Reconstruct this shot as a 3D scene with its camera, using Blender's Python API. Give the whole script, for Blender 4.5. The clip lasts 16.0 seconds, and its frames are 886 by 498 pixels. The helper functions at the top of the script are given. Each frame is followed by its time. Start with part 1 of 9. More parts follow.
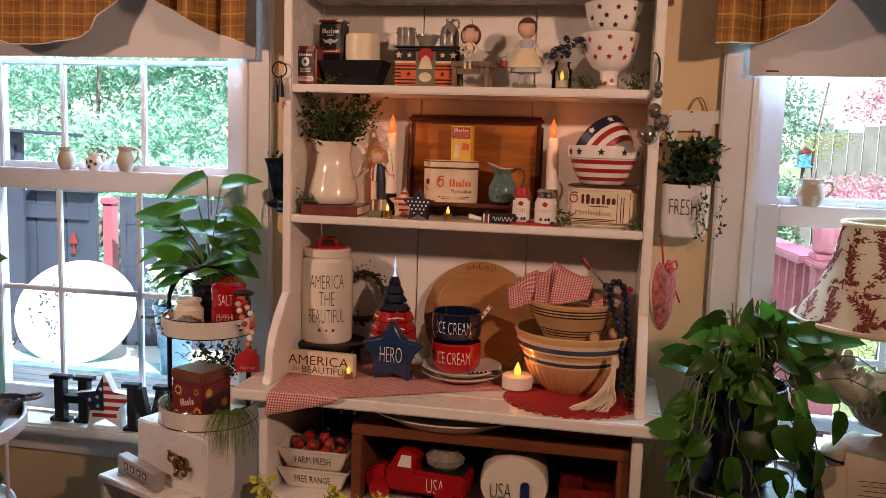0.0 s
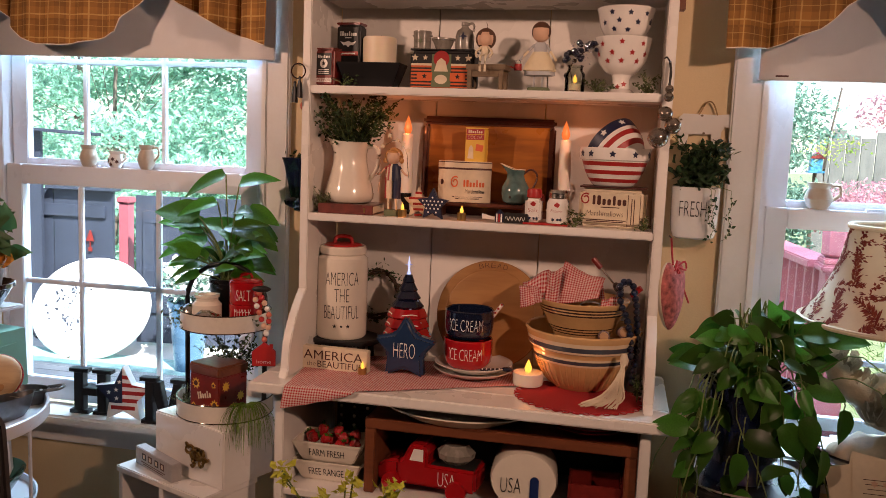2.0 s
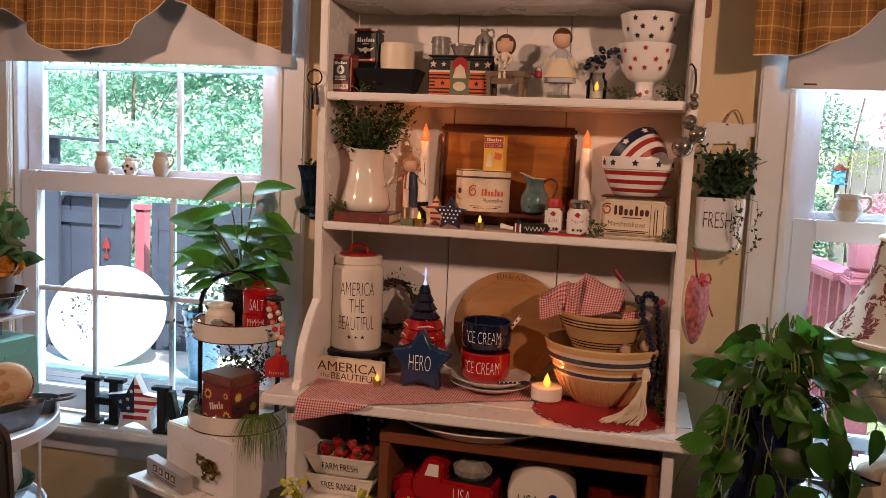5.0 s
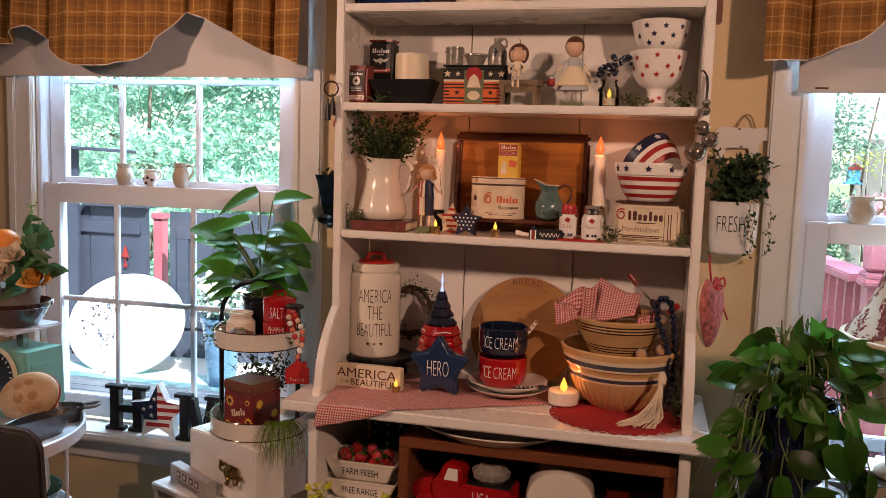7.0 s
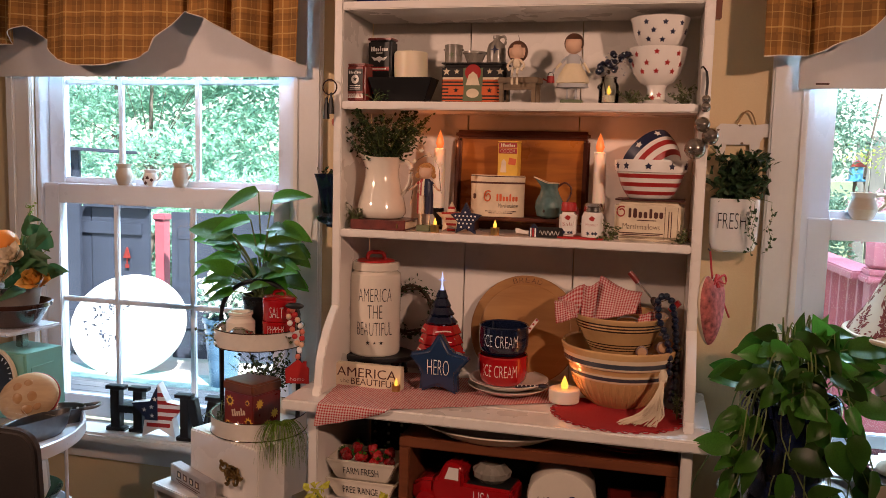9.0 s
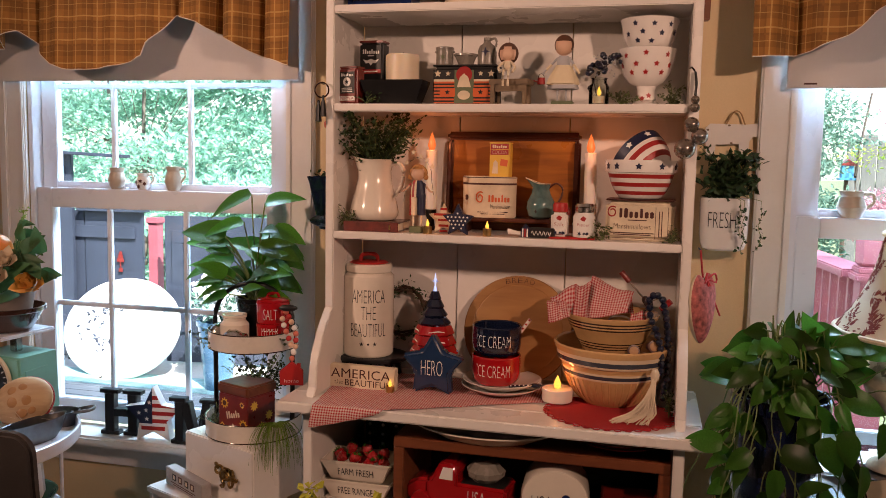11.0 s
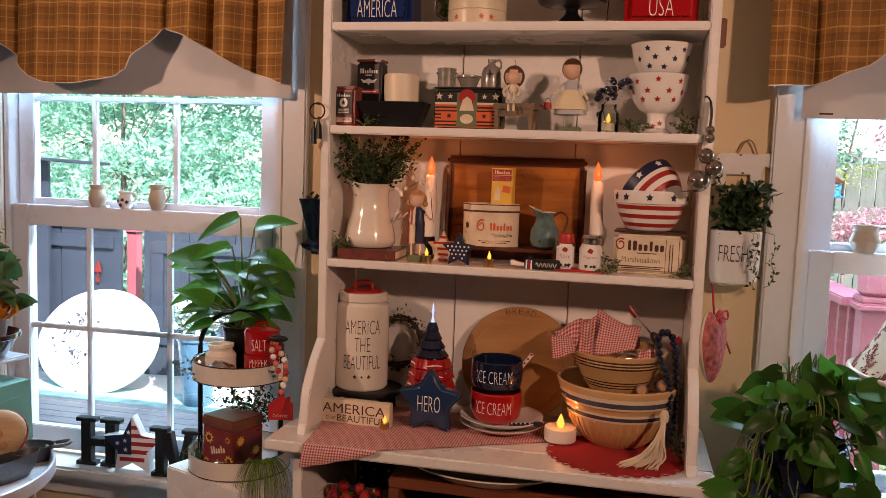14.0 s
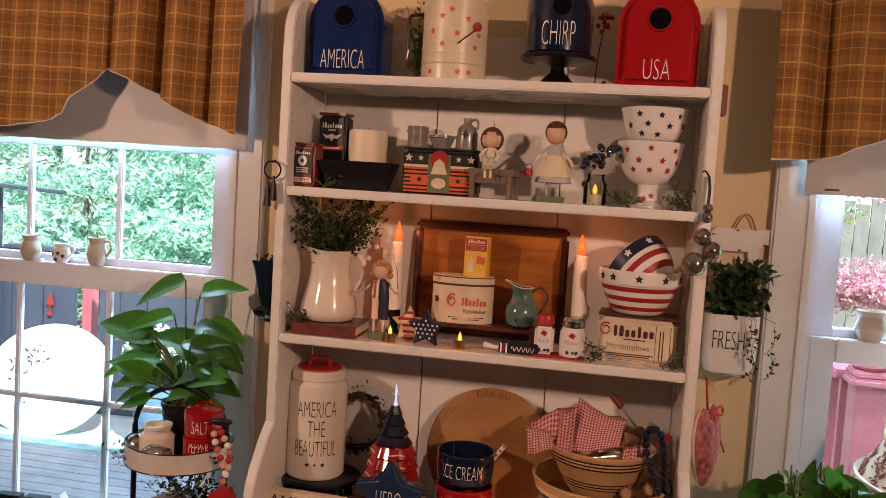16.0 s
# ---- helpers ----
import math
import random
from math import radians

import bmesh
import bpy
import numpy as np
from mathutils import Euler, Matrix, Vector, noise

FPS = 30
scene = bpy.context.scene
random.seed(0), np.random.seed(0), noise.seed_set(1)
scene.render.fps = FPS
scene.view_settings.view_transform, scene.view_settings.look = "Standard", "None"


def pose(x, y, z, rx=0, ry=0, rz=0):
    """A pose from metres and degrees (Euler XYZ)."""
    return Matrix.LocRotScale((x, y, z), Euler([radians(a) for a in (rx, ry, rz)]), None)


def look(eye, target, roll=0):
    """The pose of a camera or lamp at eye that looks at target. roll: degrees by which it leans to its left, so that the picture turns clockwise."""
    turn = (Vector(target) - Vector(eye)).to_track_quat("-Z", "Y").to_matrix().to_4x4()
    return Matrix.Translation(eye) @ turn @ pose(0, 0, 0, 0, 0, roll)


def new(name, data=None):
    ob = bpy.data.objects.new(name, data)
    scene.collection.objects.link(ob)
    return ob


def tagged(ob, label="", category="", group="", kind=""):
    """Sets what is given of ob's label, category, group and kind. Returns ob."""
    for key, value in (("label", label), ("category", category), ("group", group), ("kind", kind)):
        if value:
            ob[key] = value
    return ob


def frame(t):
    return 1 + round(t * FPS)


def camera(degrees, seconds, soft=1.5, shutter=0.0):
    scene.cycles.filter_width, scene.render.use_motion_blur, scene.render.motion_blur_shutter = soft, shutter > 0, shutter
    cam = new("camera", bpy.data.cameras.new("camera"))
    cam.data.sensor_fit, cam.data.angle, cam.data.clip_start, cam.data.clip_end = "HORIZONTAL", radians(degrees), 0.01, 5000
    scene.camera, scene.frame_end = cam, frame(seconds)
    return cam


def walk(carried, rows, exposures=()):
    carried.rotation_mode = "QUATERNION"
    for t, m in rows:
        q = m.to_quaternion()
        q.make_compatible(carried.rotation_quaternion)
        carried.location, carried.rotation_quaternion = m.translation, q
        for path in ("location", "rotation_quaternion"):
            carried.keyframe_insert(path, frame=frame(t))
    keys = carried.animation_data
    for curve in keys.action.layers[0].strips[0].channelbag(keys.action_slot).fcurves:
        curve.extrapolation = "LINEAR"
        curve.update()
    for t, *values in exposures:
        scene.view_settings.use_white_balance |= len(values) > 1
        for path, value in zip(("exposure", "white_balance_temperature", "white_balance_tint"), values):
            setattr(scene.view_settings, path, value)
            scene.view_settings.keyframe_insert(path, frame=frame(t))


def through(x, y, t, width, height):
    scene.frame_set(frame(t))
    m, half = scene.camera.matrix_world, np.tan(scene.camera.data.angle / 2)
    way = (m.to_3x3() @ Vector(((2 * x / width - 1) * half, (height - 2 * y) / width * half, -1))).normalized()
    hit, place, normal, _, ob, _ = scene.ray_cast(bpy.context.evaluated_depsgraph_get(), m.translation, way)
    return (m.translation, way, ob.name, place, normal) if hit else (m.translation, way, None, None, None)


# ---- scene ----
cam = camera(56.2, 16.0, soft=0.7)
PATH = [
    (0, (-0.09, 0.018, 1.444), (-0.476, 1.965, 1.195), 1.8),
    (0.5, (-0.085, -0.007, 1.449), (-0.481, 1.938, 1.197), 1.8),
    (1, (-0.089, -0.021, 1.442), (-0.491, 1.923, 1.196), 1.9),
    (1.5, (-0.085, -0.029, 1.452), (-0.492, 1.913, 1.199), 2.0),
    (2, (-0.088, -0.032, 1.438), (-0.499, 1.91, 1.195), 2.3),
    (2.5, (-0.09, -0.032, 1.447), (-0.507, 1.91, 1.207), 2.6),
    (3, (-0.085, -0.027, 1.445), (-0.518, 1.911, 1.212), 2.7),
    (5.5, (-0.105, 0.019, 1.432), (-0.565, 1.953, 1.211), 2.5),
    (6, (-0.102, 0.014, 1.442), (-0.578, 1.943, 1.217), 2.3),
    (6.5, (-0.102, -0.007, 1.445), (-0.581, 1.922, 1.23), 2.1),
    (7, (-0.102, -0.017, 1.446), (-0.585, 1.912, 1.232), 1.8),
    (7.5, (-0.099, -0.021, 1.443), (-0.585, 1.908, 1.23), 1.6),
    (8, (-0.094, -0.019, 1.445), (-0.584, 1.908, 1.233), 1.6),
    (8.5, (-0.096, -0.013, 1.439), (-0.582, 1.916, 1.228), 1.6),
    (9, (-0.095, -0.007, 1.442), (-0.585, 1.921, 1.227), 1.5),
    (11.5, (-0.086, -0.02, 1.442), (-0.559, 1.912, 1.232), 1.0),
    (12, (-0.085, -0.012, 1.441), (-0.557, 1.92, 1.228), 0.9),
    (12.5, (-0.089, -0.01, 1.439), (-0.559, 1.923, 1.231), 0.9),
    (13, (-0.104, -0.006, 1.444), (-0.569, 1.928, 1.231), 1.1),
    (13.5, (-0.125, 0.022, 1.478), (-0.581, 1.959, 1.275), 1.5),
    (14, (-0.171, 0.079, 1.5), (-0.599, 2.023, 1.301), 2.0),
    (14.5, (-0.198, 0.132, 1.487), (-0.587, 2.083, 1.277), 4.0),
    (15, (-0.184, 0.208, 1.526), (-0.553, 2.165, 1.342), 4.7),
    (15.5, (-0.183, 0.283, 1.562), (-0.555, 2.242, 1.407), 4.9),
    (16, (-0.208, 0.314, 1.618), (-0.581, 2.274, 1.472), 3.6),
]
walk(cam, [(t, look(eye, target, roll)) for t, eye, target, roll in PATH],
     [(0, 2.08), (13, 2.08), (14, 2.0), (15.5, 1.85), (16, 2.0)])

# ---- light ----
SUN_DIR = Vector((-0.47, 0.52, -0.71)).normalized()
world = bpy.data.worlds.new("sky")
scene.world = world
world.use_nodes = True
_nt = world.node_tree
_sky = _nt.nodes.new("ShaderNodeTexSky")
_sky.sky_type = "NISHITA"
_sky.sun_disc = False
_sky.sun_elevation = math.asin(-SUN_DIR.z)
_sky.sun_rotation = math.atan2(-SUN_DIR.x, -SUN_DIR.y)
_bg = _nt.nodes["Background"]
_bg.inputs["Strength"].default_value = 0.15
_nt.links.new(_sky.outputs["Color"], _bg.inputs["Color"])


def lamp(name, kind, m, energy, color, size=0.1):
    d = bpy.data.lights.new(name, kind)
    d.energy, d.color = energy, color
    if kind == "POINT":
        d.shadow_soft_size = size
    elif kind == "AREA":
        d.size = size
    elif kind == "SUN":
        d.angle = size
    ob = new(name, d)
    ob.matrix_world = m
    return ob


lamp("sun", "SUN", Matrix.Translation((0, 0, 6)) @ SUN_DIR.to_track_quat("-Z", "Y").to_matrix().to_4x4(), 5.0, (1.0, 0.97, 0.93), radians(0.6))
WARM = (1.0, 0.605, 0.435)
for eye, aim, watts, cone in (((-2.35, 0.4, 2.10), (-0.45, 2.4, 1.55), 28.5, 98), ((1.15, 0.2, 2.10), (-0.98, 2.4, 1.45), 33.0, 76)):
    o = lamp("ceiling_lamp", "SPOT", look(eye, aim), watts, WARM, 0.05)
    o.data.spot_size, o.data.spot_blend, o.data.shadow_soft_size = radians(cone), 1.0, 0.045
for wx, watts in ((-1.745, 22.0), (0.79, 42.0)):
    o = lamp("window_skylight", "AREA", pose(wx, 3.25, 2.3, -36, 0, 0), watts, (0.55, 0.78, 1.0), 1.0)
    o.data.shape, o.data.size_y = "RECTANGLE", 0.5
for eye, watts in (((-0.722, 2.355, 1.50), 0.05), ((-0.25, 2.365, 1.498), 0.035), ((-0.313, 2.235, 0.865), 0.03), ((-0.524, 2.244, 1.275), 0.008), ((-0.697, 2.244, 1.275), 0.008)):
    lamp("candle_glow", "POINT", pose(*eye), watts, (1.0, 0.26, 0.08), 0.008)


# ---- materials ----
def mat(name, color, rough=0.5, metal=0.0, var=0.12, scale=6.0, bump=0.0, bscale=80.0, coat=0.0, spec=0.5, emit=0.0, sub=0.0):
    """Principled surface with stains at a large scale, grain at a fine one, and relief."""
    m = bpy.data.materials.new(name)
    m.use_nodes = True
    nt = m.node_tree
    b = nt.nodes["Principled BSDF"]
    b.inputs["Roughness"].default_value = rough
    b.inputs["Metallic"].default_value = metal
    b.inputs["Coat Weight"].default_value = coat
    b.inputs["Coat Roughness"].default_value = 0.08
    b.inputs["Specular IOR Level"].default_value = spec
    tc = nt.nodes.new("ShaderNodeTexCoord")
    n1 = nt.nodes.new("ShaderNodeTexNoise")
    n1.inputs["Scale"].default_value = scale
    n1.inputs["Detail"].default_value = 5.0
    n2 = nt.nodes.new("ShaderNodeTexNoise")
    n2.inputs["Scale"].default_value = bscale
    n2.inputs["Detail"].default_value = 3.0
    nt.links.new(tc.outputs["Object"], n1.inputs["Vector"])
    nt.links.new(tc.outputs["Object"], n2.inputs["Vector"])
    add = nt.nodes.new("ShaderNodeMath")
    add.operation = "MULTIPLY_ADD"
    add.inputs[1].default_value = 0.35
    nt.links.new(n2.outputs["Fac"], add.inputs[0])
    nt.links.new(n1.outputs["Fac"], add.inputs[2])
    mr = nt.nodes.new("ShaderNodeMapRange")
    mr.inputs["From Min"].default_value, mr.inputs["From Max"].default_value = 0.4, 0.95
    mr.inputs["To Min"].default_value, mr.inputs["To Max"].default_value = 1.0 - var, 1.0 + var * 0.6
    nt.links.new(add.outputs[0], mr.inputs["Value"])
    vm = nt.nodes.new("ShaderNodeVectorMath")
    vm.operation = "SCALE"
    vm.inputs[0].default_value = color[:3]
    nt.links.new(mr.outputs["Result"], vm.inputs["Scale"])
    nt.links.new(vm.outputs["Vector"], b.inputs["Base Color"])
    rr = nt.nodes.new("ShaderNodeMapRange")
    rr.inputs["From Min"].default_value, rr.inputs["From Max"].default_value = 0.3, 0.7
    rr.inputs["To Min"].default_value, rr.inputs["To Max"].default_value = max(0.02, rough - 0.06), min(1.0, rough + 0.08)
    nt.links.new(n1.outputs["Fac"], rr.inputs["Value"])
    nt.links.new(rr.outputs["Result"], b.inputs["Roughness"])
    if bump:
        bp = nt.nodes.new("ShaderNodeBump")
        bp.inputs["Strength"].default_value = bump
        bp.inputs["Distance"].default_value = 0.004
        nt.links.new(n2.outputs["Fac"], bp.inputs["Height"])
        nt.links.new(bp.outputs["Normal"], b.inputs["Normal"])
    if emit:
        b.inputs["Emission Color"].default_value = (*color[:3], 1)
        b.inputs["Emission Strength"].default_value = emit
    if sub:
        b.inputs["Subsurface Weight"].default_value = sub
        b.inputs["Subsurface Radius"].default_value = (0.02, 0.012, 0.006)
        b.inputs["Subsurface Scale"].default_value = 0.3
    return m


def uv_weave(name, base, line, size, kind, rough=0.85):
    """Woven cloth in UV metres: gingham check, plaid or ticking."""
    m = mat(name, base, rough, var=0.1, bump=0.25, bscale=900.0)
    nt = m.node_tree
    b = nt.nodes["Principled BSDF"]
    uv = nt.nodes.new("ShaderNodeUVMap")
    sp = nt.nodes.new("ShaderNodeSeparateXYZ")
    nt.links.new(uv.outputs["UV"], sp.inputs[0])

    def op(kind_, a, c=0.0, d=None):
        n = nt.nodes.new("ShaderNodeMath")
        n.operation = kind_
        for i, v in enumerate((a, c) if d is None else (a, c, d)):
            if isinstance(v, (int, float)):
                n.inputs[i].default_value = v
            else:
                nt.links.new(v, n.inputs[i])
        return n.outputs[0]

    def band(axis, period, lo, hi):
        f = op("FRACT", op("DIVIDE", sp.outputs[axis], period))
        return op("MULTIPLY", op("GREATER_THAN", f, lo), op("LESS_THAN", f, hi))

    def mix(fac, a, c):
        n = nt.nodes.new("ShaderNodeMix")
        n.data_type = "RGBA"
        nt.links.new(fac, n.inputs[0])
        for k, v in ((6, a), (7, c)):
            if isinstance(v, tuple):
                n.inputs[k].default_value = (*v, 1)
            else:
                nt.links.new(v, n.inputs[k])
        return n.outputs[2]

    if kind == "gingham":
        a, c = band(0, size, 0.0, 0.5), band(1, size, 0.0, 0.5)
        col = mix(op("MULTIPLY", op("ADD", a, c), 0.5), base, line)
    elif kind == "ticking":
        col = mix(band(0, size, 0.0, 0.45), base, line)
    else:
        dark = tuple(v * 0.55 for v in base)
        col = mix(op("MULTIPLY", op("ADD", band(0, size, 0.0, 0.42), band(1, size, 0.0, 0.42)), 0.42), base, dark)
        thin = op("MAXIMUM", band(0, size, 0.66, 0.72), band(1, size, 0.66, 0.72))
        fine = op("MAXIMUM", band(0, size, 0.2, 0.23), band(1, size, 0.2, 0.23))
        dusk = op("MAXIMUM", band(0, size, 0.42, 0.50), band(1, size, 0.42, 0.50))
        col = mix(op("MULTIPLY", dusk, 0.45), col, tuple(v * 0.3 for v in base))
        col = mix(op("MULTIPLY", fine, 0.34), col, line)
        col = mix(op("MULTIPLY", thin, 0.42), col, line)
    n1 = nt.nodes.new("ShaderNodeTexNoise")
    n1.inputs["Scale"].default_value = 14.0
    vm = nt.nodes.new("ShaderNodeVectorMath")
    vm.operation = "SCALE"
    mr = nt.nodes.new("ShaderNodeMapRange")
    mr.inputs["To Min"].default_value, mr.inputs["To Max"].default_value = 0.78, 1.15
    nt.links.new(n1.outputs["Fac"], mr.inputs["Value"])
    nt.links.new(mr.outputs["Result"], vm.inputs["Scale"])
    nt.links.new(col, vm.inputs[0])
    nt.links.new(vm.outputs["Vector"], b.inputs["Base Color"])
    return m


def wood(name, light, dark, rough=0.4, scale=3.0, coat=0.0, axis=0):
    m = mat(name, light, rough, coat=coat, bump=0.05, bscale=60)
    nt = m.node_tree
    b = nt.nodes["Principled BSDF"]
    tc = nt.nodes.new("ShaderNodeTexCoord")
    mp = nt.nodes.new("ShaderNodeMapping")
    s = [scale * 9] * 3
    s[axis] = scale
    mp.inputs["Scale"].default_value = s
    n = nt.nodes.new("ShaderNodeTexNoise")
    n.inputs["Scale"].default_value = 1.6
    n.inputs["Detail"].default_value = 7.0
    n.inputs["Distortion"].default_value = 0.7
    big = nt.nodes.new("ShaderNodeTexNoise")
    big.inputs["Scale"].default_value = 5.0
    r = nt.nodes.new("ShaderNodeValToRGB")
    r.color_ramp.elements[0].position, r.color_ramp.elements[1].position = 0.33, 0.68
    r.color_ramp.elements[0].color, r.color_ramp.elements[1].color = (*dark, 1), (*light, 1)
    av = nt.nodes.new("ShaderNodeMath")
    av.operation = "MULTIPLY_ADD"
    av.inputs[1].default_value = 0.5
    hf = nt.nodes.new("ShaderNodeMath")
    hf.operation = "MULTIPLY"
    hf.inputs[1].default_value = 0.5
    nt.links.new(tc.outputs["Object"], mp.inputs[0])
    nt.links.new(mp.outputs[0], n.inputs["Vector"])
    nt.links.new(tc.outputs["Object"], big.inputs["Vector"])
    nt.links.new(big.outputs["Fac"], hf.inputs[0])
    nt.links.new(n.outputs["Fac"], av.inputs[0])
    nt.links.new(hf.outputs[0], av.inputs[2])
    nt.links.new(av.outputs[0], r.inputs[0])
    nt.links.new(r.outputs[0], b.inputs["Base Color"])
    return m


def glass(name, tint=(1, 1, 1), gloss=1.0, ior=1.45):
    m = bpy.data.materials.new(name)
    m.use_nodes = True
    nt = m.node_tree
    nt.nodes.remove(nt.nodes["Principled BSDF"])
    t = nt.nodes.new("ShaderNodeBsdfTransparent")
    t.inputs[0].default_value = (*tint, 1)
    g = nt.nodes.new("ShaderNodeBsdfGlossy")
    g.inputs["Roughness"].default_value = 0.02
    f = nt.nodes.new("ShaderNodeFresnel")
    f.inputs[0].default_value = ior
    mx = nt.nodes.new("ShaderNodeMixShader")
    k = nt.nodes.new("ShaderNodeMath")
    k.operation = "MULTIPLY"
    k.inputs[1].default_value = gloss
    nt.links.new(f.outputs[0], k.inputs[0])
    nt.links.new(k.outputs[0], mx.inputs[0])
    nt.links.new(t.outputs[0], mx.inputs[1])
    nt.links.new(g.outputs[0], mx.inputs[2])
    nt.links.new(mx.outputs[0], nt.nodes["Material Output"].inputs[0])
    return m


def leaf_mat(name, color, vary=0.35, rough=0.4, through=0.35, var=0.25):
    """Leaf: colour varies from leaf to leaf, with some light let through."""
    m = mat(name, color, rough, var=var, scale=25.0, spec=0.3)
    nt = m.node_tree
    b = nt.nodes["Principled BSDF"]
    src = b.inputs["Base Color"].links[0].from_socket
    ge = nt.nodes.new("ShaderNodeNewGeometry")
    oi = nt.nodes.new("ShaderNodeObjectInfo")
    ad = nt.nodes.new("ShaderNodeMath")
    ad.operation = "ADD"
    nt.links.new(ge.outputs["Random Per Island"], ad.inputs[0])
    nt.links.new(oi.outputs["Random"], ad.inputs[1])
    fr = nt.nodes.new("ShaderNodeMath")
    fr.operation = "FRACT"
    nt.links.new(ad.outputs[0], fr.inputs[0])
    hs = nt.nodes.new("ShaderNodeHueSaturation")
    mv = nt.nodes.new("ShaderNodeMapRange")
    mv.inputs["To Min"].default_value, mv.inputs["To Max"].default_value = 1 - vary, 1 + vary
    mh = nt.nodes.new("ShaderNodeMapRange")
    mh.inputs["To Min"].default_value, mh.inputs["To Max"].default_value = 0.485, 0.515
    nt.links.new(fr.outputs[0], mv.inputs["Value"])
    nt.links.new(fr.outputs[0], mh.inputs["Value"])
    nt.links.new(mv.outputs["Result"], hs.inputs["Value"])
    nt.links.new(mh.outputs["Result"], hs.inputs["Hue"])
    nt.links.new(src, hs.inputs["Color"])
    nt.links.new(hs.outputs[0], b.inputs["Base Color"])
    tr = nt.nodes.new("ShaderNodeBsdfTranslucent")
    nt.links.new(hs.outputs[0], tr.inputs["Color"])
    mx = nt.nodes.new("ShaderNodeMixShader")
    mx.inputs[0].default_value = through
    nt.links.new(b.outputs[0], mx.inputs[1])
    nt.links.new(tr.outputs[0], mx.inputs[2])
    nt.links.new(mx.outputs[0], nt.nodes["Material Output"].inputs[0])
    return m


WHITE = mat("white gloss paint", (0.78, 0.75, 0.71), 0.28, var=0.06, scale=4, bump=0.06, bscale=45, coat=0.25)
TRIM = mat("white trim paint", (0.78, 0.77, 0.75), 0.4, var=0.06, scale=5, bump=0.04)
# White vinyl with the blue of the sky's glow mixed into its colour.
VINYL = mat("sky tinted white vinyl", (0.72, 0.77, 0.85), 0.3, var=0.04)
WALL = mat("yellow cream wall paint", (0.72, 0.56, 0.33), 0.6, var=0.07, scale=2.5, bump=0.12, bscale=220)
CEIL = mat("white ceiling paint", (0.8, 0.78, 0.74), 0.8, var=0.04)
# Colour for the unseen walls, kept dark so they bounce little light.
ROOM = mat("dark bounce cutting wall paint", (0.17, 0.13, 0.10), 0.7, var=0.1)
FLOOR = wood("oak floor", (0.32, 0.19, 0.1), (0.16, 0.09, 0.045), 0.35, 2.0)
PLAID = uv_weave("brown plaid cotton", (0.34, 0.155, 0.034), (0.74, 0.50, 0.17), 0.074, "plaid")
PIPING = mat("cream piping", (0.78, 0.72, 0.62), 0.8)
GINGHAM = uv_weave("red gingham cotton", (0.70, 0.56, 0.52), (0.46, 0.02, 0.028), 0.0072, "gingham")
GINGHAM_BIG = uv_weave("red gingham napkin", (0.68, 0.50, 0.47), (0.40, 0.015, 0.022), 0.007, "gingham")
TICKING = uv_weave("red printed cotton", (0.7, 0.5, 0.46), (0.5, 0.04, 0.05), 0.009, "ticking")
GLASS = glass("window glass", (0.97, 0.99, 1.0), 0.5)
JARGLASS = glass("clear glass", (0.93, 0.95, 0.93), 1.0)
SMOKE = mat("mercury glass", (0.38, 0.33, 0.28), 0.16, 0.85, var=0.35, scale=60)
CREAM = mat("cream glazed ceramic", (0.76, 0.70, 0.60), 0.12, var=0.06, scale=9, coat=0.5)
CERWHITE = mat("white glazed ceramic", (0.80, 0.77, 0.73), 0.12, var=0.05, scale=9, coat=0.5)
NAVY = mat("navy glazed ceramic", (0.007, 0.012, 0.034), 0.12, var=0.2, coat=0.6)
COBALT = mat("deep blue glazed ceramic", (0.009, 0.024, 0.11), 0.12, var=0.15, coat=0.6)
HEROBLUE = mat("slate blue glazed ceramic", (0.017, 0.040, 0.10), 0.16, var=0.2, coat=0.5)
RED = mat("red glazed ceramic", (0.36, 0.007, 0.011), 0.13, var=0.12, coat=0.6)
REDP = mat("red paint", (0.42, 0.018, 0.018), 0.45, var=0.15)
BRICKRED = mat("brick red printed tin", (0.18, 0.017, 0.013), 0.32, var=0.3, scale=20)
BLACK = mat("black metal", (0.005, 0.005, 0.006), 0.3, var=0.3)
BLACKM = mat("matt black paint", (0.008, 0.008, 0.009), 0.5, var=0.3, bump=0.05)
DKBROWN = mat("brown glazed stoneware", (0.045, 0.018, 0.012), 0.15, var=0.3, coat=0.6)
YELLOWW = mat("yellow ware glaze", (0.60, 0.38, 0.17), 0.16, var=0.12, scale=10, coat=0.6)
YWHITE = mat("cream glaze band", (0.72, 0.60, 0.42), 0.16, var=0.08, coat=0.6)
YBLUE = mat("slate glaze band", (0.05, 0.06, 0.085), 0.18, var=0.2, coat=0.6)
YBROWN = mat("dark brown glaze band", (0.05, 0.03, 0.025), 0.18, var=0.2, coat=0.6)
TRAYWOOD = wood("amber varnished wood", (0.52, 0.20, 0.035), (0.13, 0.04, 0.014), 0.3, 2.2, 0.4)
DARKWOOD = wood("dark brown wood", (0.11, 0.032, 0.018), (0.05, 0.016, 0.01), 0.35, 3.0, 0.3)
BOXWOOD = wood("reddish brown wood", (0.24, 0.075, 0.03), (0.11, 0.035, 0.016), 0.4, 3.0, 0.1)
BOARDWOOD = wood("honey maple wood", (0.46, 0.25, 0.09), (0.28, 0.13, 0.045), 0.4, 2.5, 0.2)
PALEWOOD = wood("pale pine wood", (0.55, 0.38, 0.20), (0.36, 0.22, 0.11), 0.5, 5.0)
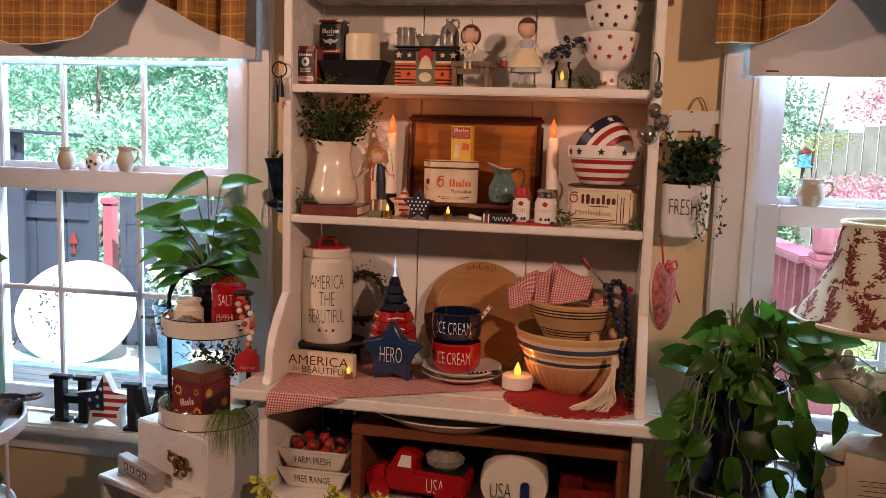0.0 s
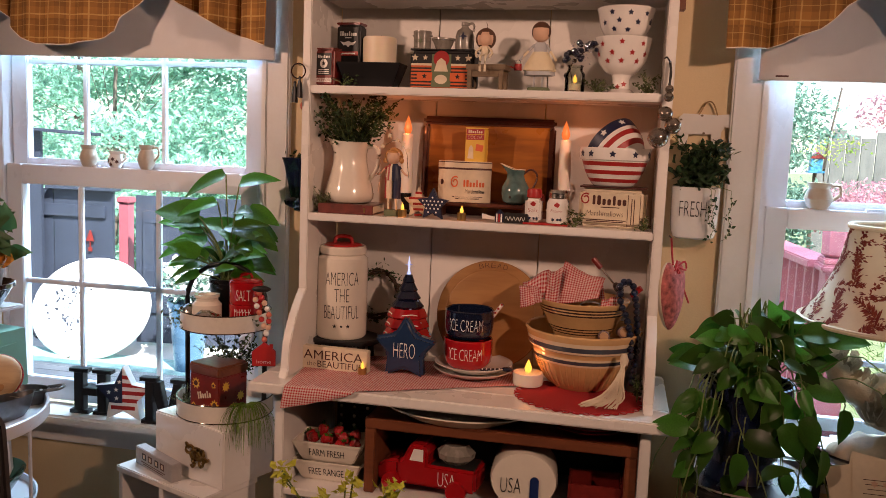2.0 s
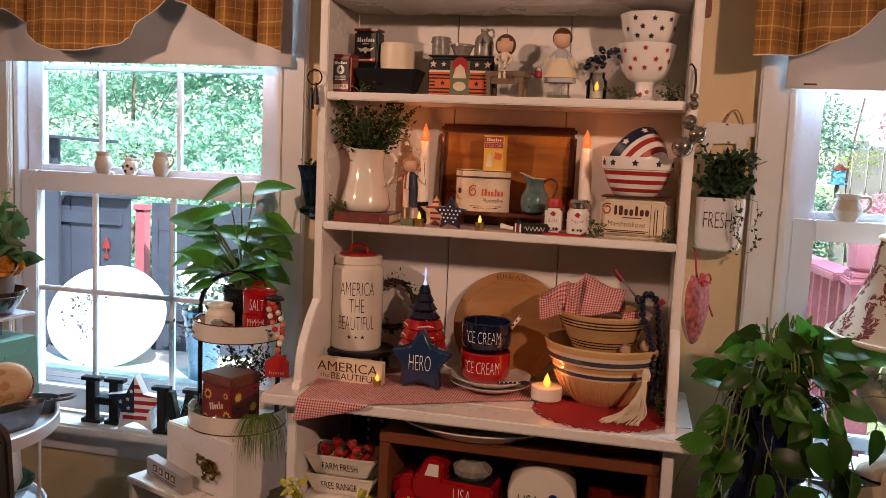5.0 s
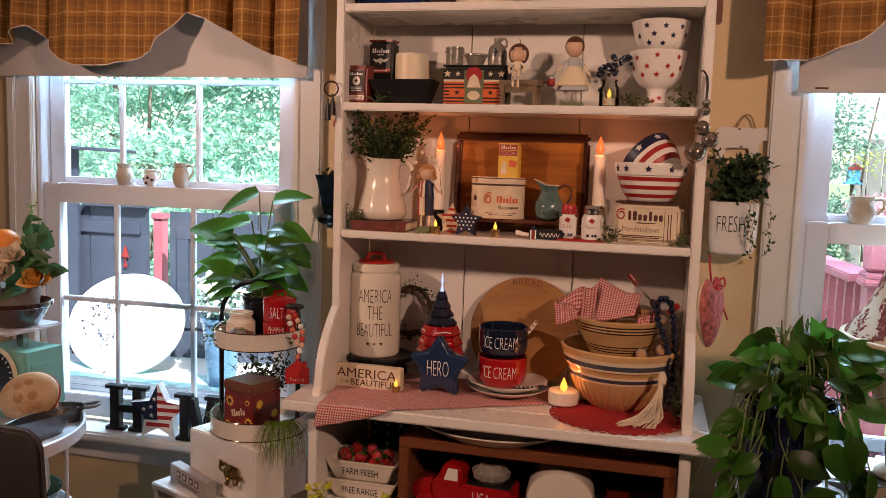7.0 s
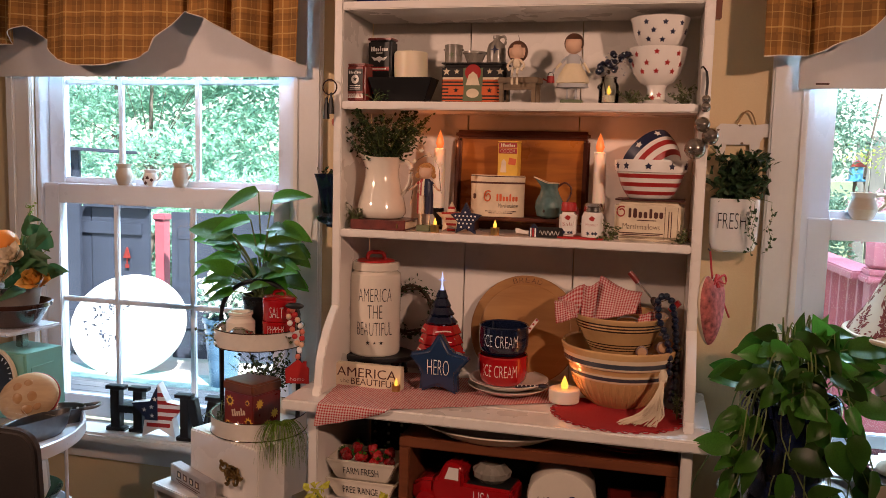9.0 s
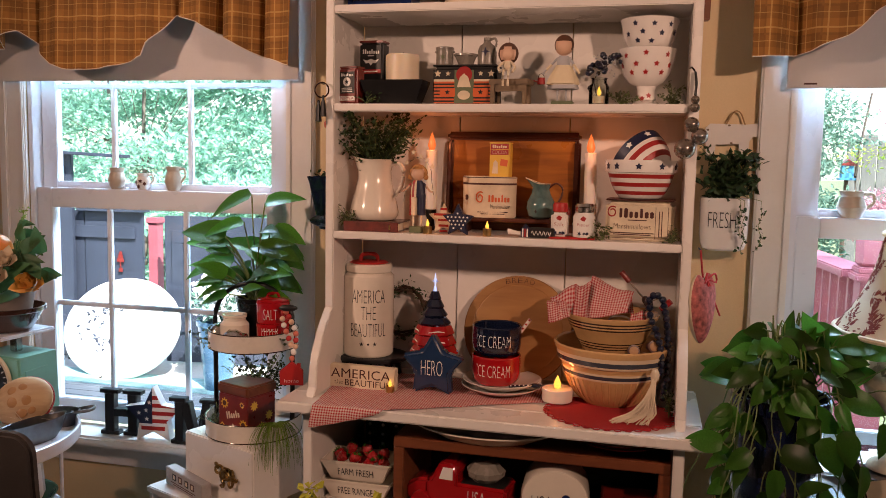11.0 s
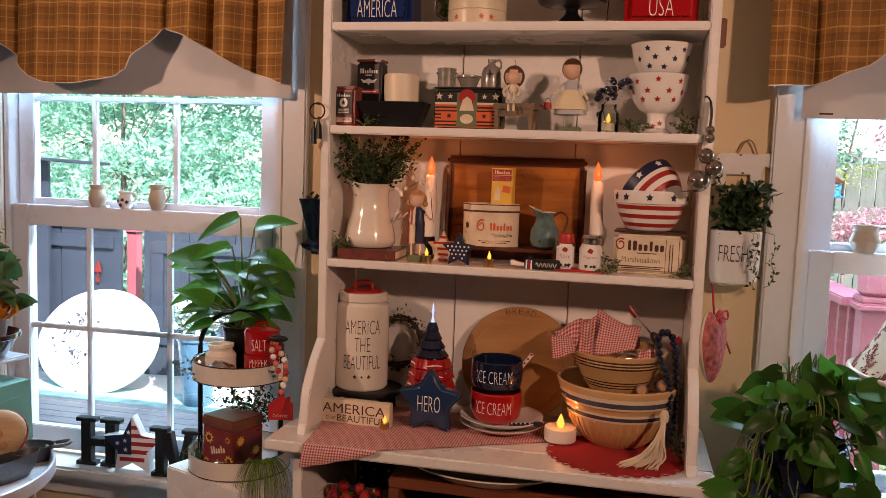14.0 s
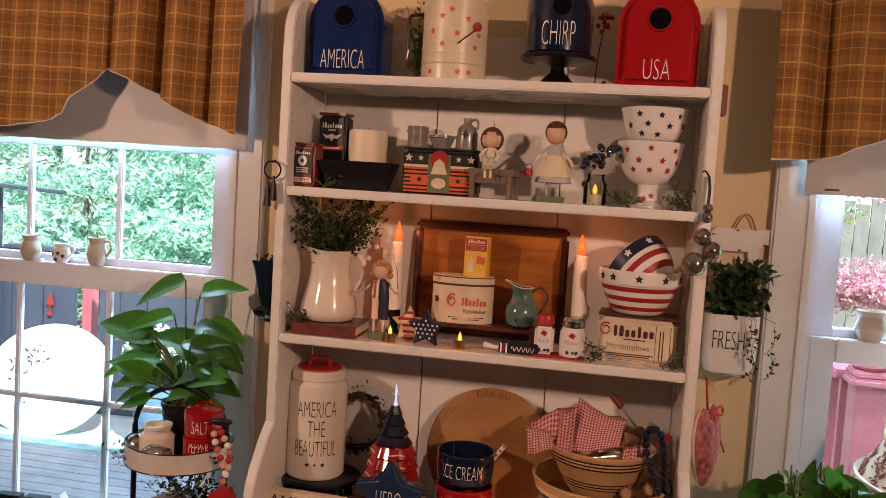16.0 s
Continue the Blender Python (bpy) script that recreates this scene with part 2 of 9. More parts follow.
DULLWOOD = wood("grey brown wood", (0.22, 0.155, 0.09), (0.12, 0.08, 0.045), 0.6, 6.0)
GREYSTONE = mat("grey salt glaze stoneware", (0.24, 0.22, 0.19), 0.25, var=0.25, scale=30, coat=0.3)
WAX = mat("ivory wax", (0.78, 0.68, 0.52), 0.45, var=0.04, sub=0.3)
LEDWAX = mat("white candle plastic", (0.8, 0.74, 0.66), 0.4, var=0.03, sub=0.2)
FLAME = mat("orange flame lamp", (1.0, 0.17, 0.03), 0.4, emit=0.24)
FLAMEY = mat("yellow flame lamp", (1.0, 0.42, 0.05), 0.4, emit=0.5)
for _m in (FLAME, FLAMEY):
    _b = _m.node_tree.nodes["Principled BSDF"]
    _m.node_tree.links.remove(_b.inputs["Base Color"].links[0])
    _b.inputs["Base Color"].default_value = (0.05, 0.02, 0.01, 1)
BRASS = mat("gold metal", (0.62, 0.44, 0.18), 0.28, 1.0, var=0.3)
ANTIQUE = mat("antique brass", (0.30, 0.19, 0.07), 0.32, 1.0, var=0.5, scale=30)
STEEL = mat("steel", (0.55, 0.53, 0.5), 0.25, 1.0, var=0.2)
PEWTER = mat("dark pewter", (0.16, 0.155, 0.15), 0.35, 0.9, var=0.4, scale=12)
TEALG = mat("teal blue enamel", (0.10, 0.19, 0.19), 0.2, var=0.5, scale=14, coat=0.5)
TEALBOX = mat("aqua painted metal", (0.20, 0.47, 0.40), 0.35, var=0.1)
PRINTBLK = mat("black print", (0.009, 0.008, 0.008), 0.5)
PRINTBRN = mat("dark brown print", (0.07, 0.02, 0.015), 0.5)
PRINTRED = mat("red print", (0.34, 0.015, 0.014), 0.45)
PRINTORG = mat("orange red print", (0.62, 0.12, 0.03), 0.45)
PRINTWHT = mat("white print", (0.82, 0.8, 0.76), 0.45)
PRINTBLU = mat("blue print", (0.010, 0.015, 0.05), 0.45)
PRINTYEL = mat("yellow print", (0.72, 0.46, 0.05), 0.45)
PRINTGRN = mat("dull green print", (0.12, 0.15, 0.08), 0.5)
TINCREAM = mat("cream printed tin", (0.70, 0.60, 0.44), 0.33, var=0.18, scale=14)
SOIL = mat("dark soil", (0.03, 0.02, 0.014), 0.9, var=0.4, bump=0.6)
DOILY = mat("red crochet yarn", (0.36, 0.012, 0.016), 0.9, var=0.25, bump=0.6, bscale=350)
TASSEL = mat("cream cotton yarn", (0.70, 0.60, 0.45), 0.9, var=0.15)
TWINE = mat("jute twine", (0.36, 0.22, 0.1), 0.9, var=0.3)
RIBBON = mat("red ribbon", (0.5, 0.03, 0.035), 0.6)
ROSE = mat("dusty rose beads", (0.55, 0.15, 0.10), 0.5)
SKIN = mat("painted pale resin", (0.66, 0.42, 0.29), 0.5, var=0.1)
HAIR = mat("brown painted resin", (0.10, 0.045, 0.025), 0.5, var=0.2)
BLOND = mat("ginger yarn hair", (0.48, 0.24, 0.08), 0.8, var=0.3)
GREYP = mat("grey blue painted resin", (0.42, 0.43, 0.45), 0.55, var=0.1)
LEMON = mat("pale yellow painted resin", (0.72, 0.62, 0.42), 0.55, var=0.12)
PAPER = mat("aged paper", (0.72, 0.62, 0.46), 0.8, var=0.15)
BLIND = leaf_mat("white roller blind", (0.70, 0.68, 0.68), 0.01, 0.8, 0.05, 0.03)
LEAF_POTHOS = leaf_mat("pothos leaf", (0.06, 0.19, 0.018), 0.5, 0.36, 0.3)
LEAF_DEEP = leaf_mat("deep green pothos leaf", (0.046, 0.128, 0.014), 0.75, 0.34, 0.3)
LEAF_DARK = leaf_mat("dark green leaf", (0.030, 0.060, 0.022), 0.5, 0.5, 0.15)
LEAF_OLIVE = leaf_mat("grey green leaf", (0.085, 0.10, 0.045), 0.4, 0.6, 0.2)
LEAF_GRASS = leaf_mat("grass blade", (0.18, 0.30, 0.04), 0.35, 0.5, 0.3)
LEAF_LIME = leaf_mat("yellow green leaf", (0.42, 0.55, 0.10), 0.3, 0.5, 0.4)
# Maple green paled and blued: the haze outdoors is put into the colour.
LEAF_TREE_HAZED = leaf_mat("maple leaf", (0.35, 0.58, 0.45), 0.38, 0.6, 0.5)
LEAF_PINK = leaf_mat("pink maple leaf", (0.56, 0.31, 0.35), 0.3, 0.55, 0.45)
# Shrub green raised in the colour for the glare in the window.
LEAF_BUSH = leaf_mat("shrub leaf", (0.16, 0.28, 0.21), 0.45, 0.5, 0.35)
STEM = mat("green stem", (0.14, 0.19, 0.05), 0.5)
TWIG = mat("brown twig", (0.06, 0.035, 0.02), 0.8, var=0.3)
BARK = mat("grey bark", (0.14, 0.11, 0.09), 0.9, var=0.4, bump=0.8, bscale=30)
DECK = wood("weathered grey deck", (0.34, 0.34, 0.34), (0.2, 0.2, 0.21), 0.7, 2.0)
GATE = mat("charcoal painted wood", (0.029, 0.036, 0.056), 0.5, var=0.25, bump=0.2, bscale=40)
# Barn red turned pinkish in the colour, for sun glare washing it out.
REDRAIL = mat("glare paled barn red painted wood", (0.33, 0.085, 0.11), 0.55, var=0.15, bump=0.1)
CONCRETE = mat("pale concrete", (0.62, 0.60, 0.56), 0.85, var=0.15, bump=0.3, bscale=30)
RUG = mat("faded turquoise outdoor rug", (0.36, 0.56, 0.53), 0.9, var=0.5, scale=9)
FENCE = wood("weathered fence wood", (0.13, 0.13, 0.115), (0.075, 0.075, 0.07), 0.8, 1.5, axis=2)
LAWN = leaf_mat("lawn grass", (0.12, 0.2, 0.06), 0.4, 0.7, 0.2)
EARTH = mat("garden soil and grass", (0.13, 0.16, 0.07), 0.9, var=0.45, scale=3, bump=0.5)
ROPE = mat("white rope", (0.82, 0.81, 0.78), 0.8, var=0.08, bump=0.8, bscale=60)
BLUEPOT = mat("blue garden pot", (0.07, 0.14, 0.22), 0.3, var=0.2)


# ---- builders ----
def thing(name, loc, label, category, group="", rz=0.0, kind=""):
    e = new(name)
    e.empty_display_size = 0.05
    e.location = loc
    e.rotation_euler[2] = radians(rz)
    return tagged(e, label, category, group, kind)


def part(name, bm, material, parent=None, label="", smooth=True, at=None):
    me = bpy.data.meshes.new(name)
    bm.to_mesh(me)
    bm.free()
    for k in (material if isinstance(material, (list, tuple)) else [material]):
        me.materials.append(k)
    if smooth:
        me.polygons.foreach_set("use_smooth", [True] * len(me.polygons))
        me.set_sharp_from_angle(angle=radians(38))
    ob = new(name, me)
    if smooth:
        ob.modifiers.new("even_normals", "WEIGHTED_NORMAL").keep_sharp = True
    if parent:
        ob.parent = parent
    if at is not None:
        ob.matrix_basis = at if isinstance(at, Matrix) else Matrix.Translation(at)
    if label:
        ob["label"] = label
    return ob


def box(sx, sy, sz, at=(0, 0, 0), bevel=0.002, seg=2, bm=None, base=True):
    """Box sx by sy by sz, centred in x and y, standing on at.z (or centred there)."""
    own = bmesh.new()
    bmesh.ops.create_cube(own, size=1.0)
    for v in own.verts:
        v.co = Vector((v.co.x * sx + at[0], v.co.y * sy + at[1], (v.co.z + (0.5 if base else 0)) * sz + at[2]))
    if bevel:
        bmesh.ops.bevel(own, geom=own.edges[:], offset=min(bevel, 0.45 * min(sx, sy, sz)), segments=seg, affect="EDGES")
    return merge(bm, own)


def span(x0, x1, y0, y1, z0, z1, bevel=0.002, bm=None, seg=2):
    return box(x1 - x0, y1 - y0, z1 - z0, ((x0 + x1) / 2, (y0 + y1) / 2, z0), bevel, seg, bm)


def merge(bm, own):
    if bm is None:
        return own
    vs = [bm.verts.new(v.co) for v in own.verts]
    own.verts.index_update()
    for f in own.faces:
        nf = bm.faces.new([vs[v.index] for v in f.verts])
        nf.material_index, nf.smooth = f.material_index, f.smooth
    own.free()
    return bm


def moved(bm, m):
    bmesh.ops.transform(bm, matrix=m, verts=bm.verts)
    return bm


def lathe(profile, segs=40, sx=1.0, sy=1.0, flute=0.0, nflute=0):
    """Turned body. profile rows: radius, height[, material of the ring up to the next row]."""
    bm = bmesh.new()
    rings = []
    for row in profile:
        r, z = row[0], row[1]
        if r < 1e-6:
            rings.append([bm.verts.new((0, 0, z))])
        else:
            ring = []
            for i in range(segs):
                a = 2 * math.pi * i / segs
                k = r * (1 + flute * math.cos(a * nflute)) if nflute else r
                ring.append(bm.verts.new((k * math.cos(a) * sx, k * math.sin(a) * sy, z)))
            rings.append(ring)
    for j in range(len(rings) - 1):
        a, b = rings[j], rings[j + 1]
        mi = profile[j][2] if len(profile[j]) > 2 else 0
        for i in range(segs):
            k = (i + 1) % segs
            if len(a) == 1 and len(b) == 1:
                continue
            if len(a) == 1:
                f = bm.faces.new((a[0], b[k], b[i]))
            elif len(b) == 1:
                f = bm.faces.new((a[i], a[k], b[0]))
            else:
                f = bm.faces.new((a[i], a[k], b[k], b[i]))
            f.material_index = mi
    bmesh.ops.recalc_face_normals(bm, faces=bm.faces)
    return bm


def tube(points, radius, segs=8, bm=None, closed=False, taper=None):
    """Round bar along points; taper gives the radius at the end."""
    own = bmesh.new()
    pts = [Vector(p) for p in points]
    if not closed and 3 <= len(pts) <= 9:
        ext = [pts[0] * 2 - pts[1]] + pts + [pts[-1] * 2 - pts[-2]]
        fine = []
        for i in range(1, len(ext) - 2):
            for k in range(3):
                q = k / 3
                fine.append(0.5 * (2 * ext[i] + (ext[i + 1] - ext[i - 1]) * q + (2 * ext[i - 1] - 5 * ext[i] + 4 * ext[i + 1] - ext[i + 2]) * q * q + (3 * ext[i] - ext[i - 1] - 3 * ext[i + 1] + ext[i + 2]) * q ** 3))
        pts = fine + [pts[-1]]
    n = len(pts)
    rings = []
    up = Vector((0, 0, 1))
    for i, p in enumerate(pts):
        d = (pts[(i + 1) % n] - pts[i - 1]) if closed else (pts[min(i + 1, n - 1)] - pts[max(i - 1, 0)])
        d = d.normalized() if d.length > 1e-9 else Vector((0, 0, 1))
        side = d.cross(up)
        if side.length < 0.05:
            side = d.cross(Vector((0, 1, 0)))
        side.normalize()
        top = side.cross(d)
        r = radius if taper is None else radius + (taper - radius) * i / max(1, n - 1)
        rings.append([own.verts.new(p + r * (math.cos(2 * math.pi * k / segs) * side + math.sin(2 * math.pi * k / segs) * top)) for k in range(segs)])
    for j in range(n if closed else n - 1):
        a, b = rings[j], rings[(j + 1) % n]
        for k in range(segs):
            own.faces.new((a[k], a[(k + 1) % segs], b[(k + 1) % segs], b[k]))
    if not closed:
        own.faces.new(rings[0][::-1])
        own.faces.new(rings[-1])
    bmesh.ops.recalc_face_normals(own, faces=own.faces)
    return merge(bm, own)


def arc(n, fn):
    return [fn(i / (n - 1)) for i in range(n)]


def ball(r, at=(0, 0, 0), sx=1, sy=1, sz=1, u=14, v=10, bm=None):
    own = bmesh.new()
    bmesh.ops.create_uvsphere(own, u_segments=u, v_segments=v, radius=r)
    for w in own.verts:
        w.co = Vector((w.co.x * sx + at[0], w.co.y * sy + at[1], w.co.z * sz + at[2]))
    return merge(bm, own)


def prism(outline, depth, bevel=0.0, bm=None, y=0.0):
    """Outline in x, z, given depth in y from y to y + depth."""
    own = bmesh.new()
    a = [own.verts.new((p[0], y, p[1])) for p in outline]
    f = own.faces.new(a)
    r = bmesh.ops.extrude_face_region(own, geom=[f])
    for v in r["geom"]:
        if isinstance(v, bmesh.types.BMVert):
            v.co.y += depth
    bmesh.ops.recalc_face_normals(own, faces=own.faces)
    if bevel:
        es = [e for e in own.edges if abs(e.verts[0].co.y - e.verts[1].co.y) < 1e-6]
        bmesh.ops.bevel(own, geom=es, offset=bevel, segments=2, affect="EDGES")
    return merge(bm, own)


def star_outline(r, inner=0.5, n=5, turn=0.0):
    return [((r if i % 2 == 0 else r * inner) * math.sin(math.pi * i / n + turn), (r if i % 2 == 0 else r * inner) * math.cos(math.pi * i / n + turn)) for i in range(2 * n)]


def lettering(string, width, height, material, parent, at, bend=0.0, thick=0.0004, name="lettering", weight=-0.020, prof=None):
    """Raised writing facing -y, centred on at; bend: radius of the round body it follows."""
    cu = bpy.data.curves.new("t", "FONT")
    cu.body, cu.align_x, cu.resolution_u = string, "CENTER", 3
    cu.offset = weight
    tmp = new("t", cu)
    me = bpy.data.meshes.new_from_object(tmp.evaluated_get(bpy.context.evaluated_depsgraph_get()))
    bpy.data.objects.remove(tmp)
    shift = 0.0
    if bend and not isinstance(at, Matrix):
        shift, at = at[0], (0, at[1], at[2])
    bm = bmesh.new()
    bm.from_mesh(me)
    bpy.data.meshes.remove(me)
    xs = [v.co.x for v in bm.verts]
    ys = [v.co.y for v in bm.verts]
    cx, cy = (max(xs) + min(xs)) / 2, (max(ys) + min(ys)) / 2
    kx, ky = width / max(1e-6, max(xs) - min(xs)), height / max(1e-6, max(ys) - min(ys))
    r = bmesh.ops.extrude_face_region(bm, geom=bm.faces[:])
    lifted = {v for v in r["geom"] if isinstance(v, bmesh.types.BMVert)}
    for v in bm.verts:
        u, w = (v.co.x - cx) * kx + shift, (v.co.y - cy) * ky
        d = thick if v in lifted else -0.0006
        if bend:
            r_ = (prof(w) if prof else bend) + d
            v.co = Vector((r_ * math.sin(u / bend), bend - r_ * math.cos(u / bend), w))
        else:
            v.co = Vector((u, -d, w))
    bmesh.ops.recalc_face_normals(bm, faces=bm.faces)
    return part(name, bm, material, parent, smooth=False, at=at)


def marks(n, width, height, material, parent, at, bend=0.0, seed=1):
    """A word drawn as plain upright shapes of its size and colour."""
    q = random.Random(seed)
    step = width / n
    for i in range(n):
        x = -width / 2 + step * (i + 0.5)
        if bend and not isinstance(at, Matrix):
            x += at[0]
        h = height * (1.0 if i == 0 or q.random() > 0.6 else 0.66)
        m = at if isinstance(at, Matrix) else Matrix.Translation((0, at[1], at[2]) if bend else at)
        off = Matrix.Translation((x, 0, (h - height) / 2)) if not bend else Matrix.Translation((bend * math.sin(x / bend), bend - bend * math.cos(x / bend), (h - height) / 2)) @ pose(0, 0, 0, 0, 0, math.degrees(x / bend))
        w = step * q.uniform(0.5, 0.78)
        c = min(w, h) * 0.28
        o = [(-w / 2 + c, -h / 2), (w / 2 - c, -h / 2), (w / 2, -h / 2 + c), (w / 2, h / 2 - c), (w / 2 - c, h / 2), (-w / 2 + c, h / 2), (-w / 2, h / 2 - c), (-w / 2, -h / 2 + c)]
        patch(o, material, parent, m @ off)


def patch(outline, material, parent, at, bend=0.0, thick=0.0006, name="print"):
    """Thin printed shape facing -y, centred on at."""
    if bend and not isinstance(at, Matrix):
        outline, at = [(p[0] + at[0], p[1]) for p in outline], (0, at[1], at[2])
    bm = prism(outline, 0.0014, y=-thick)
    if bend:
        bmesh.ops.subdivide_edges(bm, edges=bm.edges[:], cuts=2)
        for v in bm.verts:
            d = -v.co.y
            u = v.co.x
            v.co = Vector(((bend + d) * math.sin(u / bend), bend - (bend + d) * math.cos(u / bend), v.co.z))
    return part(name, bm, material, parent, smooth=False, at=at)


def rect(w, h, cx=0.0, cz=0.0):
    return [(cx - w / 2, cz - h / 2), (cx + w / 2, cz - h / 2), (cx + w / 2, cz + h / 2), (cx - w / 2, cz + h / 2)]


def disc(r, n=20, sx=1.0, cx=0.0, cz=0.0):
    return [(cx + r * sx * math.cos(2 * math.pi * i / n), cz + r * math.sin(2 * math.pi * i / n)) for i in range(n)]


def sheet(nx, ny, fn, thick=0.0015):
    """Cloth of nx by ny cells: fn(u, v) gives the place and its UV in metres."""
    bm = bmesh.new()
    uv = bm.loops.layers.uv.new("UVMap")
    top, bot, uvs = [], [], []
    for j in range(ny + 1):
        for i in range(nx + 1):
            p, q = fn(i / nx, j / ny)
            top.append(bm.verts.new(p))
            uvs.append(q)
    bm.verts.index_update()
    w = nx + 1
    for j in range(ny):
        for i in range(nx):
            ids = (j * w + i, j * w + i + 1, (j + 1) * w + i + 1, (j + 1) * w + i)
            f = bm.faces.new([top[k] for k in ids])
            for lp, k in zip(f.loops, ids):
                lp[uv].uv = uvs[k]
    bm.normal_update()
    if thick:
        bmesh.ops.solidify(bm, geom=bm.faces[:], thickness=thick)
    return bm


def leaf_bm(length, width, fold=0.25, droop=0.3, heart=0.0, n=5, peak=0.62):
    """One leaf along +y, folded along its midrib and drooping."""
    bm = bmesh.new()
    rows = []
    for i in range(n + 1):
        t = i / n
        w = width * 0.5 * (math.sin(math.pi * min(1.0, t ** peak)) ** 0.8 if 0 < t < 1 else 0.0)
        w *= 1 - 0.12 * t ** 3
        y = length * t
        z = -droop * length * t * t
        if w < 1e-6:
            rows.append([bm.verts.new((0, y, z))])
        else:
            back = heart * length * max(0, 0.25 - t)
            rows.append([bm.verts.new((-w, y - back, z + fold * w)), bm.verts.new((-w * 0.5, y - back * 0.4, z + fold * w * 0.62)), bm.verts.new((0, y, z)),
                         bm.verts.new((w * 0.5, y - back * 0.4, z + fold * w * 0.62)), bm.verts.new((w, y - back, z + fold * w))])
    for a, b in zip(rows, rows[1:]):
        if len(a) == 1:
            for k in range(4):
                bm.faces.new((a[0], b[k], b[k + 1]))
        elif len(b) == 1:
            for k in range(4):
                bm.faces.new((a[k], b[0], a[k + 1]))
        else:
            for k in range(4):
                bm.faces.new((a[k], b[k], b[k + 1], a[k + 1]))
    return bm


def foliage(points, size, rng, aspect=0.55):
    """Many small folded leaves, one at each place, joined."""
    vs, fs = [], []
    for p in points:
        d = Vector((rng.uniform(-1, 1), rng.uniform(-1, 1), rng.uniform(-0.6, 1))).normalized()
        s = d.cross(Vector((rng.uniform(-1, 1), rng.uniform(-1, 1), rng.uniform(-1, 1))))
        s = s.normalized() if s.length > 1e-4 else Vector((1, 0, 0))
        n = d.cross(s)
        l = size * rng.uniform(0.65, 1.3)
        w = l * aspect * 0.5
        p = Vector(p)
        k = len(vs)
        vs += [p, p + d * l * 0.45 + s * w + n * w * 0.4, p + d * l, p + d * l * 0.45 - s * w + n * w * 0.4]
        fs += [(k, k + 1, k + 2), (k, k + 2, k + 3)]
    bm = bmesh.new()
    me = bpy.data.meshes.new("f")
    me.from_pydata([tuple(v) for v in vs], [], fs)
    bm.from_mesh(me)
    bpy.data.meshes.remove(me)
    return bm

# ---- room ----
WY = 2.52
bm = span(-3.3, -2.25, WY, 2.64, 0, 2.5, 0)
for b in ((-1.24, 0.30, 0, 2.5), (1.28, 2.6, 0, 2.5), (-2.25, -1.24, 0, 0.46), (-2.25, -1.24, 2.06, 2.5), (0.30, 1.28, 0, 0.60), (0.30, 1.28, 2.06, 2.5)):
    span(b[0], b[1], WY, 2.64, b[2], b[3], 0, bm)
tagged(part("wall_north", bm, WALL, smooth=False), "cream yellow painted wall with two window openings", "wall", kind="structure")
# Unseen walls added around the room, dark to hold down the ambient light.
tagged(part("wall_west", span(-3.42, -3.3, -2.5, 2.64, 0, 2.5, 0), ROOM, smooth=False), "unseen side wall, dark to cut bounce light", "wall", kind="structure")
tagged(part("wall_east", span(2.6, 2.72, -2.5, 2.64, 0, 2.5, 0), ROOM, smooth=False), "unseen side wall, dark to cut bounce light", "wall", kind="structure")
tagged(part("wall_south", span(-3.42, 2.72, -2.62, -2.5, 0, 2.5, 0), ROOM, smooth=False), "unseen rear wall, dark to cut bounce light", "wall", kind="structure")
tagged(part("floor", span(-3.42, 2.72, -2.62, 2.64, -0.1, 0, 0), FLOOR, smooth=False), "brown oak board floor", "floor", kind="structure")
tagged(part("ceiling", span(-3.42, 2.72, -2.62, 2.9, 2.5, 2.62, 0), CEIL, smooth=False), "plain white ceiling", "ceiling", kind="structure")


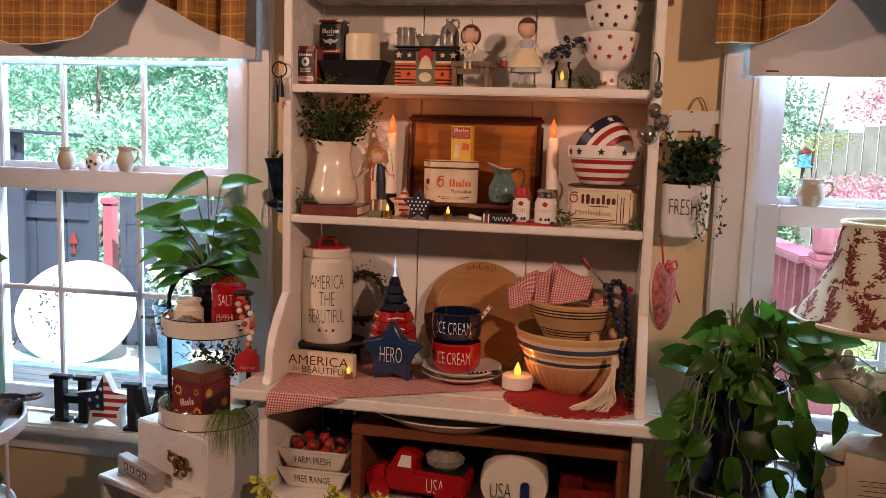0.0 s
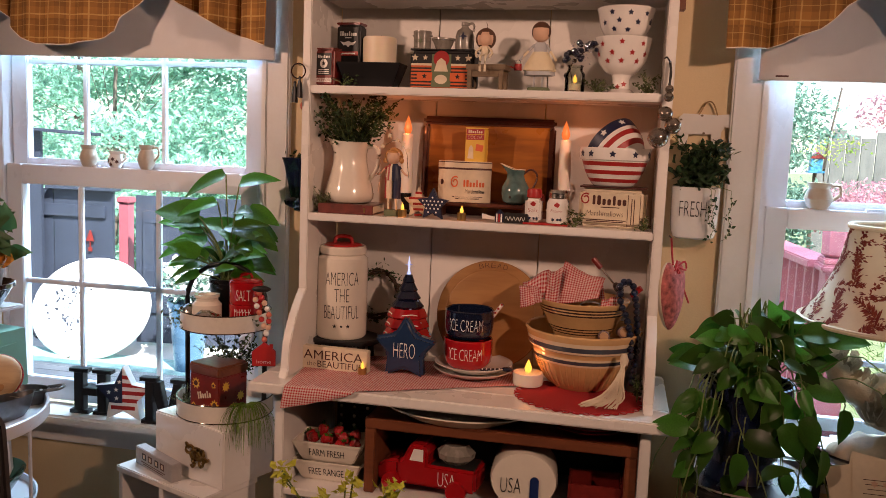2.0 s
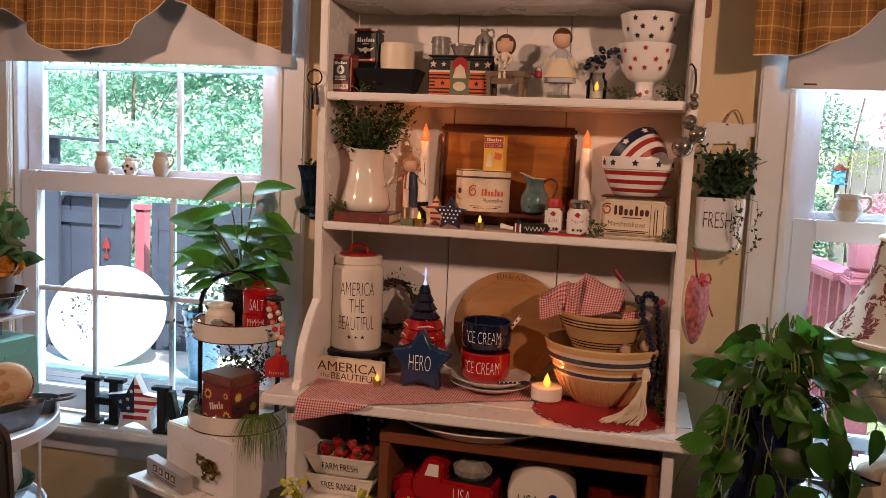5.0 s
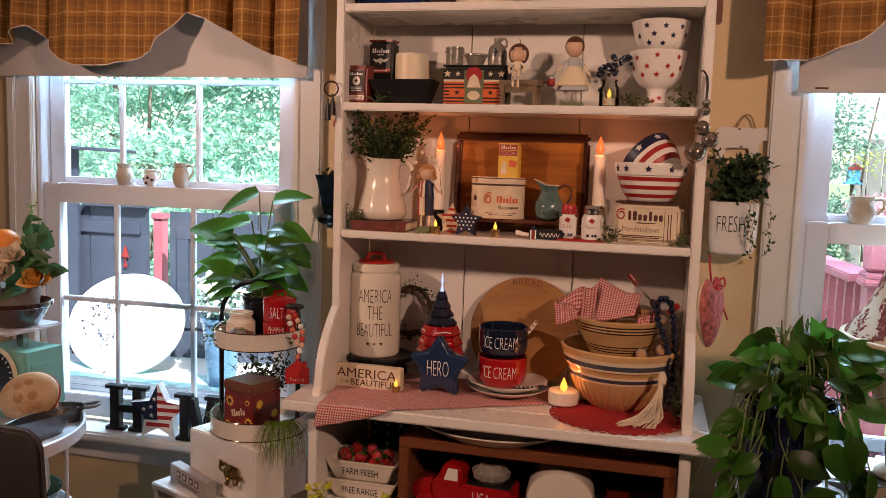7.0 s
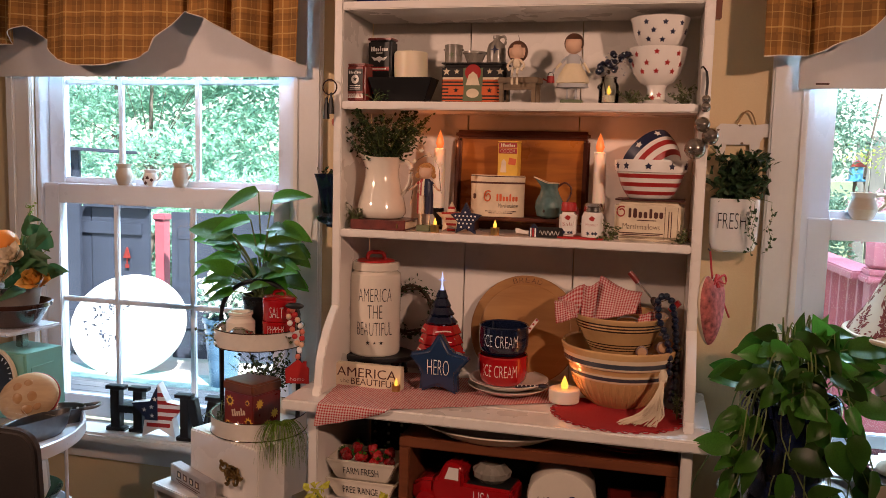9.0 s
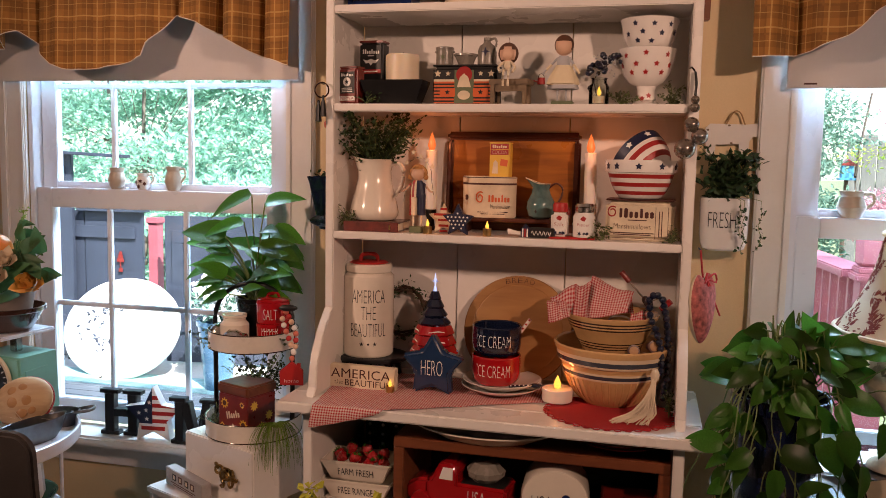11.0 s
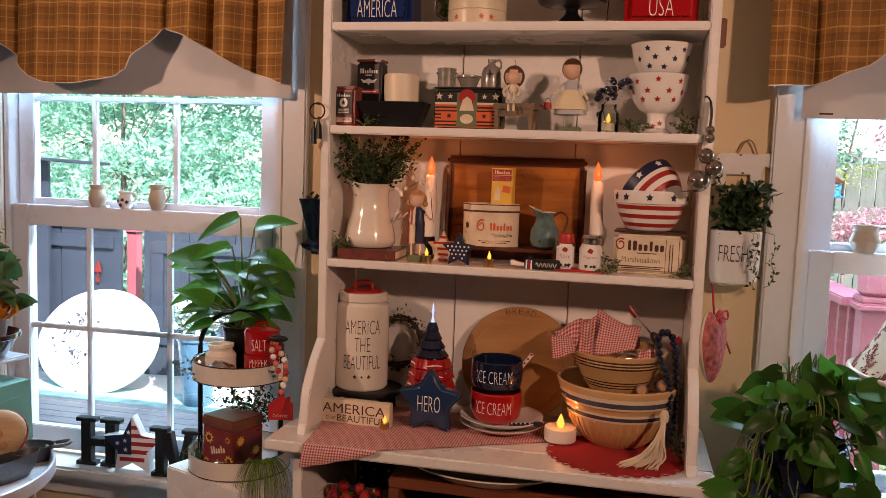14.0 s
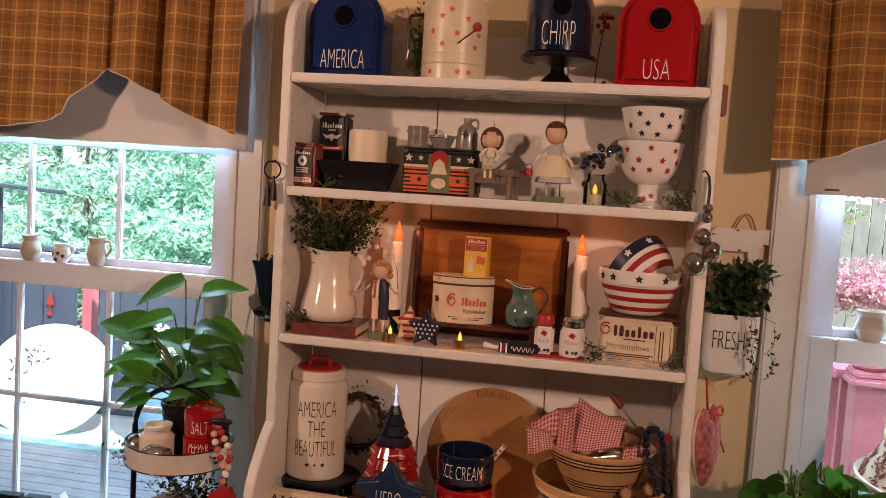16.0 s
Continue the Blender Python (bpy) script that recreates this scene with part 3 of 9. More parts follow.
def window(name, x0, x1, z0, z1, rail, vert, horiz, label):
    """Double-hung window in the opening x0..x1: casing, two sashes with bars and panes, stool and apron."""
    w = thing(name, ((x0 + x1) / 2, WY, z0), label, "window", kind="structure")
    inv = Matrix.Translation(-w.location)

    def add(n, b, m=TRIM, parent=w, lab=""):
        moved(b, inv)
        return part(n, b, m, parent, lab)

    cw = 0.10
    for s in (-1, 1):
        xa = x0 if s < 0 else x1
        b = span(min(xa, xa + s * cw), max(xa, xa + s * cw), WY - 0.018, WY, z0 - 0.02, z1 + cw, 0.004)
        span(min(xa + s * 0.066, xa + s * cw), max(xa + s * 0.066, xa + s * cw), WY - 0.03, WY - 0.018, z0 - 0.02, z1 + cw, 0.006, b)
        span(min(xa + s * 0.004, xa + s * 0.02), max(xa + s * 0.004, xa + s * 0.02), WY - 0.023, WY - 0.018, z0 - 0.02, z1 + cw, 0.003, b)
        add("casing", b)
        b = span(min(xa, xa - s * 0.018), max(xa, xa - s * 0.018), WY, 2.64, z0, z1, 0.002)
        span(min(xa, xa - s * 0.032), max(xa, xa - s * 0.032), 2.60, 2.635, z0, z1, 0.002, b)
        add("jamb", b, VINYL)
    add("head_casing", span(x0, x1, WY - 0.02, WY, z1, z1 + cw, 0.004))
    i0, i1 = x0 + 0.02, x1 - 0.02
    st = 0.062
    for nm, ya, yb, za, zb, zt, zu in (("lower_sash", 2.53, 2.562, z0 + 0.012, rail[1], z0 + 0.09, rail[0]), ("upper_sash", 2.566, 2.598, rail[0] + 0.01, z1, rail[1] + 0.022, z1 - 0.05)):
        b = span(i0, i0 + st, ya, yb, za, zb, 0.003)
        span(i1 - st, i1, ya, yb, za, zb, 0.003, b)
        span(i0 + st, i1 - st, ya, yb, za, zt, 0.003, b)
        span(i0 + st, i1 - st, ya, yb, zu, zb, 0.003, b)
        sash = add(nm, b, VINYL)
        for vx in vert:
            add("glazing_bar", span(vx - 0.009, vx + 0.009, ya + 0.008, yb - 0.006, zt, zu, 0.003), VINYL, sash)
        for hz in horiz:
            if zt < hz < zu:
                add("glazing_bar", span(i0 + st, i1 - st, ya + 0.009, yb - 0.007, hz - 0.009, hz + 0.009, 0.003), VINYL, sash)
        p = add("pane", span(i0 + st, i1 - st, (ya + yb) / 2 - 0.002, (ya + yb) / 2 + 0.002, zt, zu, 0), GLASS, sash)
        p.visible_shadow = False
    b = span(x0 - 0.13, x1 + 0.13, WY - 0.125, 2.535, z0 - 0.03, z0 + 0.005, 0.008)
    add("window_sill", b)
    b = span(x0 - 0.1, x1 + 0.1, WY - 0.022, WY, z0 - 0.13, z0 - 0.03, 0.004)
    span(x0 - 0.1, x1 + 0.1, WY - 0.045, WY - 0.022, z0 - 0.055, z0 - 0.03, 0.008, b)
    add("apron", b)
    add("sash_lock", span((x0 + x1) / 2 - 0.19, (x0 + x1) / 2 - 0.12, 2.54, 2.562, rail[1], rail[1] + 0.008, 0.004), VINYL)
    return w


window("window_1", -2.245, -1.245, 0.465, 2.05, (1.252, 1.322), (-1.937, -1.635), (0.905, 1.682), "white double-hung window with divided panes")
window("window_2", 0.305, 1.27, 0.60, 2.05, (1.243, 1.303), (0.70, 0.98), (0.86,), "white double-hung window behind the lamp")


def blind(x0, x1, z, label):
    t = thing("roller_blind", ((x0 + x1) / 2, 2.472, z), label, "blind", "roller blinds")
    h = 2.2 - z
    part("fabric", box(x1 - x0, 0.003, h - 0.026, (0, 0, 0.026), 0), BLIND, t)
    part("hem_bar", box(x1 - x0, 0.006, 0.026, (0, 0, 0), 0.002), BLIND, t)
    b = lathe([(0, -(x1 - x0) / 2), (0.022, -(x1 - x0) / 2), (0.022, (x1 - x0) / 2), (0, (x1 - x0) / 2)], 16)
    part("roller", moved(b, pose(0, 0.0, h, 0, 90, 0)), BLIND, t)
    return t


blind(-2.36, -1.185, 1.690, "white fabric roller blind half drawn down")
rb = blind(0.268, 1.31, 1.66, "white fabric roller blind with small maker mark")
part("print", moved(box(0.034, 0.001, 0.005, bevel=0), pose(-0.46, -0.0036, 0.010)), PRINTBRN, rb)


def valance(x0, x1, low, label, seed):
    """Gathered plaid valance with a scalloped lower edge; low rows: x, z of that edge."""
    t = thing("valance", ((x0 + x1) / 2, 2.41, 2.2), label, "curtain", "window valances")
    xs, zs = [p[0] for p in low], [p[1] for p in low]
    rng = random.Random(seed)
    ph = [rng.uniform(0, 6.28) for _ in range(4)]

    def fold(x):
        return 0.098 * abs(math.sin(x * 12 + ph[0] + 1.6 * math.sin(x * 7 + ph[1]))) ** 0.55 - 0.035 + 0.009 * math.sin(x * 61 + ph[2]) + 0.010 * math.sin(x * 11 + ph[3])

    def at(x, v):
        zb = float(np.interp(x, xs, zs))
        z = zb + (2.25 - zb) * v
        k = -(0.75 + 0.25 * (1 - v))
        return Vector((x - t.location.x + 0.006 * math.sin(x * 50) * (1 - v), fold(x) * k - 0.012 * (1 - v), z - 2.2))

    n = int((x1 - x0) / 0.006)
    sx = [0.0]
    for i in range(n):
        a, b = x0 + (x1 - x0) * i / n, x0 + (x1 - x0) * (i + 1) / n
        sx.append(sx[-1] + math.hypot(b - a, fold(b) - fold(a)))
    part("fabric", sheet(n, 14, lambda u, v: (at(x0 + (x1 - x0) * u, v), (sx[round(u * n)], at(x0 + (x1 - x0) * u, v).z)), 0.0012), PLAID, t)
    part("piping", tube([at(x0 + (x1 - x0) * i / n, 0) + Vector((0, -0.001, -0.001)) for i in range(n + 1)], 0.0016, 6), PIPING, t, "cream edge piping")
    part("curtain_rod", moved(lathe([(0, -0.55 * (x1 - x0)), (0.009, -0.55 * (x1 - x0)), (0.009, 0.55 * (x1 - x0)), (0, 0.55 * (x1 - x0))], 12), pose(0, 0.03, 0.03, 0, 90, 0)), BLACK, t)


valance(-2.42, -1.155, [(-2.42, 1.735), (-2.33, 1.76), (-2.24, 1.80), (-2.14, 1.846), (-2.08, 1.79), (-2.01, 1.735), (-1.94, 1.716), (-1.857, 1.712), (-1.75, 1.726), (-1.66, 1.757), (-1.648, 1.80), (-1.575, 1.891), (-1.47, 1.855), (-1.366, 1.801), (-1.26, 1.75), (-1.155, 1.721)], "brown and gold plaid gathered valance with scalloped hem", 3)
valance(0.155, 1.42, [(0.155, 1.733), (0.23, 1.735), (0.308, 1.749), (0.39, 1.785), (0.463, 1.846), (0.53, 1.89), (0.60, 1.83), (0.66, 1.75), (0.78, 1.715), (0.9, 1.75), (1.0, 1.87), (1.12, 1.80), (1.3, 1.74), (1.42, 1.73)], "brown and gold plaid gathered valance with scalloped hem", 8)

# ---- hutch ----
hutch = thing("hutch", (-0.475, 2.28, 0), "white painted wooden hutch with open shelves", "hutch")
HI = Matrix.Translation(-Vector(hutch.location))


def hp(name, b, m=WHITE, label=""):
    return part(name, moved(b, HI), m, hutch, label)


def side_outline():
    pts = [(2.495, 0.775), (2.10, 0.775), (2.105, 0.79)]
    pts += [(2.115 + 0.125 * (t ** 1.6), 0.80 + 0.21 * t ** 0.75) for t in [i / 9 for i in range(10)]]
    pts += [(2.24, 1.05), (2.24, 1.93)]
    pts += [(2.24 + 0.10 * (1 - math.cos(a)), 1.96 + 0.11 * math.sin(a)) for a in [math.pi / 2 * i / 8 for i in range(1, 9)]]
    pts += [(2.495, 2.07)]
    return pts


for xa in (-1.0, 0.002):
    b = prism(side_outline(), 0.026, 0.003)
    # outline x is depth, prism depth is width
    b = moved(b, Matrix(((0, 1, 0, xa), (1, 0, 0, 0), (0, 0, 1, 0), (0, 0, 0, 1))))
    bmesh.ops.recalc_face_normals(b, faces=b.faces)
    hp("side_panel", b)
for z in (1.875, 1.60, 1.235):
    hp("shelf", span(-0.974, 0.002, 2.236, 2.495, z - 0.022, z, 0.003))
for xa, xb in ((-0.974, -0.6625), (-0.6595, -0.3265), (-0.3235, 0.002)):
    hp("back_board", span(xa, xb, 2.497, 2.515, 0.775, 2.02, 0.002))
b = span(-1.063, 0.072, 2.04, 2.155, 0.745, 0.775, 0.004)
hp("desk_top", span(-1.063, 0.072, 2.157, 2.51, 0.745, 0.775, 0.004, b))
for xa in (-1.0, 0.0):
    hp("side_panel", span(xa, xa + 0.028, 2.08, 2.51, 0, 0.745, 0.003))
hp("shelf", span(-0.972, 0.0, 2.082, 2.495, 0.443, 0.465, 0.003))
hp("shelf", span(-0.972, 0.0, 2.082, 2.495, 0.08, 0.105, 0.003))
hp("back_board", span(-0.972, 0.0, 2.497, 2.51, 0.0, 0.745, 0.001))
hp("kickboard", span(-0.972, 0.0, 2.10, 2.118, 0.0, 0.08, 0.002))

# ---- outdoors ----
GZ = -0.12
tagged(part("ground", span(-60, 60, 2.7, 120, GZ - 0.5, GZ - 0.06, 0), EARTH, smooth=False), "sunny garden ground with grass", "ground", kind="structure")
deck = thing("deck", (-2.0, 4.5, GZ), "weathered grey board deck beside the house", "deck", kind="structure")
for i in range(22):
    part("plank", span(-6.2, 3.0, -1.75 + i * 0.1, -1.75 + i * 0.1 + 0.094, -0.03, 0, 0.003), DECK, deck, at=(0, 0, 0))
part("joists", span(-6.0, 2.8, -1.7, 0.4, -0.06, -0.032, 0), DECK, deck)
tagged(part("patio", span(-7.0, -0.6, 4.72, 7.6, GZ - 0.07, GZ - 0.002, 0.004), CONCRETE), "pale sunlit concrete patio", "patio", kind="structure")
tagged(part("outdoor_rug", span(-4.3, -1.3, 4.80, 5.12, GZ - 0.002, GZ + 0.008, 0.003), RUG), "turquoise patterned outdoor rug on the patio", "rug")


def gate_leaf(x0, x1, y, z1, rz, label):
    t = thing("garden_gate", (x0, y, GZ), label, "gate", "charcoal garden gates", rz)
    w, h = x1 - x0, z1 - GZ
    n = max(2, round(w / 0.3))
    for i in range(n):
        part("board", span(w * i / n, w * (i + 1) / n - 0.008, 0, 0.03, 0.02, h, 0.003), GATE, t)
    for z in (0.25, h - 0.2):
        part("batten", span(0.06, w - 0.06, -0.022, 0, z, z + 0.09, 0.003), GATE, t)
    part("brace", span(0.06, 0.15, -0.021, 0, 0.34, h - 0.2, 0.003), GATE, t)
    return t


gate_leaf(-5.15, -4.283, 5.36, 1.458, 0, "charcoal painted wooden gate panel with battens")
g = gate_leaf(-4.489, -3.737, 5.43, 1.017, 0, "charcoal painted wooden gate panel with red bird ornament")
b = prism([(0, 0.0), (0.05, 0.0), (0.05, 0.05), (0.03, 0.05), (0.03, 0.13), (0.075, 0.13), (0.035, 0.27), (0.02, 0.27), (-0.03, 0.13), (0.02, 0.13), (0.02, 0.05), (0, 0.05)], 0.015)
part("ornament", moved(b, pose(0.55, -0.02, 0.686) @ Matrix.Scale(0.58, 4)), BRICKRED, g, "red painted bird ornament")
gate_leaf(-3.57, -2.55, 5.45, 1.0, 8, "charcoal painted wooden gate panel standing open")
gate_leaf(-2.5, -1.5, 5.6, 1.0, 0, "charcoal painted wooden gate panel beside the planter")
tagged(part("gate_cap", span(-4.27, -3.72, 5.37, 5.50, 1.0185, 1.044, 0.004), GATE), "weathered board along the gate top", "board")
t = thing("shed_roof_board", (-4.48, 5.30, 1.447), "slanting grey board of the shed roof edge", "board")
part("board", moved(box(0.75, 0.10, 0.022, (0.33, 0, 0), 0.004), pose(0, 0, 0, 0, 2.2, 0)), GATE, t)
t = thing("railing_post", (-3.84, 5.75, GZ), "barn red painted wooden post", "post")
part("post", box(0.08, 0.08, 1.03), REDRAIL, t)
part("cap", box(0.11, 0.11, 0.05, (0, 0, 1.03), 0.01), REDRAIL, t)
t = thing("railing_post", (-2.62, 6.2, GZ), "barn red painted wooden post behind the gate", "post")
part("post", box(0.12, 0.12, 1.4), REDRAIL, t)
part("cap", box(0.15, 0.15, 0.04, (0, 0, 1.4), 0.01), REDRAIL, t)

# round rope ring standing on its rim; white disc added for sunlit ground
t = thing("papasan_chair", (-3.72, 5.12, GZ), "large round white rope ring with disc for sunlit ground", "outdoor chair", rz=-4)
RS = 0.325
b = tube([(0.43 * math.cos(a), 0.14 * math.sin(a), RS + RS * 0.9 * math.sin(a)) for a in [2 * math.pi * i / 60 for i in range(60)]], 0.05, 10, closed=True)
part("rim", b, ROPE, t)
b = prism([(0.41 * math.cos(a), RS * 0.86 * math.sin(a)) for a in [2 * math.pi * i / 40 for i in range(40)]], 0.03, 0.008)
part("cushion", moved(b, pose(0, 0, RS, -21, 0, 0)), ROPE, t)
# Dark leaf shapes on the disc imitate leaf dapples on the bright ground.
rl = random.Random(8)
pts = []
while len(pts) < 90:
    a, k = rl.uniform(1.7, 4.4), rl.uniform(0.35, 0.8)
    pts.append((0.43 * k * math.cos(a), -0.004, RS * 0.86 * k * math.sin(a)))
part("leaf_print", moved(foliage(pts, 0.035, rl), pose(0, -0.012, RS, -21, 0, 0)), GATE, t, "grey blue leaves standing in for dapples on sunlit ground")

rng = random.Random(11)


def plant_points(n, cx, cy, cz, rx, ry, rz, hollow=0.35):
    out = []
    while len(out) < n:
        v = Vector((rng.uniform(-1, 1), rng.uniform(-1, 1), rng.uniform(-1, 1)))
        if hollow < v.length < 1 + 0.18 * math.sin(v.x * 9 + v.z * 7 + v.y * 5):
            out.append((cx + v.x * rx, cy + v.y * ry, cz + v.z * rz))
    return out


def tree(name, loc, label, height, rx, rz, leaf, size, count, clumps, trunk_r=0.12, cat="tree"):
    t = thing(name, loc, label, cat)
    part("trunk", tube([(0, 0, 0), (0.05, 0, height * 0.25), (0.0, 0.05, height * 0.5), (0.08, 0, height * 0.75)], trunk_r, 10, taper=trunk_r * 0.45), BARK, t)
    limbs, pts = None, []
    for i in range(clumps):
        a = rng.uniform(0, 6.28)
        r = rx * math.sqrt(rng.uniform(0.02, 1))
        c = Vector((r * math.cos(a), r * math.sin(a) * 0.6, height * 0.55 + rng.uniform(-1, 1) * rz))
        if i % 5 == 0:
            limbs = tube([(0.03, 0, height * 0.4), Vector((c.x * 0.4, c.y * 0.5 + 0.1, c.z * 0.8)), c], trunk_r * 0.13, 6, limbs, taper=trunk_r * 0.03)
        k = rng.uniform(0.22, 0.42) * max(0.55, min(rx, 2.0) * 0.6)
        pts += plant_points(count // clumps, c.x, c.y, c.z, k * 1.7, k * 1.2, k * 0.5, 0.0)
    part("limbs", limbs, BARK, t)
    part("crown", foliage(pts, size, rng, 0.42), leaf, t)
    return t


tree("maple_tree", (-5.6, 8.2, GZ), "broad green maple tree with layered foliage", 3.6, 2.4, 1.7, LEAF_TREE_HAZED, 0.082, 46000, 110, 0.035)
tree("maple_tree", (-3.3, 9.6, GZ), "broad green maple tree with layered foliage", 3.8, 2.4, 1.8, LEAF_TREE_HAZED, 0.09, 40000, 100, 0.035)
tree("maple_tree", (-8.0, 11.0, GZ), "broad green maple tree behind the garden", 4.6, 2.8, 2.2, LEAF_TREE_HAZED, 0.11, 20000, 48)
tree("laurel_bush", (1.06, 7.2, GZ), "tall green garden shrub", 3.4, 0.3, 1.5, LEAF_BUSH, 0.05, 20000, 60, 0.05, "bush")
tree("japanese_maple", (2.4, 7.8, GZ), "pink leaved ornamental maple", 3.8, 0.36, 0.2, LEAF_PINK, 0.05, 2600, 14, 0.015)
tree("japanese_maple", (1.95, 6.6, GZ), "low pink leaved ornamental maple", 2.3, 0.5, 0.16, LEAF_PINK, 0.045, 9000, 26, 0.04)
tree("yellow_shrub", (1.75, 8.3, GZ), "yellow green leafy shrub", 3.0, 0.12, 0.12, LEAF_LIME, 0.045, 160, 6, 0.02, "bush")

# planter with white flowers
t = thing("garden_planter", (-2.86, 4.95, GZ), "blue garden pot with white flowering plant", "planter")
part("pot", lathe([(0, 0), (0.09, 0), (0.13, 0.44), (0.14, 0.44), (0.14, 0.47), (0.12, 0.47), (0.11, 0.40), (0, 0.40)], 24), BLUEPOT, t)
part("foliage", foliage(plant_points(500, 0, 0, 0.59, 0.17, 0.17, 0.14, 0.0), 0.05, rng), LEAF_BUSH, t)
part("flowers", foliage(plant_points(500, 0, 0, 0.63, 0.17, 0.17, 0.14, 0.5), 0.045, rng, 0.9), PRINTWHT, t, "small white flowers")

# bird feeder on a pole
t = thing("bird_feeder", (1.60, 8.0, GZ), "bright blue bird feeder house on a pole", "bird feeder")
BLUEF = mat("bright blue paint", (0.05, 0.24, 0.42), 0.5, var=0.15)
part("pole", box(0.03, 0.03, 1.48), TWIG, t)
part("house", box(0.10, 0.09, 0.11, (0, 0, 1.4805), 0.005), BLUEF, t)
part("tray", box(0.14, 0.13, 0.02, (0, 0, 1.462), 0.004), BLUEF, t)
part("roof", prism([(-0.075, 1.591), (0.075, 1.591), (0.0, 1.65)], 0.12, 0.003, y=-0.06), BRICKRED, t, "red pitched roof")

# garden fence
t = thing("garden_fence", (2.7, 10.4, GZ), "weathered grey wooden board fence", "fence", kind="structure")
for i in range(20):
    part("board", span(-0.6 + i * 0.16, -0.6 + i * 0.16 + 0.15, 0, 0.02, 0, 1.9 + 0.05 * math.sin(i * 1.7), 0.003), FENCE, t)
for z in (0.4, 1.3):
    part("rail", span(-0.6, 2.6, 0.022, 0.06, z, z + 0.09, 0.003), FENCE, t)

# red deck railing
t = thing("deck_railing", (0.77, 3.5, GZ), "barn red painted wooden deck railing with newel post, paled for glare", "railing")
part("post", box(0.105, 0.105, 1.13), REDRAIL, t)
b = box(0.15, 0.15, 0.03, (0, 0, 1.13), 0.008)
box(0.125, 0.125, 0.025, (0, 0, 1.16), 0.006, bm=b)
part("collar", b, REDRAIL, t)
part("finial", lathe([(0, 1.185), (0.052, 1.187), (0.064, 1.20), (0.066, 1.29), (0.05, 1.33), (0, 1.345)], 8), REDRAIL, t)
a, c = Vector((-0.03, 0.06, 1.13)), Vector((-0.22, 2.0, 1.13))
d = c - a
b = box(0.14, d.length, 0.035, (0, d.length / 2, 0), 0.006)
part("handrail", moved(b, Matrix.Translation(a) @ d.to_track_quat("Y", "Z").to_matrix().to_4x4()), REDRAIL, t)
b = box(0.04, d.length, 0.07, (0, d.length / 2, 0), 0.004)
part("bottom_rail", moved(b, Matrix.Translation(a - Vector((0, 0, 0.98))) @ d.to_track_quat("Y", "Z").to_matrix().to_4x4()), REDRAIL, t)
for i in range(17):
    p = a + d * ((i + 0.7) / 17.4)
    part("baluster", box(0.036, 0.036, 0.91, (p.x, p.y, 0.22), 0.003), REDRAIL, t)

# dark round wall ornament
t = thing("round_wall_lantern", (-2.93, 3.3, 0.75), "dark round metal ornament standing outside the window", "ornament")
part("ring", tube([(0.05 * math.cos(a), 0.0, 0.15 + 0.13 * math.sin(a)) for a in [2 * math.pi * i / 30 for i in range(30)]], 0.012, 8, closed=True), PEWTER, t)
part("post", box(0.02, 0.02, 0.87, (0, 0, -0.87), 0.002), PEWTER, t)
lawn = foliage([(rng.uniform(0.6, 6), rng.uniform(5.0, 9), GZ - 0.06) for _ in range(7000)], 0.09, rng, 0.15)
tagged(part("lawn", lawn, LAWN, smooth=False), "bright green lawn grass", "grass", kind="stuff")
tagged(part("fallen_leaves", foliage([(rng.uniform(-4.4, -1.5), rng.uniform(4.9, 6.2), GZ + 0.01) for _ in range(60)], 0.06, rng), TWIG, smooth=False), "scattered fallen leaves on the patio", "leaves", kind="stuff")

# ---- things on the hutch ----
S1, S2, S3, DT, LS = 1.8755, 1.6005, 1.2355, 0.7755, 0.4655


def greenery(name, loc, label, rx, ry, rz, count, size, material, category="artificial plant", stems=8, low=0.2, group=""):
    """Loose sprig: thin stems with many small leaves."""
    t = thing(name, loc, label, category, group)
    b, pts = None, []
    for i in range(stems):
        a = rng.uniform(0, 6.28)
        k = rng.uniform(0.45, 1.0)
        tip = Vector((rx * k * math.cos(a), ry * k * math.sin(a), rz * rng.uniform(low, 1.0)))
        mid = Vector((tip.x * 0.35, tip.y * 0.35, tip.z * 0.65))
        part("stem", tube([(0, 0, 0.001), mid, tip], 0.0009, 5), STEM, t)
        for j in range(max(1, count // stems)):
            s = rng.uniform(0.2, 1.0)
            p = mid * (2 * s) if s < 0.5 else mid + (tip - mid) * (2 * s - 1)
            pts.append(p + Vector((rng.gauss(0, 0.3), rng.gauss(0, 0.3), rng.gauss(0, 0.3))) * size * 1.4)
    pts = [(p[0], p[1], max(p[2], size * 0.45)) for p in pts]
    part("leaves", foliage(pts, size, rng), material, t)
    return t


def printed_tin(name, loc, w, d, h, body, label, category, rz=0.0, lid=None, bevel=0.006):
    t = thing(name, loc, label, category, rz=rz)
    part("body", box(w, d, h * 0.965, bevel=bevel, seg=3), body, t)
    part("lid", box(w + 0.001, d + 0.001, h * 0.035, (0, 0, h * 0.965 + 0.0003), bevel * 0.3), lid or body, t)
    return t


# shelf two: small tins, candle and dish
t = printed_tin("spice_tin", (-0.944, 2.30, S2), 0.066, 0.045, 0.108, BRICKRED, "red spice tin with black printed panel", "tin", -14)
patch(rect(0.052, 0.062), PRINTBLK, t, (0, -0.0226, 0.062))
marks(8, 0.044, 0.009, PRINTWHT, t, (0, -0.0234, 0.084))
patch([(0.013 * x, 0.013 * z) for x, z in disc(1, 16)], PRINTWHT, t, (0, -0.0234, 0.064))
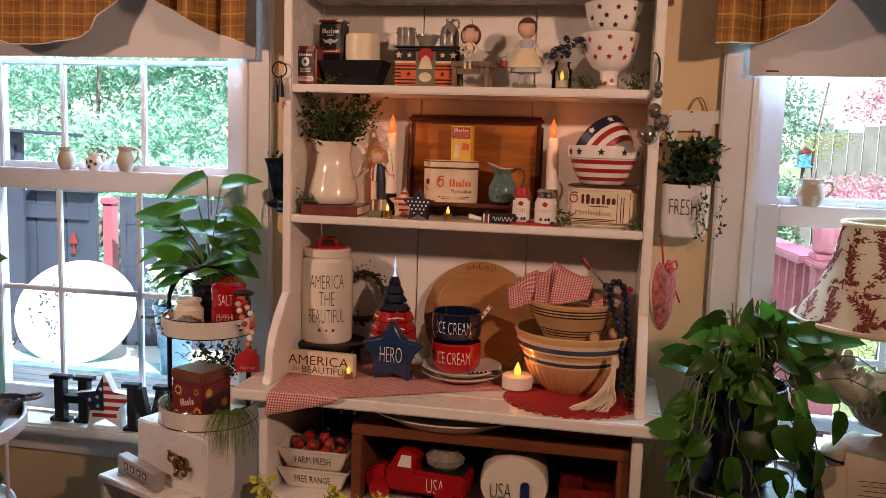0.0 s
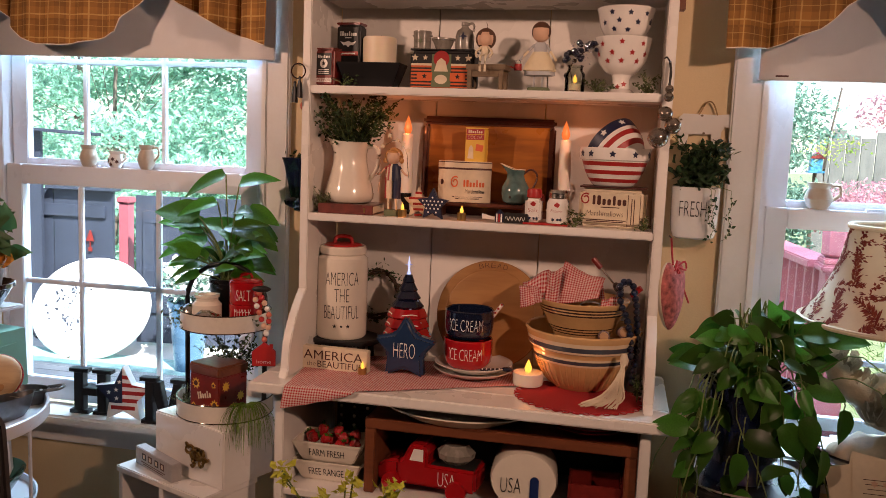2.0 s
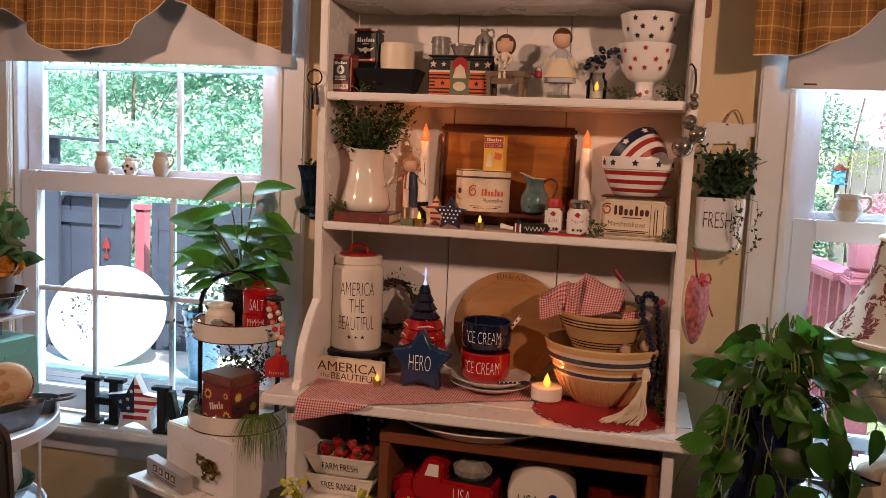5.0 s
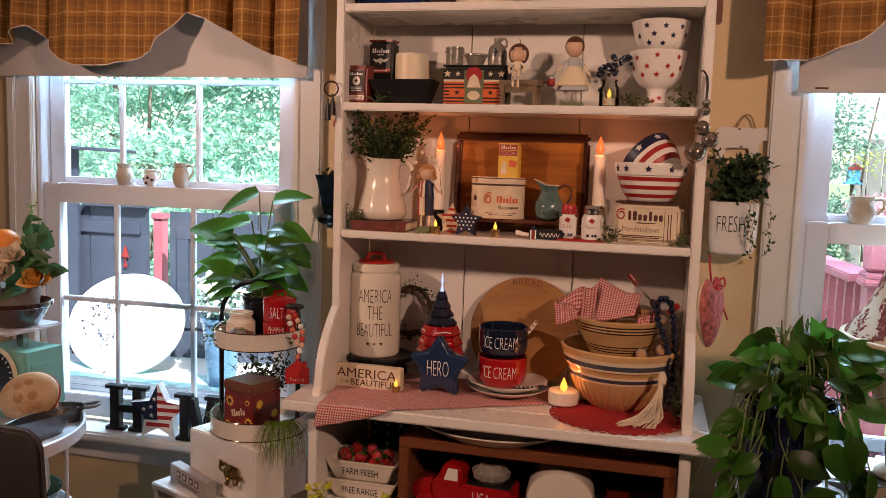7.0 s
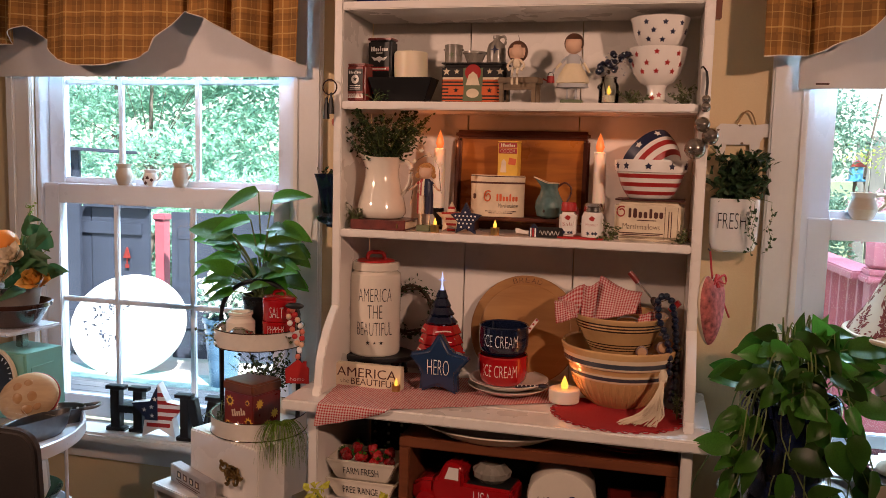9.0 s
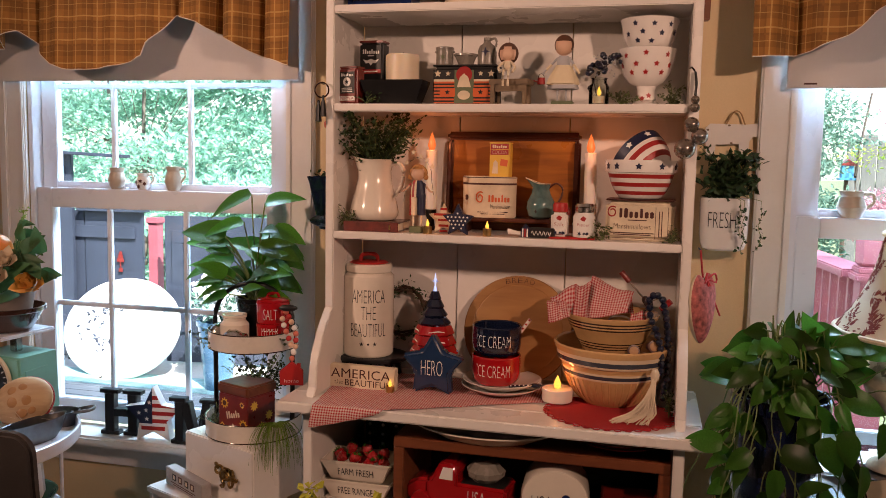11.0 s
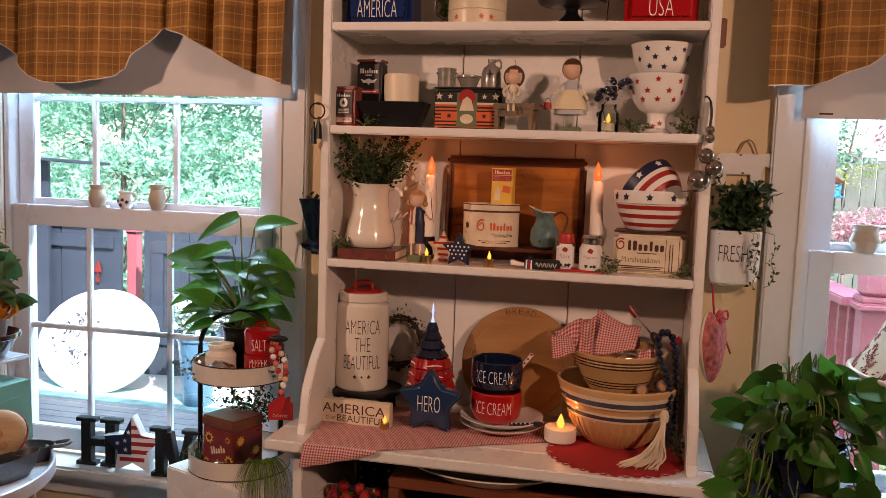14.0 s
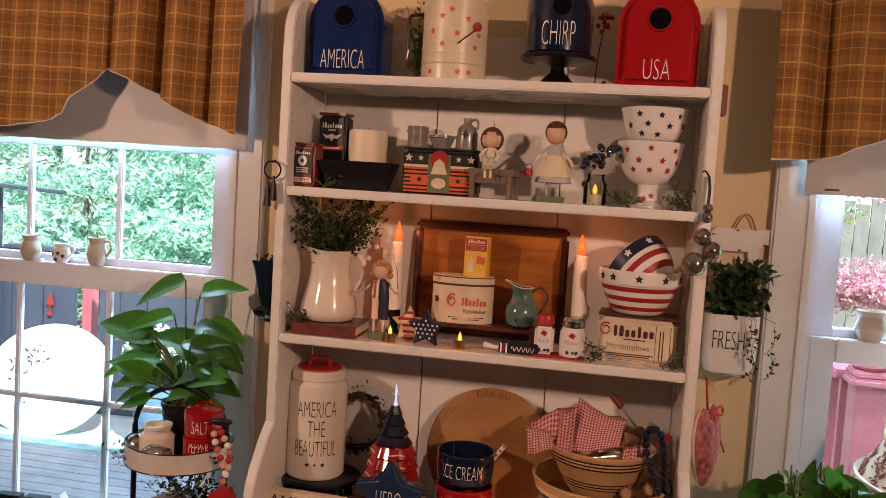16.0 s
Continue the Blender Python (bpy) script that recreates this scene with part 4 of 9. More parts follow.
patch(star_outline(0.007, 0.5), PRINTBLK, t, (0, -0.0241, 0.064))
for z in (0.046, 0.041, 0.036):
    patch(rect(0.036, 0.002), PRINTWHT, t, (0, -0.0234, z))
patch(rect(0.054, 0.012), PRINTWHT, t, (0, -0.0228, 0.017))
lettering("PEPPER", 0.044, 0.0075, PRINTRED, t, (0, -0.0238, 0.017))
t = printed_tin("tobacco_tin", (-0.903, 2.385, S2), 0.076, 0.05, 0.192, BLACKM, "tall black and red printed tin with eagle emblem", "tin", -6, BRICKRED)
marks(8, 0.056, 0.014, PRINTWHT, t, (0, -0.0252, 0.160))
patch(rect(0.02, 0.003), PRINTWHT, t, (0, -0.0252, 0.148))
patch([(-0.026, 0.008), (-0.012, 0.004), (0, 0.009), (0.012, 0.004), (0.026, 0.008), (0.016, -0.004), (0.006, -0.003), (0, -0.010), (-0.006, -0.003), (-0.016, -0.004)], PRINTWHT, t, (0, -0.0252, 0.130))
patch(rect(0.064, 0.012), PRINTRED, t, (0, -0.0252, 0.102))
patch(rect(0.044, 0.004), PRINTWHT, t, (0, -0.0258, 0.102))
patch(rect(0.064, 0.012), PRINTRED, t, (0, -0.0252, 0.035))
t = thing("pillar_candle", (-0.815, 2.385, S2), "thick ivory wax pillar candle behind a black dish", "candle")
part("wax", lathe([(0, 0), (0.048, 0), (0.05, 0.003), (0.05, 0.148), (0.047, 0.152), (0.02, 0.150), (0, 0.149)], 40), WAX, t)
part("wick", tube([(0, 0, 0.149), (0.001, 0, 0.156), (0.003, 0, 0.160)], 0.0009, 6), PRINTBLK, t)
t = thing("flared_dish", (-0.815, 2.315, S2), "black flared loaf dish", "dish")
prof = [(0.0, 0.0), (0.74, 0.0), (0.78, 0.004), (1.02, 0.066), (1.03, 0.070), (1.0, 0.069), (0.76, 0.010), (0.0, 0.008)]
b = lathe([(r * 0.092, z) for r, z in prof], 4)
b = moved(b, pose(0, 0, 0, 0, 0, 45))
for v in b.verts:
    v.co.x *= 1.414
    v.co.y *= 0.62
bmesh.ops.bevel(b, geom=b.edges[:], offset=0.0015, segments=2, affect="EDGES")
part("body", b, BLACK, t)
greenery("leaf_sprig", (-0.885, 2.262, S2), "small dusty green sprig lying on the shelf", 0.04, 0.018, 0.03, 40, 0.011, LEAF_DARK, "greenery", 6)

# patriotic lunch tin with crocks on top
t = printed_tin("lunch_tin", (-0.608, 2.345, S2), 0.186, 0.085, 0.113, PRINTBLK, "striped patriotic lunch tin with stars", "tin", lid=BLACKM, bevel=0.01)
fy = -0.0427
patch(rect(0.176, 0.062), PRINTORG, t, (0, fy, 0.036))
for i in range(6):
    patch(rect(0.176, 0.0042), PRINTBLK, t, (0, fy - 0.0007, 0.011 + i * 0.0095))
patch(rect(0.176, 0.006), TINCREAM, t, (0, fy - 0.0008, 0.069))
patch(rect(0.056, 0.092, 0, 0), PRINTGRN, t, (0, fy - 0.0012, 0.052))
patch(disc(0.023, 20, 1, 0, 0), PRINTRED, t, (0, fy - 0.0019, 0.085))
patch([(-0.02, -0.02), (-0.012, 0.008), (0, 0.018), (0.012, 0.008), (0.02, -0.02)], TINCREAM, t, (0, fy - 0.0026, 0.070))
patch(disc(0.013, 14, 1.4), TINCREAM, t, (0, fy - 0.0019, 0.028))
for x in (-0.077, -0.047, 0.047, 0.077):
    patch(star_outline(0.011 if abs(x) > 0.06 else 0.008, 0.42), TINCREAM, t, (x, fy - 0.001, 0.088))
for x in (-0.048, 0.048):
    patch(rect(0.044, 0.022), PRINTORG, t, (x, fy - 0.0014, 0.036))
    patch(star_outline(0.008, 0.42), PRINTBLK, t, (x, fy - 0.0022, 0.036))
part("handle", tube([(-0.03, 0, 0.113), (-0.028, 0, 0.1155), (0.028, 0, 0.1155), (0.03, 0, 0.113)], 0.002, 6), BLACK, t)
LT = S2 + 0.1137
t = thing("stoneware_crock", (-0.676, 2.345, LT), "tiny grey stoneware crock with blue sprig", "crock")
part("body", lathe([(0, 0), (0.023, 0), (0.025, 0.004), (0.0252, 0.042), (0.0265, 0.046), (0.0265, 0.052), (0.024, 0.053), (0.022, 0.045), (0.021, 0.006), (0, 0.006)], 28), GREYSTONE, t)
patch(star_outline(0.011, 0.3, 6), PRINTGRN, t, (0, -0.0252, 0.024), 0.0252)
for s in (-1, 1):
    part("handle", ball(0.005, (s * 0.026, 0, 0.04), 0.8, 1.5, 0.6), GREYSTONE, t)
t = thing("stoneware_bowl", (-0.614, 2.345, LT), "tiny grey stoneware mixing bowl", "bowl")
part("body", lathe([(0, 0), (0.02, 0), (0.031, 0.026), (0.034, 0.027), (0.034, 0.033), (0.031, 0.033), (0.027, 0.024), (0.017, 0.006), (0, 0.005)], 28), GREYSTONE, t)
t = thing("stoneware_jug", (-0.552, 2.345, LT), "tiny grey stoneware jug with blue leaf", "jug")
part("body", lathe([(0, 0), (0.025, 0), (0.027, 0.004), (0.027, 0.04), (0.022, 0.055), (0.011, 0.063), (0.009, 0.068), (0.011, 0.07), (0.011, 0.078), (0, 0.078)], 28), GREYSTONE, t)
patch(star_outline(0.013, 0.35, 4), PRINTBLU, t, (0, -0.027, 0.037), 0.027)
part("handle", tube([(0.01, 0, 0.073), (0.021, 0, 0.076), (0.026, 0, 0.066), (0.024, 0, 0.052)], 0.0035, 8), GREYSTONE, t)

# bench with seated doll
t = thing("wooden_bench", (-0.474, 2.30, S2), "small pale wooden bench", "bench", rz=-8)
part("seat", span(-0.056, 0.058, -0.028, 0.03, 0.054, 0.070, 0.002), DULLWOOD, t)
for x in (-0.046, 0.046):
    for y in (-0.02, 0.02):
        part("leg", box(0.012, 0.012, 0.054, (x, y, 0), 0.001), DULLWOOD, t)
part("apron", span(-0.04, 0.04, -0.024, -0.019, 0.036, 0.0535, 0.001), DULLWOOD, t)
b = ball(0.025, (0, 0, 0.088), 1, 0.8, 1.05)
ball(0.036, (0, 0.010, 0.091), 1.05, 0.6, 1.1, bm=b)
ball(0.018, (0, 0, 0.05), 1, 0.8, 1.2, bm=b)
for s in (-1, 1):
    tube([(s * 0.012, -0.008, 0.06), (s * 0.030, -0.02, 0.04), (s * 0.022, -0.036, 0.02)], 0.0045, 7, b)
    tube([(s * 0.008, -0.015, 0.03), (s * 0.009, -0.040, 0.022), (s * 0.009, -0.042, -0.03)], 0.0045, 7, b)
tube([(0, 0, 0.115), (0.006, 0, 0.132), (0.002, 0, 0.148)], 0.0012, 5, b)
for f in b.faces:
    c = f.calc_center_median()
    f.material_index = (1 if (c - Vector((0, 0, 0.088))).length > 0.0272 else 0) if c.z > 0.062 else 2
tagged(part("doll", b, [SKIN, HAIR, PAPER], at=pose(-0.482, 2.285, S2 + 0.0712) @ Matrix.Scale(0.76, 4)), "small plain bonneted figurine seated on a bench", "figurine")

# standing girl figurine with watering can
b = box(0.06, 0.04, 0.014, bevel=0.002)
for s in (-1, 1):
    tube([(s * 0.012 - 0.002, 0, 0.013), (s * 0.012 - 0.002, 0, 0.06)], 0.003, 7, b)
merge(b, moved(lathe([(0, 0.045), (0.044, 0.047), (0.041, 0.058), (0.018, 0.108), (0.019, 0.130), (0.012, 0.138), (0, 0.14)], 24, 1, 0.6, 0.03, 9), Matrix()))
merge(b, moved(lathe([(0, 0.058), (0.046, 0.060), (0.040, 0.078), (0.02, 0.112), (0, 0.113)], 24, 1, 0.63, 0.03, 9), Matrix()))
ball(0.026, (0, 0, 0.165), 1, 0.85, 1.02, 18, 14, b)
ball(0.0268, (0, 0.004, 0.168), 1, 0.85, 1.04, 18, 14, b)
tube([(-0.016, 0, 0.132), (-0.04, -0.004, 0.106), (-0.056, -0.004, 0.088)], 0.0035, 7, b)
tube([(0.016, 0, 0.132), (0.034, -0.004, 0.106), (0.046, -0.004, 0.088)], 0.0035, 7, b)
for f in b.faces:
    c = f.calc_center_median()
    r = math.hypot(c.x, c.y / 0.85)
    f.material_index = 1 if c.z < 0.0145 else 2 if c.z < 0.059 else 4 if c.z < 0.114 and abs(c.x) < 0.047 else 2 if c.z < 0.136 else (3 if (c.y > 0.003 or c.z > 0.176 or abs(c.x) > 0.0225) else 0)
tagged(part("doll", b, [SKIN, PRINTGRN, GREYP, HAIR, LEMON], at=(-0.334, 2.335, S2)), "painted girl figurine in grey dress and yellow apron", "figurine")
t = thing("watering_can", (-0.394, 2.331, S2 + 0.06), "tiny rust red metal watering can hanging from a figurine", "watering can")
part("body", lathe([(0, 0), (0.011, 0), (0.010, 0.018), (0, 0.019)], 16), PRINTRED, t)
part("spout", tube([(-0.009, 0, 0.006), (-0.018, 0, 0.009), (-0.021, 0, 0.012)], 0.002, 6), PRINTRED, t)
part("handle", tube(arc(9, lambda q: (0.008 * math.cos(math.pi * q), 0, 0.018 + 0.011 * math.sin(math.pi * q))), 0.001, 6), BLACK, t)

# jar candle with dark berries
t = thing("jar_candle", (-0.232, 2.30, S2), "small glass jar with flickering candle", "jar")
p = part("jar", lathe([(0.0, 0.001), (0.025, 0.001), (0.027, 0.004), (0.027, 0.05), (0.020, 0.060), (0.020, 0.070), (0.022, 0.071), (0.022, 0.073), (0.0185, 0.073), (0.0185, 0.06), (0.025, 0.049), (0.025, 0.005), (0, 0.003)], 28), JARGLASS, t)
part("candle", lathe([(0, 0.004), (0.015, 0.004), (0.015, 0.024), (0, 0.025)], 20), WAX, t)
part("flame", lathe([(0, 0.025), (0.005, 0.03), (0.0055, 0.037), (0, 0.052)], 10), FLAMEY, t, "glowing yellow flame")
t = thing("berry_spray", (-0.235, 2.335, S2), "dark navy berry and star spray behind the jar", "decoration")
for i in range(26):
    q = i / 25
    c = Vector((-0.025 + 0.075 * q + rng.gauss(0, 0.008), rng.gauss(0, 0.008), 0.075 + 0.06 * q ** 0.6 + rng.gauss(0, 0.011)))
    part("berry", ball(rng.uniform(0.006, 0.010), c, u=8, v=6), NAVY, t)
bb = tube([(0.0, 0, 0.001), (-0.01, 0, 0.05), (-0.01, 0, 0.08), (0.03, 0, 0.12), (0.06, 0, 0.135)], 0.0015, 6)
part("stem", bb, TWIG, t)
part("buds", foliage([(-0.02 + 0.07 * rng.random(), -0.012 + rng.gauss(0, 0.006), 0.08 + 0.06 * rng.random()) for _ in range(36)], 0.008, rng, 0.8), GREYP, t)


def star_prints(t, rows, bend_at, material, r):
    """Printed stars on a turned bowl: rows of angle, height; bend_at gives the radius there."""
    for a, z in rows:
        R = bend_at(z)
        k = (bend_at(z + 0.004) - bend_at(z - 0.004)) / 0.008
        o = patch(star_outline(r, 0.5), material, t, pose(0, 0, z, 0, 0, a) @ pose(0, -R - 0.0002, 0, math.degrees(math.atan(k)), 0, 0), 0.0, 0.0008)


def profile_radius(prof):
    zs, rs = zip(*sorted((z, r) for r, z in prof))
    return lambda z: float(np.interp(z, zs, rs))


FB = (-0.109, 2.37, S2)
t = thing("footed_bowl", FB, "white footed ceramic bowl with red stars", "bowl", "star bowls")
outer = [(0.043, 0.0), (0.042, 0.006), (0.027, 0.018), (0.024, 0.045), (0.028, 0.056), (0.046, 0.066), (0.062, 0.088), (0.072, 0.125), (0.077, 0.156)]
part("body", lathe([(0, 0.004)] + outer + [(0.074, 0.157), (0.066, 0.12), (0.05, 0.085), (0, 0.068)], 48, flute=0.012, nflute=8), CERWHITE, t)
star_prints(t, [(-48, 0.135), (-2, 0.140), (46, 0.137), (-24, 0.112), (22, 0.112), (-2, 0.09), (38, 0.09), (-38, 0.09), (-20, 0.022), (18, 0.03), (60, 0.11), (-70, 0.11)], profile_radius(outer), PRINTRED, 0.0085)
t = thing("star_bowl", (-0.106, 2.37, S2 + 0.1565), "white ceramic bowl with navy stars stacked on top", "bowl", "star bowls")
outer = [(0.045, 0.0), (0.056, 0.006), (0.068, 0.03), (0.074, 0.062), (0.079, 0.078)]
part("body", lathe([(0, 0.001)] + outer + [(0.075, 0.080), (0.07, 0.06), (0.05, 0.012), (0, 0.008)], 48, flute=0.012, nflute=8), CERWHITE, t)
star_prints(t, [(-30, 0.062), (10, 0.060), (48, 0.06), (-14, 0.040), (28, 0.036), (-28, 0.018), (6, 0.016), (-52, 0.036), (70, 0.04)], profile_radius(outer), PRINTBLU, 0.0085)
greenery("leaf_sprig", (-0.175, 2.285, S2), "dusty green leafy garland piece on the shelf", 0.06, 0.03, 0.035, 110, 0.011, LEAF_OLIVE, "greenery", 9)
greenery("leaf_sprig", (-0.04, 2.30, S2), "dusty green leafy garland piece on the shelf", 0.04, 0.035, 0.06, 160, 0.011, LEAF_OLIVE, "greenery", 12)

# ---- shelf three ----
OXBLOOD = mat("worn oxblood leather", (0.15, 0.028, 0.02), 0.6, var=0.5, scale=40, bump=0.3, bscale=150)
t = thing("old_book", (-0.868, 2.33, S3), "worn red leather book lying flat", "book", rz=2)
part("cover", span(-0.082, 0.082, -0.075, 0.075, 0, 0.003, 0.001), DARKWOOD, t)
part("pages", span(-0.079, 0.078, -0.072, 0.072, 0.003, 0.024, 0.001), PAPER, t)
part("cover", span(-0.082, 0.082, -0.075, 0.075, 0.024, 0.028, 0.001), DARKWOOD, t)
part("spine", span(-0.082, 0.082, -0.079, -0.074, 0, 0.028, 0.002), OXBLOOD, t)
part("print", span(0.055, 0.06, -0.0796, -0.078, 0.007, 0.02, 0), BRASS, t)
t = thing("white_pitcher", (-0.885, 2.345, S3 + 0.0285), "large cream ironstone pitcher holding greenery", "pitcher", rz=12)
prof = [(0.058, 0.0), (0.064, 0.003), (0.072, 0.014), (0.073, 0.026), (0.068, 0.05), (0.058, 0.085), (0.051, 0.12), (0.050, 0.145), (0.055, 0.17), (0.06, 0.180)]
b = lathe([(0, 0.002)] + prof + [(0.057, 0.180), (0.047, 0.145), (0.047, 0.12), (0.06, 0.05), (0.06, 0.012), (0, 0.008)], 48)
for v in b.verts:
    k = max(0.0, (v.co.z - 0.13) / 0.05)
    if v.co.x < 0:
        q = min(1.0, -v.co.x / 0.06)
        v.co.x *= 1 + 0.28 * k * k * q ** 3
        v.co.z += 0.014 * k * q ** 3
part("body", b, CREAM, t)
part("handle", tube([(0.05, -0.01, 0.165), (0.075, -0.016, 0.168), (0.088, -0.018, 0.145), (0.082, -0.017, 0.105), (0.064, -0.012, 0.075), (0.056, -0.01, 0.068)], 0.0065, 10), CREAM, t)
greenery("boxwood_bunch", (-0.885, 2.345, S3 + 0.10), "bushy dark green boxwood stems in the pitcher", 0.15, 0.11, 0.245, 2600, 0.0145, LEAF_DARK, "greenery", 60, 0.58)
greenery("thyme_tuft", (-0.945, 2.275, S3), "small grey green herb tuft on the shelf", 0.034, 0.03, 0.07, 170, 0.009, LEAF_OLIVE, "greenery", 16, 0.3)

# flag dress figurine with garland of stars
b = box(0.04, 0.036, 0.018, bevel=0.002)
for s in (-1, 1):
    tube([(s * 0.012, 0, 0.017), (s * 0.012, 0, 0.05)], 0.0032, 7, b)
    tube([(s * 0.012, 0, 0.05), (s * 0.012, 0, 0.11)], 0.012, 10, b)
merge(b, moved(lathe([(0, 0.10), (0.024, 0.102), (0.020, 0.14), (0.012, 0.150), (0, 0.151)], 20, 1, 0.6), Matrix()))
ball(0.0195, (0, 0, 0.168), 1.05, 0.85, 0.98, 16, 12, b)
for i in range(14):
    a = math.pi * (0.02 + 0.96 * i / 13)
    ball(0.0065, (0.021 * math.cos(a), 0.006, 0.170 + 0.020 * math.sin(a)), u=8, v=6, bm=b)
for s in (-1, 1):
    ball(0.008, (s * 0.023, 0.002, 0.159), u=8, v=6, bm=b)
    tube([(s * 0.018, 0, 0.142), (s * 0.036, -0.006, 0.122), (s * 0.046, -0.012, 0.118)], 0.003, 6, b)
for f in b.faces:
    c = f.calc_center_median()
    if c.z < 0.0185:
        f.material_index = 1
    elif c.z < 0.062 and c.z > 0.018:
        f.material_index = 4
    elif c.z < 0.147 and abs(c.x) < 0.026:
        f.material_index = 3 if c.x > 0 else (2 if int((c.x + 0.03) / 0.006) % 2 else 4)
    elif c.z > 0.149 and (abs(c.x) > 0.0185 or c.z > 0.183 or c.y > 0.005):
        f.material_index = 5
tagged(part("doll", b, [SKIN, PRINTGRN, PRINTRED, PRINTBLU, PAPER, BLOND], at=(-0.735, 2.288, S3)), "slim painted figurine in flag coloured overalls", "figurine")
t = thing("star_garland", (-0.735, 2.278, S3 + 0.10), "thin wire garland with small pale stars", "garland")
part("wire", tube([(-0.052, -0.002, 0.015), (-0.046, -0.004, 0.015), (-0.03, -0.012, 0.03), (-0.04, -0.006, -0.03)], 0.0009, 5), STEEL, t)
part("wire", tube([(0.05, 0.0, 0.01), (0.044, 0.0, 0.05), (0.04, 0.0, 0.085), (0.01, 0.006, 0.118), (-0.03, 0.0, 0.098)], 0.0009, 5), STEEL, t)
for x, z in ((0.045, 0.09), (0.012, 0.118), (-0.03, 0.100), (-0.01, 0.13), (0.03, 0.108)):
    part("star", prism(star_outline(0.009, 0.45), 0.003, y=-0.003), PAPER, t, at=(x, -0.001, z))


def taper_candle(x, y, h, lean=0.0):
    t = thing("taper_candle", (x, y, S3), "tall white battery taper candle with orange flame", "candle", "taper candles")
    part("holder", lathe([(0, 0), (0.024, 0), (0.024, 0.006), (0.012, 0.012), (0.010, 0.03), (0.0165, 0.045), (0.0165, 0.062), (0, 0.062)], 24), BLACK, t)
    part("candle", lathe([(0, 0.0625), (0.0185, 0.0625), (0.0165, h), (0.013, h + 0.002), (0, h)], 24), LEDWAX, t)
    part("flame", lathe([(0, h + 0.001), (0.009, h + 0.004), (0.0125, h + 0.016), (0.009, h + 0.032), (0.004, h + 0.047), (0, h + 0.056)], 14, 1, 0.8), FLAME, t, "glowing orange flame")
    t.rotation_euler[1] = radians(lean)
    return t


taper_candle(-0.722, 2.392, 0.237)
taper_candle(-0.250, 2.40, 0.236, -1.0)

t = thing("serving_board", (-0.492, 2.475, S3), "large amber wooden tray leaning against the back", "tray")
t.rotation_euler[0] = radians(-3.0)
part("panel", span(-0.185, 0.185, -0.004, 0.006, 0.012, 0.285, 0.001), TRAYWOOD, t)
b = span(-0.203, 0.203, -0.016, 0.012, 0.272, 0.297, 0.008, seg=3)
part("rail", b, DARKWOOD, t)
part("rail", span(-0.203, 0.203, -0.016, 0.012, 0.0, 0.024, 0.006), DARKWOOD, t)
for s in (-1, 1):
    part("stile", span(min(s * 0.184, s * 0.203), max(s * 0.184, s * 0.203), -0.0155, 0.0115, 0.024, 0.272, 0.006), DARKWOOD, t)
part("knob", ball(0.013, (0.17, -0.03, 0.06), 1, 0.8, 1.4), BRICKRED, t)
t = thing("plank_riser", (-0.487, 2.405, S3), "dark brown wooden riser under tin and pitcher", "riser")
part("top", span(-0.15, 0.15, -0.045, 0.045, 0.034, 0.044, 0.002), DARKWOOD, t)
for x in (-0.13, 0.13):
    part("leg", span(x - 0.01, x + 0.01, -0.04, 0.04, 0, 0.034, 0.001), DARKWOOD, t)
RT = S3 + 0.0445


def oval_tin(name, loc, rx, ry, h, label):
    t = thing(name, loc, label, "tin", rz=7)
    part("body", lathe([(0, 0.001), (rx * 0.985, 0.0), (rx, 0.003), (rx, h * 0.84), (0, h * 0.84)], 56, 1, ry / rx), TINCREAM, t)
    part("lid", lathe([(0, h * 0.842), (rx * 1.01, h * 0.842), (rx * 1.01, h * 0.975), (rx * 0.98, h), (rx * 0.93, h * 0.985), (0, h * 0.985)], 56, 1, ry / rx), TINCREAM, t)
    part("band", lathe([(rx * 1.004, h * 0.795), (rx * 1.012, h * 0.8), (rx * 1.012, h * 0.835), (rx * 1.004, h * 0.84)], 56, 1, ry / rx), PRINTBRN, t)
    part("band", lathe([(rx * 1.012, h * 0.962), (rx * 1.016, h * 0.966), (rx * 1.01, h * 0.985), (rx * 1.0, h * 0.985)], 56, 1, ry / rx), PRINTBRN, t)
    return t


t = oval_tin("marshmallow_tin", (-0.546, 2.405, RT), 0.079, 0.042, 0.120, "cream oval marshmallow tin with orange lettering")
B1 = 0.149
marks(7, 0.066, 0.021, PRINTORG, t, (0.03, -0.0424, 0.056), B1)
b = tube(arc(22, lambda q: ((0.013 - 0.009 * q) * math.cos(0.9 + 6.28 * 1.35 * q), 0, (0.018 - 0.012 * q) * math.sin(0.9 + 6.28 * 1.35 * q))), 0.0021, 6)
part("emblem", b, PRINTORG, t, at=(-0.026, -0.0405, 0.058))
lettering("Marshmallow", 0.058, 0.012, PRINTBLK, t, (0.034, -0.0424, 0.033), B1)
for z, w in ((0.016, 0.09), (0.011, 0.07)):
    patch(rect(w, 0.0025), PRINTBRN, t, (0.012, -0.0425, z), B1)
patch(disc(0.008, 14), PRINTBRN, t, pose(-0.066, -0.0235, 0.058, 0, 0, -52))
t = printed_tin("cocoa_box", (-0.517, 2.418, RT + 0.1165), 0.062, 0.03, 0.103, PRINTYEL, "small yellow and red cocoa tin standing on another tin", "tin", -10, bevel=0.002)
fy = -0.0152
patch(rect(0.056, 0.032), PRINTRED, t, (0, fy, 0.083))
patch(rect(0.056, 0.0015), PRINTYEL, t, (0, fy - 0.0007, 0.083))
marks(7, 0.046, 0.010, TINCREAM, t, (0, fy - 0.0006, 0.0915))
